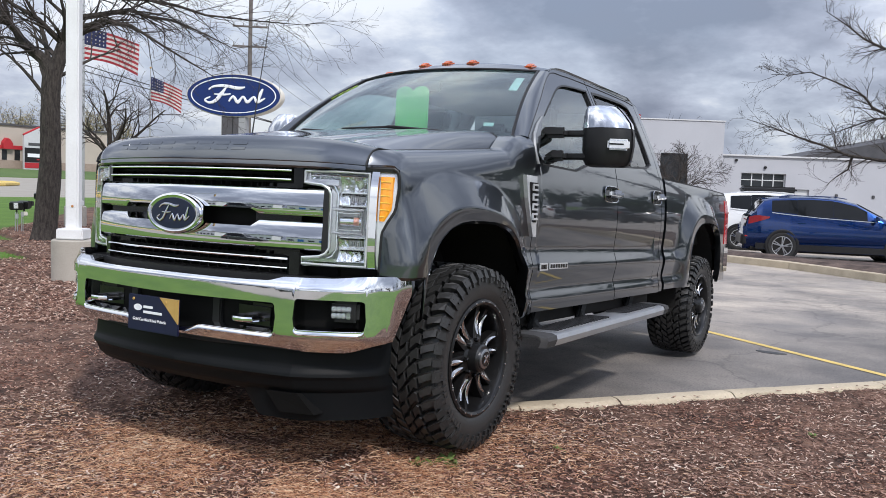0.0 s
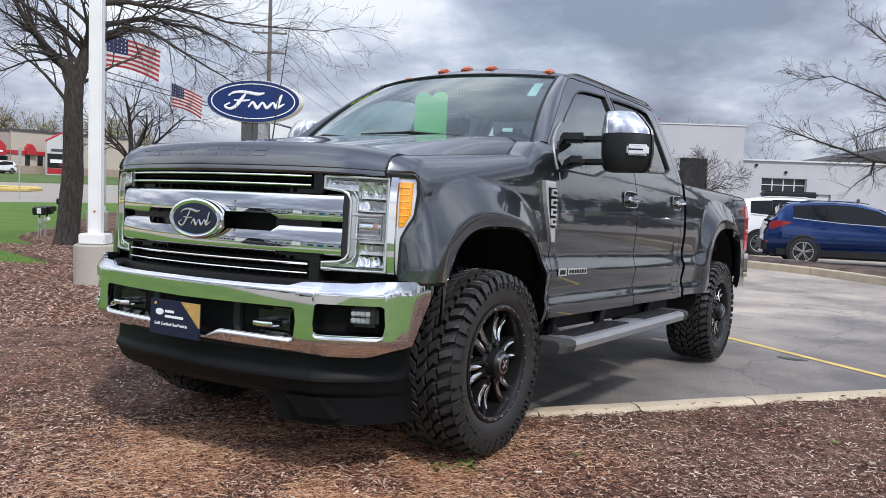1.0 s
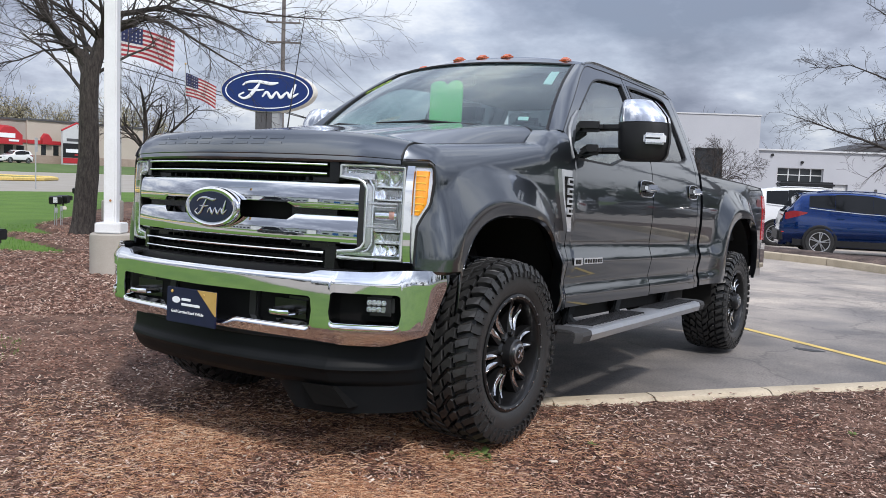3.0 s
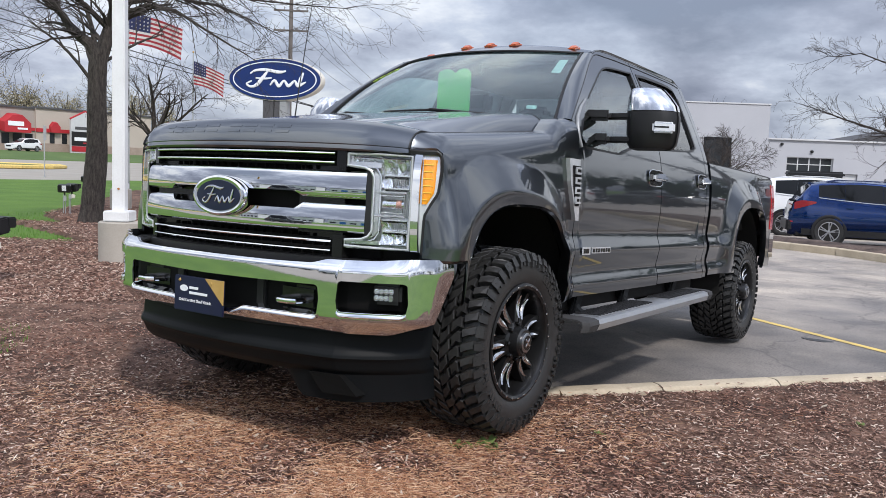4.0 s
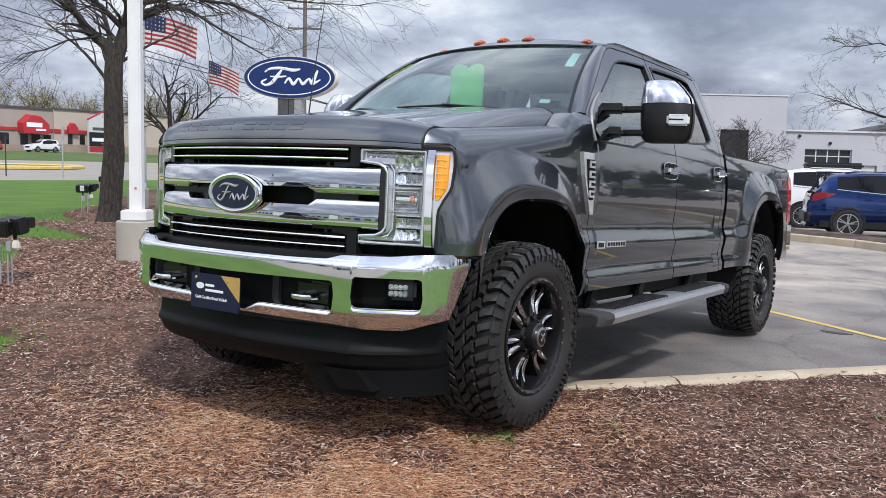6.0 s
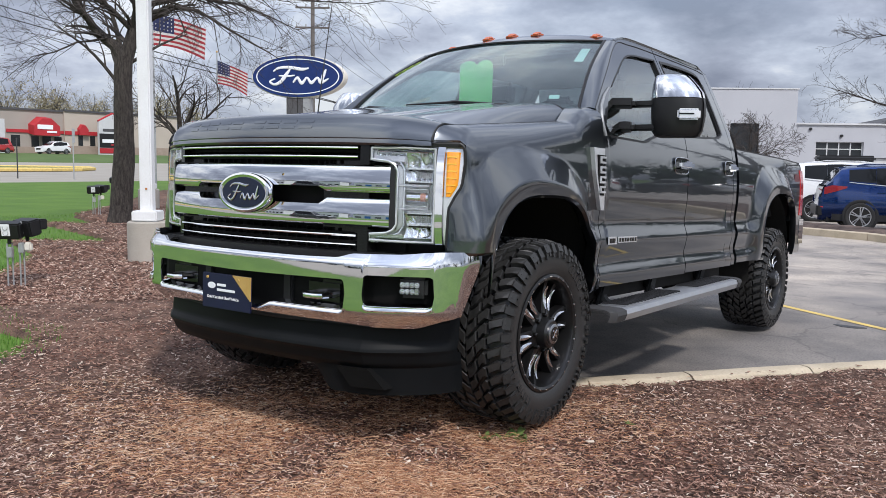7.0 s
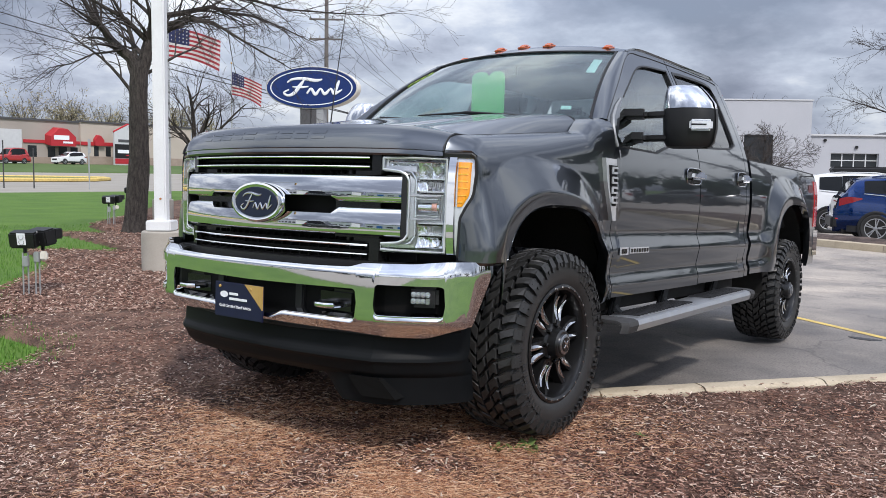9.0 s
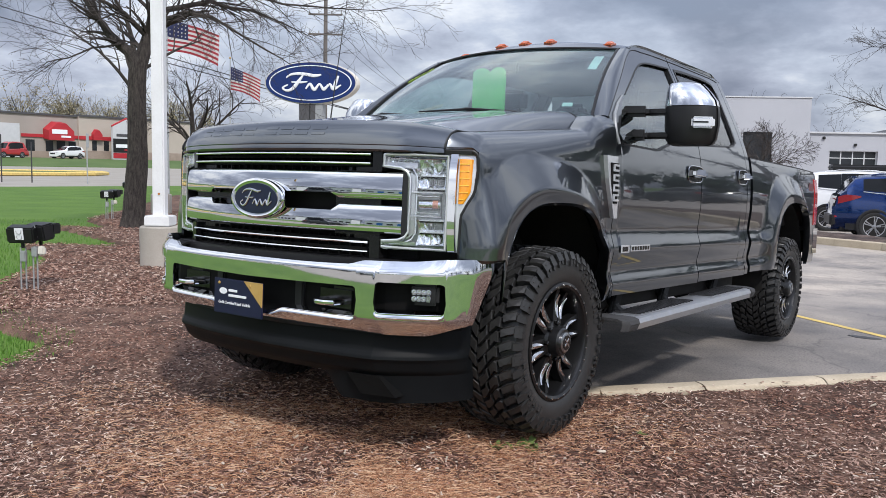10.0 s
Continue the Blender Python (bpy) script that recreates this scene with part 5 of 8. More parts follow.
    part("box_tube", tubed([(sgn * 0.742, yg(0.742) + 0.036, 1.055), (sgn * 0.818, yg(0.818) + 0.036, 1.055)], 0.022, 14), M_CHROMESOFT, lamp)
    part("box_bulb", tubed([(sgn * 0.796, yg(0.796) + 0.026, 1.057), (sgn * 0.815, yg(0.815) + 0.026, 1.057)], 0.018, 14), M_BULB, lamp)
    sheet_of(inner, lambda z: 0.862, -0.008, 0.004, "lens", M_LENS, label="clear outer lens")


headlight(1)
headlight(-1)
# dark seals round the lamps and the hood's shut line
for sgn in (1, -1):
    rows = [[Vector((sgn * x, yg(x) + o, z)) for x in span(0.60, 0.950, 16)] for z, o in ((1.262, 0.006), (1.275, 0.004), (1.290, 0.012))]
    part("lamp_seal", slab(rows, (0, 0.05, 0)), M_BLACK, truck)
    pts = [(LAMP_OUT(z) + 0.003, z) for z in span(0.86, 1.24, 20)] + [(0.957, 1.256), (0.950, 1.268), (0.938, 1.276)]
    part("lamp_seal", tubed([(sgn * x, yg(x) + 0.006, z) for x, z in pts], 0.0075, 8), M_BLACK, truck)
    part("hood_gap", tubed([hood_point(sgn, k) + Vector((sgn * 0.004, -0.002 if k < 6 else 0, 0.0)) for k in range(26)], 0.0045, 6), M_BLACK, truck)
    part("hood_gap", tubed([hood_point(sgn * q, 25) + Vector((0, 0.004, 0)) for q in (1.0, 0.996, 0.991, 0.985, 0.978, 0.97, 0.96, 0.95, 0.935, 0.92)], 0.004, 6), M_BLACK, truck)


# chrome bumper: a plan line round the nose
def plan_line():
    pts = [(x, -0.985 + 0.1 * (x / 0.8) ** 2) for x in span(0, 0.70, 110)]
    bend = [(0.70, -0.909), (0.76, -0.878), (0.82, -0.837), (0.88, -0.788), (0.93, -0.738), (0.965, -0.680), (0.990, -0.620), (1.000, -0.540), (1.002, -0.50)]
    for i in range(len(bend) - 2):
        p0, p1, p2, p3 = bend[max(i - 1, 0)], bend[i], bend[i + 1], bend[i + 2]
        for k in range(1, 13):
            t = k / 12
            pts.append(tuple(0.5 * (2 * b + (c - a) * t + (2 * a - 5 * b + 4 * c - d) * t * t + (3 * b - a - 3 * c + d) * t ** 3) for a, b, c, d in zip(p0, p1, p2, p3)))
    return [(-x, y) for x, y in pts[:0:-1]] + pts


PLAN = plan_line()


def opening(a):
    """Lower and upper edge of the openings at a distance from the middle, or None."""
    def cell(x0, x1, z0, z1, r=0.02):
        if not x0 < a < x1:
            return None
        e = min(a - x0, x1 - a)
        cut = 0 if e >= r else r - math.sqrt(max(r * r - (r - e) ** 2, 0))
        return z0 + cut, z1 - cut
    return cell(-1, 0.600, 0.598 - 0.02 * (1 - ease(0.15, 0.24, a)), 0.715 + 0.01 * a) or cell(0.684, 0.918, 0.622, 0.745)


def bumper_band(upper):
    grid = []
    for i, (x, y) in enumerate(PLAN):
        a = abs(x)
        on = y < -0.74
        gap = opening(a) if on else None
        top = 0.818 + 0.012 * ease(0.3, 0.9, a) + 0.014 * ease(0.80, 0.95, a) - 0.016 * (1 - ease(0.55, 0.63, a))
        bot = 0.520 + 0.05 * ease(0.85, 1.0, a) + 0.012 * ease(0.2, 0.5, a)
        lo, hi = (gap[1] if gap else 0.665, top) if upper else (bot, gap[0] if gap else 0.665)
        col = []
        for z in span(lo, hi, 14):
            k = (z - 0.665) / 0.15
            back = (-0.0015 * k if k > 0 else 0.0065 * k ** 2) + 0.16 * max(k - 0.80, 0) ** 1.3 * (1 - 0.85 * ease(0.80, 0.95, a)) + 0.16 * max(-k - 0.45, 0) ** 1.6
            c = Vector((-x * (0.25 + 0.75 * ease(0.68, 0.99, a)), 0.9, 0)).normalized()
            v = Vector((x, y, z))
            if y > -0.675:
                end = Vector((math.copysign(0.968, x), -0.675, z))
                v = v.lerp(end, 0.9 * min(max((0.80 - z) / 0.26, 0.0), 1.0))
            col.append(v + c * back)
        grid.append(col)
    return slab(grid, lambda p: p + Vector((-p.x * 0.012 * ease(0.5, 0.99, abs(p.x)), 0.014 - 0.008 * ease(0.8, 0.99, abs(p.x)), 0)))


bumper = part("front_bumper", bumper_band(True), M_CHROME, truck, "chrome front bumper with openings")
part("bumper_lower", bumper_band(False), M_CHROME, bumper)
bm = bmesh.new()
sheet(bm, [[Vector((x * 0.96, y + 0.075, z)) for z in (0.55, 0.68, 0.79)] for x, y in PLAN[29:-29]])
part("bumper_backing", bm, M_VOID, bumper)
for sgn in (1, -1):
    rows = [[Vector((sgn * abs(x) * 0.975, y + 0.028, 0.798)), Vector((sgn * abs(x) * 0.95, y + 0.060, 0.818)), Vector((sgn * abs(x) * 0.88, y + 0.16, 0.828))] for x, y in PLAN if x > 0.62]
    part("bumper_filler", slab(rows, (0, 0, -0.01)), M_VOID, bumper)
run = []
for x, y in PLAN + [(9.0, 9.0)]:
    gap = opening(abs(x)) if y < -0.74 else None
    if gap:
        run.append((x, y, gap[0]))
    elif run:
        rows = [[Vector((px, py - 0.004, pz - 0.016)), Vector((px, py - 0.003, pz - 0.010)), Vector((px * 0.999, py + 0.004, pz + 0.001)), Vector((px * 0.99, py + 0.044, pz + 0.012))] for px, py, pz in run]
        part("opening_lip", slab(rows, (0, 0.004, -0.006)), M_CHROME, bumper)
        run = []
for sgn in (1, -1):
    part("hook_pocket", boxed((sgn * 0.455, -0.87, 0.655), (0.20, 0.04, 0.10), 0.012), M_GLOSSBLACK, bumper)
    hook = bmesh.new()
    tube(hook, [(sgn * 0.395, -0.88, 0.645), (sgn * 0.405, -0.955, 0.645), (sgn * 0.43, -0.972, 0.645), (sgn * 0.475, -0.972, 0.645), (sgn * 0.50, -0.955, 0.645), (sgn * 0.51, -0.88, 0.645)], 0.012, 10)
    part("tow_hook", hook, M_CHROME, bumper, "chrome tow hook")
    fog = part("fog_lamp", boxed((sgn * 0.828, -0.765, 0.700), (0.112, 0.05, 0.086), 0.014, Matrix.Rotation(radians(sgn * 32), 4, "Z")), M_BLACK, bumper)
    rf = random.Random(11)
    for i in range(4):
        for j in range(2):
            at = (sgn * (0.812 + i * 0.0160), -0.8185 + i * 0.0101, 0.686 + j * 0.026)
            turn = Matrix.Rotation(radians(sgn * 32), 4, "Z")
            cell = part("fog_cell", lathed([(0.0118, -0.006), (0.0110, -0.0075), (0.0085, 0.002), (0.004, 0.006), (0.0, 0.0065)], 12, "y", caps=False), M_CHROMESOFT, fog, at=Matrix.Translation(at) @ turn)
            part("fog_glass", boxed((0, -0.009, 0), (0.0152, 0.003, 0.0240), 0.001), M_FOG if rf.random() < 0.35 else M_LENS, cell)
    part("slot_rib", boxed((sgn * 0.26, -0.90, 0.655), (0.05, 0.03, 0.12), 0.006), M_BLACK, bumper)

# dealer card on the plate holder
plate = part("plate_card", boxed((-0.022, -1.003, 0.614), (0.322, 0.008, 0.155), 0.003), M_NAVY, truck, "navy dealer card with a gold corner")
bm = bmesh.new()
prism(bm, [(0.02, 0.690), (0.137, 0.690), (0.137, 0.588)], lambda p: (p[0], -1.0095, p[1]), lambda p: (p[0], -1.004, p[1]))
part("gold_corner", bm, M_GOLD, plate, smooth=False)
bm = bmesh.new()
prism(bm, oval(0.026, 0.014), lambda p: (p[0] - 0.118, -1.0085, p[1] + 0.637), lambda p: (p[0] - 0.118, -1.004, p[1] + 0.637))
part("card_oval", bm, M_LETTER, plate)
for x, z, w, h in ((-0.052, 0.642, 0.058, 0.018), (-0.022, 0.620, 0.118, 0.018)):
    part("card_bar", boxed((x, -1.0085, z), (w, 0.003, h * 0.62), 0.001), M_LETTER, plate)


def lettering(text, size, at, material, parent, name="lettering"):
    """Built-in font, turned into a mesh."""
    cu = bpy.data.curves.new(name, "FONT")
    cu.body, cu.size, cu.extrude, cu.align_x, cu.align_y = text, size, 0.0008, "CENTER", "CENTER"
    tmp = bpy.data.objects.new(name, cu)
    me = bpy.data.meshes.new_from_object(tmp)
    bpy.data.objects.remove(tmp)
    return mesh_part(name, me, material, parent, smooth=False, at=at)


lettering("Gold Certified Used Vehicle", 0.0185, pose(-0.042, -1.0085, 0.586, 90, 0, 0), M_LETTER, plate)
for x in (-0.145, 0.062):
    part("card_screw", lathed([(0.007, 0.0), (0.006, -0.004), (0.0, -0.005)], 12, "y", (x, -1.008, 0.672), caps=False), M_GOLD, plate)

# lower valance and air dam
def valance(name, rows, keep=lambda x: True, lo=None, seg=4, label="textured black lower valance"):
    """rows: (height, set back) pairs from the top down, swept along the bumper's line."""
    grid = []
    for x, y in PLAN:
        if y > -0.58 or not keep(x):
            continue
        col = []
        for (z0, o0), (z1, o1) in zip(rows, rows[1:]):
            for k in range(seg):
                f = k / seg
                col.append((z0 + (z1 - z0) * f, o0 + (o1 - o0) * f))
        col.append(rows[-1])
        pts = []
        for z, o in col:
            if lo:
                z = rows[0][0] + (z - rows[0][0]) * (rows[0][0] - lo(x)) / (rows[0][0] - rows[-1][0])
            k = 0.905 - (0.035 + o * 0.25) * ease(0.5, 0.95, abs(x))
            pts.append(Vector((x * k, y + 0.050 + o, z)))
        grid.append(pts)
    return part(name, slab(grid, (0, 0.03, 0)), M_VALANCE, truck, label)


valance("valance", [(0.572, 0.030), (0.52, 0.024), (0.455, 0.020), (0.432, 0.008), (0.420, 0.006), (0.405, 0.020), (0.365, 0.040), (0.335, 0.075)])
corner = valance("air_dam", [(0.40, 0.050), (0.31, 0.070), (0.225, 0.085)], lambda x: 0.36 < x, lambda x: 0.34 - 0.112 * ease(0.36, 0.50, x), 5, "black lower air dam corner")
bm = bmesh.new()
prism(bm, [(0.50, 0.345), (0.635, 0.345), (0.70, 0.262), (0.555, 0.262)], lambda p: (p[0], yg(p[0]) - 0.012 + (0.345 - p[1]) * 0.15, p[1]), lambda p: (p[0], yg(p[0]) + 0.11, p[1]))
part("dam_vent", bm, M_VOID, corner)

# cab: windscreen, pillars, roof
def screen(s, t):
    a, b = Vector((0.838 * s, 0.36 + 0.243 * s * s, 1.545)), Vector((0.664 * s, 1.02 + 0.207 * s * s, 2.014 - 0.005 * s * s))
    p = a.lerp(b, t)
    return p + Vector((0, -0.03, 0.02)) * math.sin(math.pi * t)


part("windscreen", slab([[screen(s, t) for t in span(0, 1, 14)] for s in span(-0.985, 0.985, 33)], (0, 0.004, -0.004)), M_GLASS, truck, "windscreen with green and white cards behind it")
for sgn in (1, -1):
    rows = []
    for t in span(0.0, 1.0, 16):
        p = screen(sgn * 0.985, t)
        z = p.z - 0.004
        y = lerp([(1.50, 0.535), (1.537, 0.566), (1.635, 0.695), (1.789, 0.912), (1.959, 1.154), (2.018, 1.257), (2.05, 1.33)], z)
        q = Vector((sgn * (body_x(y, min(z, 2.02)) + 0.002), y, z))
        m = p.lerp(q, 0.55) + Vector((sgn * 0.016, -0.016, 0.006))
        rows.append([p + Vector((0, -0.004, 0.003)), p.lerp(m, 0.5) + Vector((sgn * 0.004, -0.006, 0.002)), m, m.lerp(q, 0.5) + Vector((sgn * 0.004, -0.003, 0)), q])
    part("windscreen_pillar", slab(rows, (-sgn * 0.01, 0.03, -0.01)), M_PAINT, truck)
    part("screen_seal", tubed([screen(sgn * 0.985, t) + Vector((0, -0.006, 0.003)) for t in span(0, 1, 12)], 0.008, 6), M_BLACK, truck)
part("screen_seal", tubed([screen(s, 1.0) + Vector((0, -0.004, 0.004)) for s in span(-1, 1, 25)], 0.007, 6), M_BLACK, truck)


def roof_point(s, t):
    y0 = 1.02 + 0.207 * s * s
    y = y0 + (2.80 - y0) * t
    rise = 0.058 + 0.040 * (1 - abs(s) ** 3)
    z = 2.016 - 0.006 * s * s + rise * ease(-0.06, 0.16, t) + 0.014 * math.sin(math.pi * t) * (1 - s * s) - rise * ease(-0.06, 0.16, 0.0)
    z -= 0.05 * max(t - 0.95, 0) / 0.05
    return Vector((s * lerp([(1.0, 0.645), (1.23, 0.667), (1.40, 0.684), (2.7, 0.700), (2.8, 0.68)], y), y, z))


part("roof", slab([[roof_point(s, t) for t in span(0, 1, 30)] for s in [math.copysign(abs(v) ** 0.8, v) for v in span(-1, 1, 33)]], (0, 0, -0.02)), M_PAINT, truck)
for sgn in (1, -1):
    rail = [Vector((sgn * (body_x(y, RAIL(y)) - 0.003), y, RAIL(y) + 0.004)) for y in span(1.235, 2.866, 28)]
    inner_edge = [roof_point(sgn, min(max((y - 1.227) / 1.573, 0), 1)) for y in span(1.235, 2.866, 28)]
    rows = [[a, a + Vector((-sgn * 0.001, 0, 0.003)), a.lerp(b, 0.4) + Vector((sgn * 0.008, 0, 0.012)), a.lerp(b, 0.92) + Vector((0, 0, 0.002)), b] for a, b in zip(rail, inner_edge)]
    part("roof_rail", slab(rows, (0, 0, -0.02)), M_PAINT, truck)
    part("roof_seal", tubed([a + Vector((-sgn * 0.001, 0, 0.0)) for a in rail], 0.002, 5), M_BLACK, truck)
part("cab_back", slab([[Vector((f * (body_x(2.80, z) - 0.02), 2.765 + 0.02 * (z < 1.5), z)) for z in span(0.62, 1.70, 12)] for f in span(-1, 1, 9)], (0, 0.06, 0)), M_PAINT, truck)
part("rear_window", boxed((0, 2.76, 1.82), (1.30, 0.012, 0.36), 0.02, Matrix.Rotation(radians(7), 4, "X")), M_TINT, truck)
part("rear_header", boxed((0, 2.70, 2.035), (1.30, 0.10, 0.05), 0.015), M_PAINT, truck)
part("cowl", slab([[Vector((x, 0.285 + 0.24 * (x / 0.85) ** 2 + k * 0.045, 1.520 - 0.010 * abs(x / 0.85) ** 4 + k * 0.012)) for k in range(4)] for x in span(-0.79, 0.79, 30)], (0, 0, -0.03)), M_BLACK, truck)
# roof marker lamps
for x, y in ((0.0, 1.205), (0.181, 1.21), (-0.181, 1.21), (0.54, 1.31), (-0.54, 1.31)):
    s = x / 0.66
    y0 = 1.02 + 0.207 * s * s
    z = roof_point(s, (y + 0.03 - y0) / (2.8 - y0)).z
    lampm = part("marker_lamp", boxed((x, y + 0.03, z + 0.002), (0.058, 0.085, 0.012), 0.005, Matrix.Rotation(radians(12), 4, "X")), M_ORANGE, truck, "orange roof marker lamp")
    bm = bmesh.new()
    prism(bm, [(-0.025, -0.035), (0.025, -0.035), (0.021, 0.035), (-0.021, 0.035)], lambda p: (x + p[0], y + 0.03 + p[1], z + 0.006 + p[1] * 0.2), lambda p: (x + p[0] * 0.72, y + 0.036 + p[1] * 0.6, z + 0.023 + p[1] * 0.1))
    bmesh.ops.bevel(bm, geom=bm.edges[:], offset=0.006, segments=2, affect="EDGES")
    part("lamp_lens", bm, M_ORANGE, lampm)

# under the skin
part("engine_block", boxed((0, -0.22, 0.98), (1.10, 1.10, 0.52)), M_UNDER, truck, smooth=False)
part("firewall", boxed((0, 0.62, 1.05), (1.80, 0.06, 0.86)), M_UNDER, truck, smooth=False)
part("cab_floor", boxed((0, 1.70, 0.67), (1.86, 2.25, 0.08), 0.02), M_UNDER, truck)
part("bed_floor", boxed((0, 4.0, 0.98), (1.10, 2.2, 0.08), 0.02), M_UNDER, truck)
for sgn in (1, -1):
    part("bed_inner", boxed((sgn * 0.80, 4.0, 1.22), (0.05, 2.2, 0.50), 0.01), M_UNDER, truck)
    part("frame_rail", boxed((sgn * 0.42, 2.2, 0.60), (0.08, 5.6, 0.17), 0.01), M_UNDER, truck)
    # added strip that blocks sun through the gap above the running board
    part("rocker_skirt", boxed((sgn * 0.90, 1.70, 0.580), (0.03, 2.2, 0.09), 0.01), M_UNDER, truck)
    part("rocker_tray", boxed((sgn * 0.78, 1.70, 0.60), (0.20, 2.2, 0.05), 0.02), M_UNDER, truck)
part("bed_front", boxed((0, 2.95, 1.20), (1.86, 0.03, 0.54)), M_PAINT, truck)
part("cab_gap", boxed((0, 2.90, 1.02), (1.84, 0.05, 0.80)), M_UNDER, truck, smooth=False)
part("tailgate", boxed((0, 5.09, 1.20), (1.72, 0.06, 0.54), 0.015), M_PAINT, truck)
part("front_axle", tubed([(-0.75, 0, 0.42), (0.75, 0, 0.42)], 0.055, 12), M_UNDER, truck)
part("rear_axle", tubed([(-0.75, 4.06, 0.44), (0.75, 4.06, 0.44)], 0.06, 12), M_UNDER, truck)
bm = bmesh.new()
bmesh.ops.create_icosphere(bm, subdivisions=3, radius=0.19, matrix=pose(0.1, 4.06, 0.44))
part("differential", bm, M_UNDER, truck)
part("exhaust", tubed([(0.55, 1.2, 0.52), (0.58, 2.4, 0.50), (0.55, 3.2, 0.55)], 0.05, 12), M_UNDER, truck)
part("transfer_tank", boxed((0.55, 1.9, 0.55), (0.28, 1.1, 0.14), 0.04), M_UNDER, truck)
side("tail_lamp", [4.99, 5.03, 5.08, 5.115, 5.125], lambda y: 0.99, lambda y: 1.415, 10, M_RED, out=0.006, thick=0.06, label="tall red tail lamp")
rb = slab([[Vector((x, 5.30 - 0.10 * abs(x / 0.93) ** 8, z)) for z in (0.72, 0.76, 0.86, 0.93, 0.955)] for x in span(-0.945, 0.945, 31)], (0, -0.16, 0))
part("rear_bumper", rb, M_CHROME, truck, "chrome rear bumper")


# ---- wheels ----
def wheel_parts(parent, out, r=0.432, w=0.36):
    """A mud-terrain tyre on a black milled alloy; the outer face looks along out * x, the middle lies at the origin."""
    h = w / 2
    tyre_profile = [(0.262, -h + 0.03), (0.29, -h + 0.012), (0.33, -h), (0.375, -h + 0.002), (0.400, -h + 0.012), (0.409, -h + 0.030), (0.412, -0.06), (0.414, 0), (0.412, 0.06), (0.409, h - 0.030),
                    (0.400, h - 0.012), (0.375, h - 0.002), (0.33, h), (0.29, h - 0.012), (0.262, h - 0.03)]
    k = r / 0.445
    h = w / 2
    tyre = part("tyre", lathed([(a * k, b) for a, b in tyre_profile], 72, "x", caps=False), M_RUBBER, parent, "black mud-terrain tyre")
    # tread: two staggered rows of centre blocks and hooked shoulder lugs
    verts, faces = [], []

    def lug(a, pts):
        """An outline of (along, across) metres at the angle a, standing proud of the tread."""
        base = len(verts)
        n = len(pts)
        for lift, shrink in ((0.392, 1.06), (r - 0.003, 1.0), (r, 0.93)):
            cu, cx = sum(p[0] for p in pts) / n, sum(p[1] for p in pts) / n
            for u, x in pts:
                u, x = cu + (u - cu) * shrink, cx + (x - cx) * shrink
                over = max(abs(x) - (h - 0.055), 0)
                rr = lift - over * 0.42 - (over * 6) ** 3 * 0.04
                ang = a + (u + 0.42 * abs(x)) / r
                verts.append((x, rr * math.sin(ang), rr * math.cos(ang)))
        for q in range(2):
            for i in range(n):
                j = (i + 1) % n
                faces.append((base + q * n + i, base + q * n + j, base + (q + 1) * n + j, base + (q + 1) * n + i))
        faces.append(tuple(base + 2 * n + i for i in range(n)))

    N = 21
    pitch = 2 * math.pi / N
    c = pitch * r / 2
    for i in range(2 * N):
        for s, shift in ((1, 0.0), (-1, 0.5)):
            a = (i + shift) * pitch / 2
            j = 0.006 if i % 2 else -0.004
            lug(a, [(-0.36 * c, s * 0.004), (0.36 * c, s * 0.002), (0.54 * c, s * (0.034 + j)), (0.86 * c, s * (0.042 + j)), (0.18 * c, s * (0.050 + j)), (-0.14 * c, s * (0.032 + j))])
            lug(a + 0.6 * pitch / 2, [(-0.32 * c, s * (0.060 + j)), (0.34 * c, s * (0.055 + j)), (0.62 * c, s * 0.088), (0.46 * c, s * 0.100), (-0.20 * c, s * 0.103), (-0.04 * c, s * 0.086)])
            e = h - 0.001 if i % 2 else h - 0.016
            lug(a + 1.0 * pitch / 2, [(-0.34 * c, s * 0.114), (0.20 * c, s * 0.108), (0.30 * c, s * 0.140), (0.24 * c, s * e), (-0.36 * c, s * (e + 0.003)), (-0.30 * c, s * 0.142)])
    me = bpy.data.meshes.new("tread")
    me.from_pydata(verts, [], faces)
    tagged(mesh_part("tread", me, M_RUBBER, tyre, "chunky staggered tread blocks", smooth=False), kind="stuff")
    # side biters and raised bars on the sidewall
    verts, faces = [], []
    for i in range(N):
        for s in (1, -1):
            a = (i + (0.45 if s > 0 else 0.95)) * pitch
            for da, r0, r1, wd in ((0.0, 0.384, 0.420, 0.044), (-0.030, 0.352, 0.388, 0.018), (0.036, 0.364, 0.388, 0.014), (pitch * 0.50, 0.376, 0.420, 0.032), (pitch * 0.44, 0.356, 0.378, 0.014)):
                base = len(verts)
                for rr, lift in ((r0, 0.011), (r1, 0.006)):
                    for u in (-wd / 2, wd / 2):
                        for x in (h - 0.006, h + lift - (0.014 if rr > 0.40 else 0.0)):
                            ang = a + da + u / rr
                            verts.append((s * x, rr * math.sin(ang), rr * math.cos(ang)))
                b = base
                faces += [(b, b + 1, b + 3, b + 2), (b + 4, b + 6, b + 7, b + 5), (b + 1, b + 5, b + 7, b + 3), (b, b + 4, b + 5, b + 1), (b + 2, b + 3, b + 7, b + 6)]
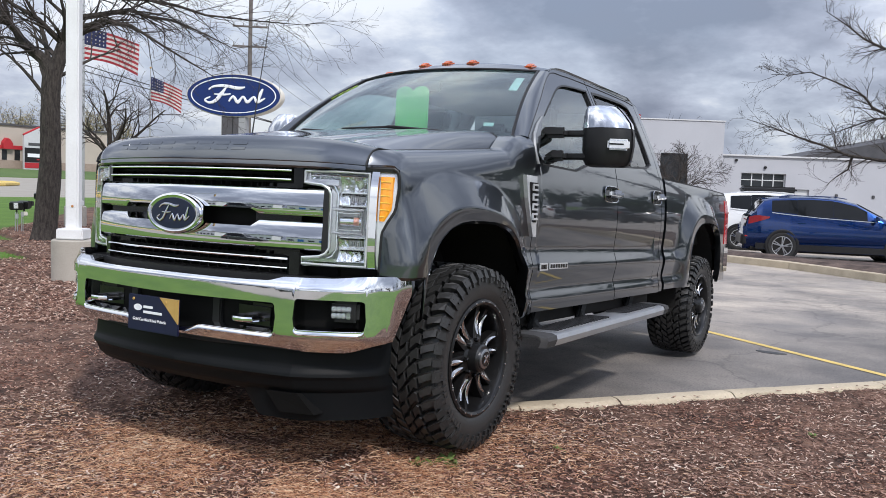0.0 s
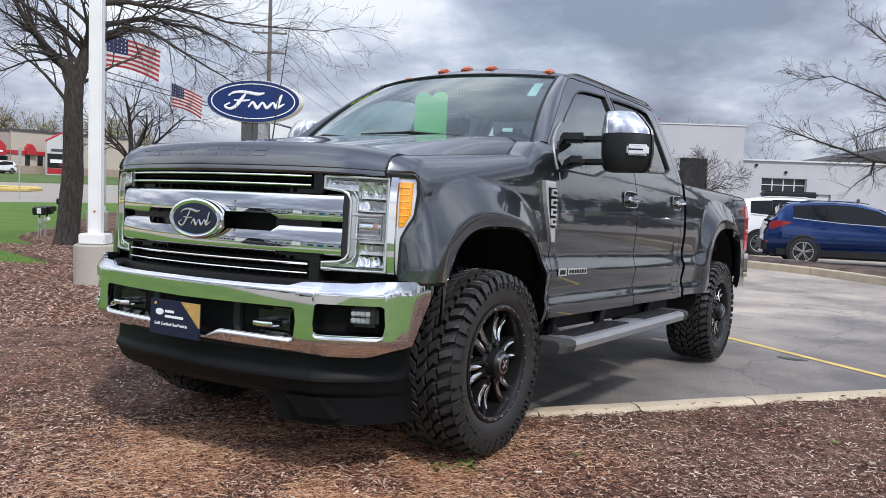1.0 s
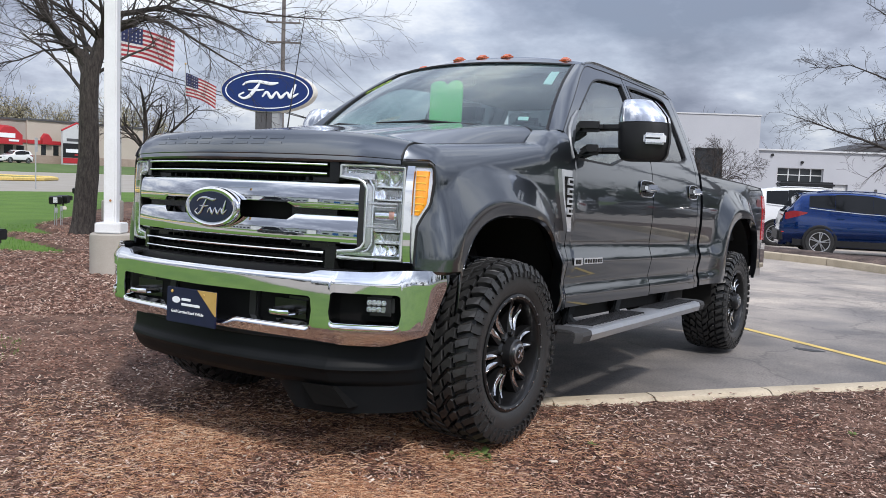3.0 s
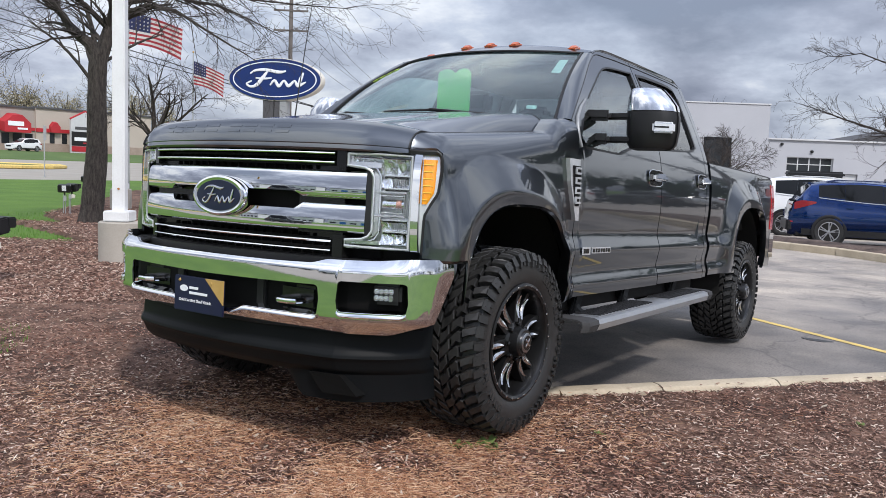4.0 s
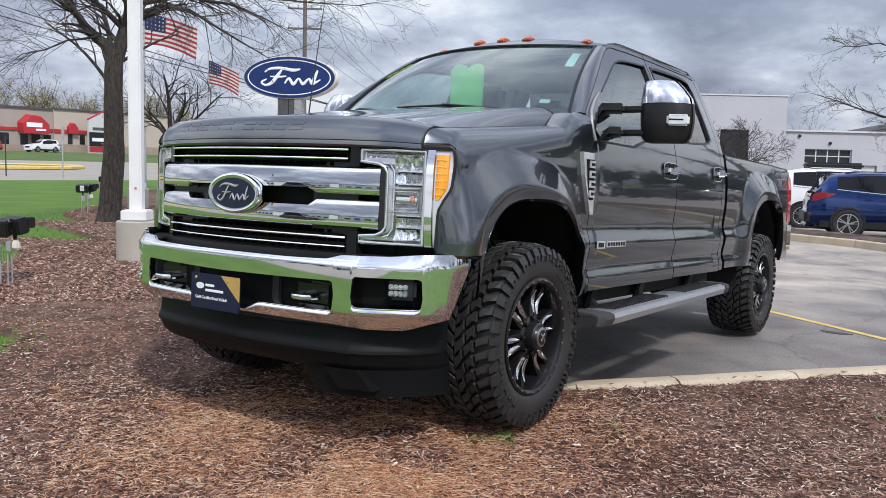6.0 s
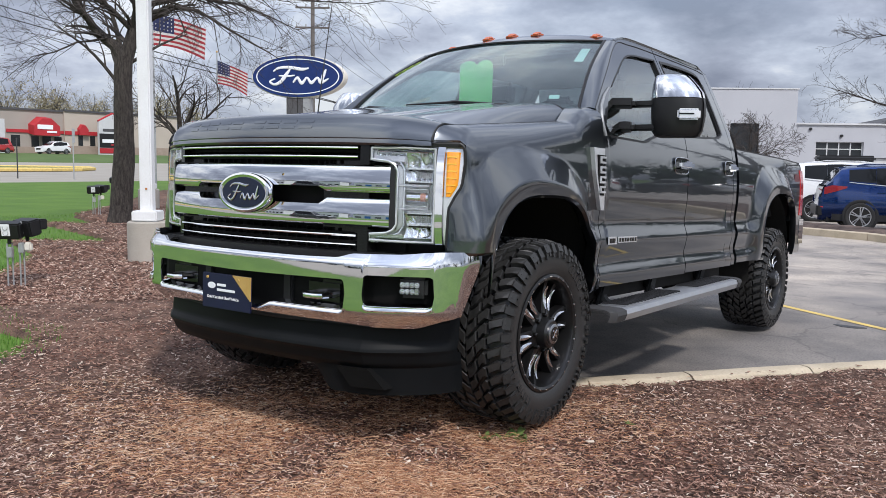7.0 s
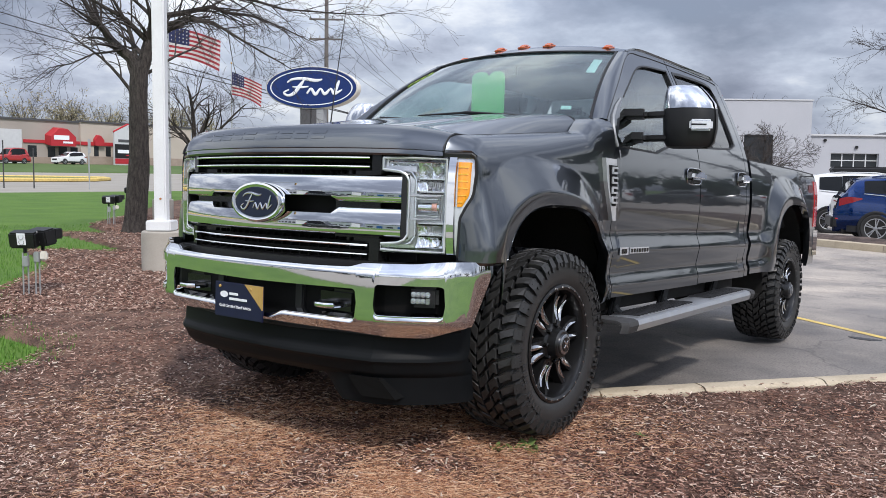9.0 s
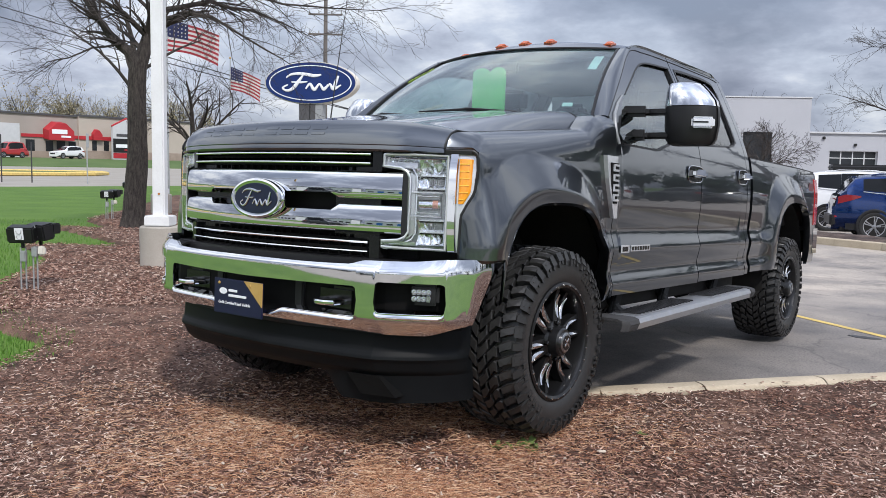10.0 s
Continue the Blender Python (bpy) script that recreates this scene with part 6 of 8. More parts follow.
    for i in range(11):
        if i == 6:
            continue
        a0 = i * 0.085 + 0.5
        for off in (0.0, math.pi):
            base = len(verts)
            for rr in (0.318, 0.350):
                for u in (0, 0.055):
                    for x in (h - 0.004, h + 0.007 if rr > 0.33 else h + 0.003):
                        verts.append((out * x, rr * math.sin(a0 + off + u), rr * math.cos(a0 + off + u)))
            b = base
            faces += [(b + 1, b + 5, b + 7, b + 3), (b, b + 4, b + 5, b + 1), (b + 2, b + 3, b + 7, b + 6), (b, b + 1, b + 3, b + 2), (b + 4, b + 6, b + 7, b + 5)]
    me = bpy.data.meshes.new("side_lug")
    me.from_pydata(verts, [], faces)
    tagged(mesh_part("side_lug", me, M_RUBBER, tyre, smooth=False), kind="stuff")
    # alloy
    o = out
    rim = part("rim", lathed([(0.262, o * (h - 0.028)), (0.274, o * (h - 0.020)), (0.274, o * (h - 0.010)), (0.262, o * (h - 0.006)), (0.250, o * (h - 0.012)), (0.243, o * (h - 0.030)), (0.238, o * 0.02),
                              (0.240, -o * 0.10), (0.266, -o * (h - 0.03))], 64, "x", caps=False), M_RIMBLACK, parent, "gloss black alloy rim")
    part("barrel_back", lathed([(0.236, -o * 0.045), (0.10, -o * 0.04), (0.0, -o * 0.04)], 40, "x", caps=False), M_UNDER, rim)
    face0 = h - 0.050
    hubm = lathed([(0.098, o * 0.0), (0.098, o * (face0 - 0.03)), (0.090, o * (face0 + 0.004)), (0.074, o * (face0 + 0.014)), (0.066, o * (face0 + 0.052)), (0.058, o * (face0 + 0.060)), (0.0, o * (face0 + 0.062))], 40, "x", caps=False)
    part("hub", hubm, M_RIMBLACK, rim)
    cap = part("hub_cap", lathed([(0.046, o * (face0 + 0.060)), (0.046, o * (face0 + 0.068)), (0.040, o * (face0 + 0.071)), (0.0, o * (face0 + 0.072))], 32, "x", caps=False), M_SATIN, rim)
    part("cap_disc", lathed([(0.034, o * (face0 + 0.0705)), (0.034, o * (face0 + 0.074)), (0.0, o * (face0 + 0.0745))], 24, "x", caps=False), M_GLOSSBLACK, cap)
    for k in range(2):
        bar = boxed((o * (face0 + 0.075), 0, 0), (0.003, 0.010, 0.05), 0.001, Matrix.Rotation(radians(45 + 90 * k), 4, "X"))
        part("cap_mark", bar, M_MILLED, cap)
    for i in range(8):
        a = 2 * math.pi * i / 8
        part("lug_nut", lathed([(0.011, o * (face0 - 0.01)), (0.011, o * (face0 + 0.024)), (0.006, o * (face0 + 0.028)), (0.0, o * (face0 + 0.028))], 6, "x", (0, 0.083 * math.cos(a), 0.083 * math.sin(a)), caps=False), M_GLOSSBLACK, rim)

    def spoke(a, wide, lift, r0, r1, w0, w1, shift):
        rows = []
        for f in span(0, 1, 7):
            rr = r0 + (r1 - r0) * f
            ww = (w0 + (w1 - w0) * f) * (1.0 if wide else 0.25 + 0.95 * math.sin(math.pi * f) ** 0.6)
            x = face0 + 0.010 - 0.020 * math.sin(math.pi * f * 0.75) + 0.012 * f + lift
            row = []
            for u, dx in ((-ww, -0.045 if wide else -0.006), (-ww * 0.9, -0.004), (0, 0.0), (ww * 0.9, -0.004), (ww, -0.045 if wide else -0.006)):
                uu = u + shift(f)
                row.append(Vector((o * (x + dx), rr * math.cos(a) - uu * math.sin(a), rr * math.sin(a) + uu * math.cos(a))))
            rows.append(row)
        return slab(rows, (-o * 0.006, 0, 0))

    for i in range(6):
        a = 2 * math.pi * i / 6 + radians(12)
        for s in (-1, 1):
            arm = part("spoke", spoke(a, True, 0.0, 0.075, 0.250, 0.020, 0.014, lambda f: s * (0.018 + 0.026 * f)), M_RIMBLACK, rim)
            part("milled_edge", spoke(a, False, 0.0035, 0.108, 0.212, 0.0125, 0.0105, lambda f: s * (0.015 + 0.020 * f)), M_MILLED, arm)
    for i in range(28):
        a = 2 * math.pi * i / 28
        part("rim_bolt", lathed([(0.0048, 0.0), (0.0044, o * 0.006), (0.0, o * 0.007)], 8, "x", (o * (h - 0.010), 0.2625 * math.cos(a), 0.2625 * math.sin(a)), caps=False), M_MILLED, rim)


for name, x, y, out, spin in (("wheel", 0.857, 0.0, 1, 0), ("wheel", -0.857, 0.0, -1, 20), ("wheel", 0.822, 4.06, 1, 37), ("wheel", -0.822, 4.06, -1, 50)):
    wh = new(name)
    wh.parent = truck
    wh.matrix_basis = pose(x, y, 0.451, spin)
    wh["label"] = "black alloy wheel with a knobbly off-road tyre"
    wheel_parts(wh, out)

# ---- mirrors, steps, handles, badges ----
for sgn in (1, -1):
    head = bmesh.new()
    rows = []
    for z, x0, x1, d in ((1.422, 1.110, 1.290, 0.045), (1.430, 1.085, 1.318, 0.065), (1.455, 1.068, 1.336, 0.075), (1.53, 1.062, 1.346, 0.085), (1.60, 1.060, 1.344, 0.088), (1.628, 1.061, 1.338, 0.088)):
        ring = []
        for k in range(28):
            a = 2 * math.pi * k / 28
            c, s = math.cos(a), math.sin(a)
            u = math.copysign(abs(c) ** 0.45, c)
            v = math.copysign(abs(s) ** 0.6, s)
            ring.append(Vector((sgn * ((x0 + x1) / 2 + u * (x1 - x0) / 2), 1.0 + v * d + 0.05 * ((u + 0.2) ** 2) * (1 if v < 0 else 0.2), z)))
        rows.append(ring)
    vs = sheet(head, rows, close=True)
    head.faces.new(vs[0])
    head.faces.new(vs[-1])
    mirror = part("mirror", head, M_BLACK, truck, "black towing mirror with chrome cap")
    cap = bmesh.new()
    rows = []
    for z, x0, x1, d in ((1.631, 1.060, 1.338, 0.090), (1.66, 1.062, 1.330, 0.090), (1.70, 1.067, 1.300, 0.088), (1.735, 1.073, 1.268, 0.080), (1.752, 1.080, 1.250, 0.068), (1.757, 1.095, 1.235, 0.045)):
        ring = []
        for k in range(28):
            a = 2 * math.pi * k / 28
            c, s = math.cos(a), math.sin(a)
            u = math.copysign(abs(c) ** 0.45, c)
            v = math.copysign(abs(s) ** 0.6, s)
            ring.append(Vector((sgn * ((x0 + x1) / 2 + u * (x1 - x0) / 2), 1.0 + v * d + 0.05 * ((u + 0.2) ** 2) * (1 if v < 0 else 0.2), z)))
        rows.append(ring)
    vs = sheet(cap, rows, close=True)
    cap.faces.new(vs[0])
    cap.faces.new(vs[-1])
    part("mirror_cap", cap, M_CHROME, mirror, "chrome mirror cap")
    ind = part("indicator", boxed((sgn * 1.290, 0.946, 1.540), (0.118, 0.03, 0.060), 0.012, Matrix.Rotation(radians(sgn * 24), 4, "Z"), 3), M_REFLECT, mirror, "clear indicator lens")
    for dz, th in ((0.019, 0.012), (-0.018, 0.012)):
        part("indicator_strip", boxed((sgn * 1.289, 0.9335, 1.540 + dz), (0.094, 0.006, th), 0.003, Matrix.Rotation(radians(sgn * 24), 4, "Z")), M_CHROMESOFT, ind)
    part("indicator_strip", boxed((sgn * 1.286, 0.9290, 1.541), (0.080, 0.006, 0.014), 0.003, Matrix.Rotation(radians(sgn * 24), 4, "Z")), M_GLOSSBLACK, ind)
    for z in (1.603, 1.475):
        part("mirror_arm", boxed((sgn * 1.01, 0.97, z), (0.20, 0.055, 0.034), 0.010), M_BLACK, mirror)
        part("arm_sleeve", boxed((sgn * 0.925, 0.905, z), (0.150, 0.070, 0.058), 0.018, Matrix.Rotation(radians(sgn * 14), 4, "Z")), M_BLACK, mirror)
    # running board
    board_top = lambda y: 0.520 + 0.018 * (y - 0.5)
    rows = [[Vector((sgn * x, y, board_top(y) + dz)) for x, dz in ((0.96, -0.012), (0.97, 0.0), (1.115, 0.0), (1.138, -0.006), (1.148, -0.028), (1.140, -0.050))] for y in span(0.56, 2.50, 12)]
    step = part("running_board", slab(rows, (-sgn * 0.004, 0, -0.012)), M_STEP, truck, "silver running board with black ribbed treads")
    for y0, y1 in ((0.46, 0.60), (2.48, 2.58)):
        rows = [[Vector((sgn * (x - (0.03 * (1 if abs(y - (y0 if y0 < 1 else y1)) < 0.01 else 0) if x > 1.1 else 0)), y, board_top(y) + dz)) for x, dz in ((0.95, -0.045), (0.955, 0.003), (1.12, 0.003), (1.146, -0.006), (1.152, -0.026), (1.143, -0.048))] for y in span(y0, y1, 6)]
        part("end_cap", slab(rows, (-sgn * 0.004, 0, -0.012)), M_INTERIOR, step)
    for y0, y1 in ((0.66, 1.46), (1.74, 2.42)):
        part("tread_pad", boxed((sgn * 1.046, (y0 + y1) / 2, board_top((y0 + y1) / 2) + 0.002), (0.148, y1 - y0, 0.006), 0.002, Matrix.Rotation(0.018, 4, "X")), M_STEP, step)
        n = int((y1 - y0) / 0.045)
        for i in range(n):
            y = y0 + (i + 0.5) * (y1 - y0) / n
            part("tread_rib", boxed((sgn * 1.046, y, board_top(y) + 0.008), (0.138, 0.027, 0.008), 0.002, Matrix.Rotation(radians(sgn * 18), 4, "Z")), M_BLACK, step)
    for y in (0.72, 1.38, 2.25):
        part("step_bracket", tubed([(sgn * 1.02, y, 0.50), (sgn * 0.97, y, 0.53), (sgn * 0.90, y, 0.62), (sgn * 0.80, y, 0.66)], 0.028, 8), M_VALANCE, step)
        part("bracket_plate", boxed((sgn * 0.955, y, 0.575), (0.03, 0.09, 0.14), 0.01, Matrix.Rotation(radians(sgn * 12), 4, "Y")), M_VALANCE, step)
    # handles
    for ym, z, size, reach, dy in ((1.718, 1.304, 0.1225, 0.222, 0.024), (2.668, 1.329, 0.098, 0.170, 0.024)):
        xs = body_x(1.7, 1.29) + 0.001
        handle = part("door_handle", boxed((sgn * (xs + 0.026), ym + dy, z + 0.003), (0.030, reach, 0.052), 0.0145, None, 4), M_CHROME, truck, "chrome door handle")
        cup = [(ym + size * math.copysign(abs(math.cos(a)) ** 0.42, math.cos(a)), z - 0.002 + 0.050 * math.copysign(abs(math.sin(a)) ** 0.5, math.sin(a))) for a in span(0, 2 * math.pi, 33)]
        bm = bmesh.new()
        prism(bm, cup[:-1], lambda p: (sgn * (xs + 0.003), p[0], p[1]), lambda p: (sgn * (xs - 0.010), p[0], p[1]))
        part("handle_recess", bm, M_GLOSSBLACK, handle, "dark recess behind the handle")
        part("handle_cup", tubed([(sgn * (xs + 0.004), y, zz) for y, zz in cup], 0.0034, 6), M_HANDLE, handle, "bright rim of the recess")
        for yy in (ym + dy - reach / 2 + 0.024, ym + dy + reach / 2 - 0.03):
            part("handle_post", boxed((sgn * (xs + 0.010), yy, z + 0.003), (0.030, 0.034, 0.036), 0.008), M_CHROME, handle)
    # vertical fender badge, writing as bars
    bm = bmesh.new()
    outline = [(0.44, 1.335), (0.565, 1.335), (0.572, 1.10), (0.588, 1.02), (0.550, 1.02), (0.510, 1.09), (0.480, 1.16), (0.458, 1.22)]
    prism(bm, outline, lambda p: (sgn * (fender_x(p[0], p[1]) + 0.022), p[0], p[1]), lambda p: (sgn * (fender_x(p[0], p[1]) - 0.012), p[0], p[1]))
    vent = part("fender_badge", bm, M_LAMPRIM, truck, "chrome fender badge with dark insert", smooth=False)
    bx = fender_x(0.52, 1.20) + 0.022
    bm = bmesh.new()
    prism(bm, [(0.475, 1.300), (0.558, 1.300), (0.560, 1.095), (0.520, 1.095), (0.488, 1.19)], lambda p: (sgn * (bx + 0.004), p[0], p[1]), lambda p: (sgn * (bx - 0.006), p[0], p[1]))
    part("badge_insert", bm, M_VOID, vent, smooth=False)
    for i in range(4):
        z = 1.274 - i * 0.050
        for dz in (0.014, -0.012):
            part("badge_bar", boxed((sgn * (bx + 0.007), 0.524 + 0.003 * i, z + dz), (0.010, 0.060, 0.011), 0.002), M_LAMPRIM, vent)
        part("badge_bar", boxed((sgn * (bx + 0.007), 0.500 + 0.003 * i, z), (0.010, 0.012, 0.026), 0.002), M_LAMPRIM, vent)
    # door badge bars
    x0 = body_x(0.85, 0.86)
    db = part("door_badge", boxed((sgn * (x0 + 0.004), 0.90, 0.862), (0.006, 0.25, 0.034), 0.002), M_LAMPRIM, truck, "small chrome door badge")
    part("door_badge_side", boxed((sgn * (x0 + 0.004), 0.705, 0.860), (0.006, 0.10, 0.042), 0.002), M_LAMPRIM, db)
    for y, w in ((0.680, 0.026), (0.715, 0.030)):
        part("badge_bar", boxed((sgn * (x0 + 0.0085), y, 0.860), (0.004, w, 0.024), 0.001), M_GLOSSBLACK, db)
    for i in range(7):
        part("badge_bar", boxed((sgn * (x0 + 0.0085), 0.795 + i * 0.034, 0.862), (0.004, 0.020, 0.020), 0.001), M_GLOSSBLACK, db)
    part("bed_badge", boxed((sgn * (body_x(4.80, 1.30) + 0.002), 4.80, 1.335), (0.003, 0.16, 0.07), 0.001), M_DECAL, truck, "faded red decal")

# wipers
for s0, s1, s2, piv in ((-0.86, -0.62, -0.38, -0.10), (-0.20, 0.20, 0.52, 0.86)):
    up = Vector((0, -0.012, 0.008))
    a, b, c = screen(s0, 0.045), screen(s1, 0.040), screen(s2, 0.012)
    wp = part("wiper", tubed([a + up, a.lerp(b, 0.5) + up * 1.3, b + up * 1.6, b.lerp(c, 0.5) + up * 1.3, c + up], [0.004, 0.006, 0.008, 0.006, 0.004], 6), M_BLACK, truck)
    part("wiper_arm", tubed([b + up * 2.2, screen((s1 + piv) / 2, 0.010) + up * 1.6, screen(piv, -0.02) + up], [0.006, 0.007, 0.009], 6), M_BLACK, wp)
part("antenna", tubed([(-0.80, 0.30, 1.46), (-0.80, 0.34, 1.75), (-0.80, 0.42, 2.28)], [0.005, 0.0035, 0.002], 6), M_BLACK, truck)

# cabin
part("dashboard", slab([[Vector((x, y, z)) for y, z in ((0.42, 1.50), (0.75, 1.535), (0.92, 1.50), (0.98, 1.40), (0.95, 1.10))] for x in span(-0.84, 0.84, 9)], (0, 0.02, -0.03)), M_INTERIOR, truck)
part("steering_wheel", lathed([(0.185 + 0.016 * math.cos(a), 0.016 * math.sin(a)) for a in span(0, 2 * math.pi, 10)], 32, "z", caps=False), M_BLACK, truck, at=pose(0.40, 1.12, 1.47, 62, 0, 0))
for sgn in (1, -1):
    for y, tag in ((1.55, "front_seat"), (2.45, "rear_seat")):
        seat = part(tag, boxed((sgn * 0.42, y - 0.2, 1.02), (0.56, 0.55, 0.20), 0.06, seg=3), M_INTERIOR, truck)
        part("seat_back", boxed((sgn * 0.42, y + 0.10, 1.38), (0.54, 0.16, 0.66), 0.06, Matrix.Rotation(radians(-12), 4, "X"), 3), M_INTERIOR, seat)
        part("headrest", boxed((sgn * 0.42, y + 0.20, 1.80), (0.28, 0.10, 0.18), 0.04, Matrix.Rotation(radians(-8), 4, "X"), 3), M_INTERIOR, seat)
part("headliner", boxed((0, 2.0, 1.975), (1.28, 1.45, 0.02), 0.005), M_INTERIOR, truck)
part("rear_view_mirror", boxed((0.0, 0.98, 1.90), (0.24, 0.03, 0.07), 0.012), M_BLACK, truck)
# cards and stickers behind the windscreen
def on_screen(s, t, back=0.02):
    return screen(s, t) + Vector((0, back * 0.8, -back * 0.6))


rows = []
for u in span(0, 1, 25):
    top = 1.865 + 0.028 * abs(math.sin(2 * math.pi * u)) ** 0.6
    rows.append([Vector((-0.150 + 0.238 * u, 0.885 + 0.01 * math.sin(3 * u), z)) for z in span(1.555, top, 10)])
part("green_card", slab(rows, (0, 0.004, -0.003)), M_GREEN, truck, "bright green price card behind the windscreen")
for s0, s1, t0, t1, m_ in ((0.845, 0.905, 0.63, 0.87, M_STICKER), (0.79, 0.85, 0.125, 0.165, M_STICKER)):
    rows = [[on_screen(s, t, 0.012) for t in span(t0, t1, 4)] for s in span(s0, s1, 4)]
    part("sticker", slab(rows, (0, 0.002, -0.002)), m_, truck, "pale windscreen sticker")
for k in range(4):
    s0 = -0.985 + k * 0.035
    rows = [[screen(s, t) + Vector((0, -0.004, 0.003)) for t in span(0.60 + k * 0.06, 0.66 + k * 0.06, 3)] for s in span(s0, s0 + 0.030, 4)]
    part("paint_mark", slab(rows, (0, 0.001, -0.001)), M_MARK, truck, "yellow-green painted mark")


# ---- dealer sign, flags, flood lights, lines ----
M_SIGNEDGE = pbr("cream_sign_edge", (0.60, 0.57, 0.50), 0.5, 0.0, (0.68, 0.65, 0.58), 3, 30, 0.8)
M_SIGNBLUE = pbr("sign_blue", (0.006, 0.022, 0.11), 0.40, 0.0, (0.008, 0.028, 0.14), 1, 20, 0.8)
M_GREYMETAL = pbr("grey_metal", (0.30, 0.31, 0.32), 0.5, 0.3, (0.38, 0.39, 0.40), 3, 30, 0.8)
M_GALV = pbr("galvanised_steel", (0.38, 0.39, 0.40), 0.45, 0.7, (0.52, 0.53, 0.54), 12, 120, 0.9)
M_FLAGRED = pbr("flag_red", (0.26, 0.022, 0.035), 0.9, 0.0, (0.34, 0.04, 0.05), 6, 60, 0.8)
M_FLAGWHITE = pbr("flag_white", (0.46, 0.44, 0.44), 0.9, 0.0, (0.54, 0.52, 0.52), 6, 60, 0.8)
M_FLAGBLUE = pbr("flag_blue", (0.012, 0.016, 0.06), 0.8, 0.0, (0.018, 0.025, 0.085), 6, 60, 0.8)
M_POLEWOOD = pbr("weathered_pole_wood", (0.10, 0.09, 0.085), 0.9, 0.0, (0.17, 0.15, 0.14), 3, 40, 0.9, stretch=(1, 1, 0.1))
M_WIRE = pbr("dark_wire", (0.03, 0.03, 0.032), 0.6, 0.0, (0.045, 0.045, 0.05), 3, 40, 0.8)

sign = thing("dealer_sign", pose(-16.35, 15.28, 0.12, 0, 0, 27), "blue oval dealer sign with white border on a grey post", "sign")
A, Bq, D = 1.515, 0.660, 0.20
bm = bmesh.new()
rings = [[(p[0] * k, y, 3.82 + p[1] * k) for p in oval(A, Bq, 72)] for k, y in ((0.96, D), (1.0, D * 0.7), (1.0, -D * 0.8), (0.985, -D), (0.965, -D))]
vs = sheet(bm, rings, close=True)
bm.faces.new(vs[0])
bm.faces.new(vs[-1])
cab_box = part("sign_box", bm, M_SIGNEDGE, sign, "cream sided oval sign box")
bm = bmesh.new()
prism(bm, oval(A * 0.962, Bq * 0.955, 72), lambda p: (p[0], -D - 0.022, 3.82 + p[1]), lambda p: (p[0], -D + 0.01, 3.82 + p[1]))
part("sign_face", bm, M_SIGNBLUE, cab_box)
bm = bmesh.new()
rings = [[(p[0], y, 3.82 + p[1]) for p in oval(A * a, Bq * b, 72)] for a, b, y in ((0.885, 0.825, -D - 0.018), (0.885, 0.825, -D - 0.032), (0.862, 0.785, -D - 0.032), (0.862, 0.785, -D - 0.018))]
sheet(bm, rings, close=True)
part("sign_border", bm, M_LETTER, cab_box, "white oval border line")
script(cab_box, A * 0.92, Bq * 0.92, -D - 0.03, M_LETTER, 0.045)
for ob in [c for c in cab_box.children if c.name.startswith("script_stroke")]:
    ob.location = (0, 0, 3.82)
part("post", boxed((0, 0, 1.62), (0.78, 0.34, 3.24), 0.02), M_GREYMETAL, sign)
part("post_panel", boxed((-0.10, -0.175, 1.62), (0.52, 0.012, 3.2)), M_DARKROOF, sign, "dark grey front panel")
part("post_seam", boxed((-0.02, -0.184, 1.62), (0.02, 0.008, 3.2)), M_BLACK, sign)


def flag(pole_at, height, w, h, hoist, turn, label, droop=0.12):
    """A striped flag with a dark corner, waving out from a thin pole."""
    ob = thing("flagpole", pole_at, label, "flag", "flags")
    part("pole", tubed([(0, 0, -0.1), (0, 0, height * 0.6), (0, 0, height)], [0.055, 0.045, 0.03], 10), M_GALV, ob)
    bm = bmesh.new()
    bmesh.ops.create_uvsphere(bm, u_segments=12, v_segments=8, radius=0.06, matrix=pose(0, 0, height + 0.05))
    part("finial", bm, M_GOLD, ob)
    c, s = math.cos(radians(turn)), math.sin(radians(turn))

    def at(u, v):
        wave = 0.13 * w * math.sin(7.5 * u + 1.6 * v + 0.6) * u ** 0.7
        x, y = u * w * 0.97, wave
        z = hoist - v * h - droop * w * u ** 1.4 - 0.03 * w * math.sin(4 * u + 2 * v)
        return Vector((0.05 + x * c - y * s, x * s + y * c, z))

    cloth = part("flag_corner", slab([[at(u, v) for v in span(0, 7 / 13, 8)] for u in span(0, 0.42, 12)], (0, 0.004, 0)), M_FLAGBLUE, ob, "dark blue flag corner")
    for i in range(13):
        u0 = 0.42 if i < 7 else 0.0
        rows = [[at(u, (i + f) / 13) for f in (0.0, 0.5, 1.0)] for u in span(u0, 1, 18)]
        part("stripe", slab(rows, (0, 0.004, 0)), M_FLAGWHITE if i % 2 else M_FLAGRED, ob)
    for i in range(4):
        for j in range(5):
            p = at(0.05 + 0.08 * j, 0.07 + 0.125 * i)
            part("star", boxed(p + Vector((0, -0.012, 0)), (0.05, 0.01, 0.05), 0.0), M_FLAGWHITE, cloth, smooth=False)
    return ob


flag(pose(-36.45, 28.2, 0.1), 7.3, 1.72, 1.28, 6.85, 42, "red and white striped flag on a thin metal pole", 0.42)
flag(pose(-23.75, 15.15, 0.1), 7.6, 1.86, 1.12, 6.48, 42, "large red and white striped flag on a thin pole", 0.30)


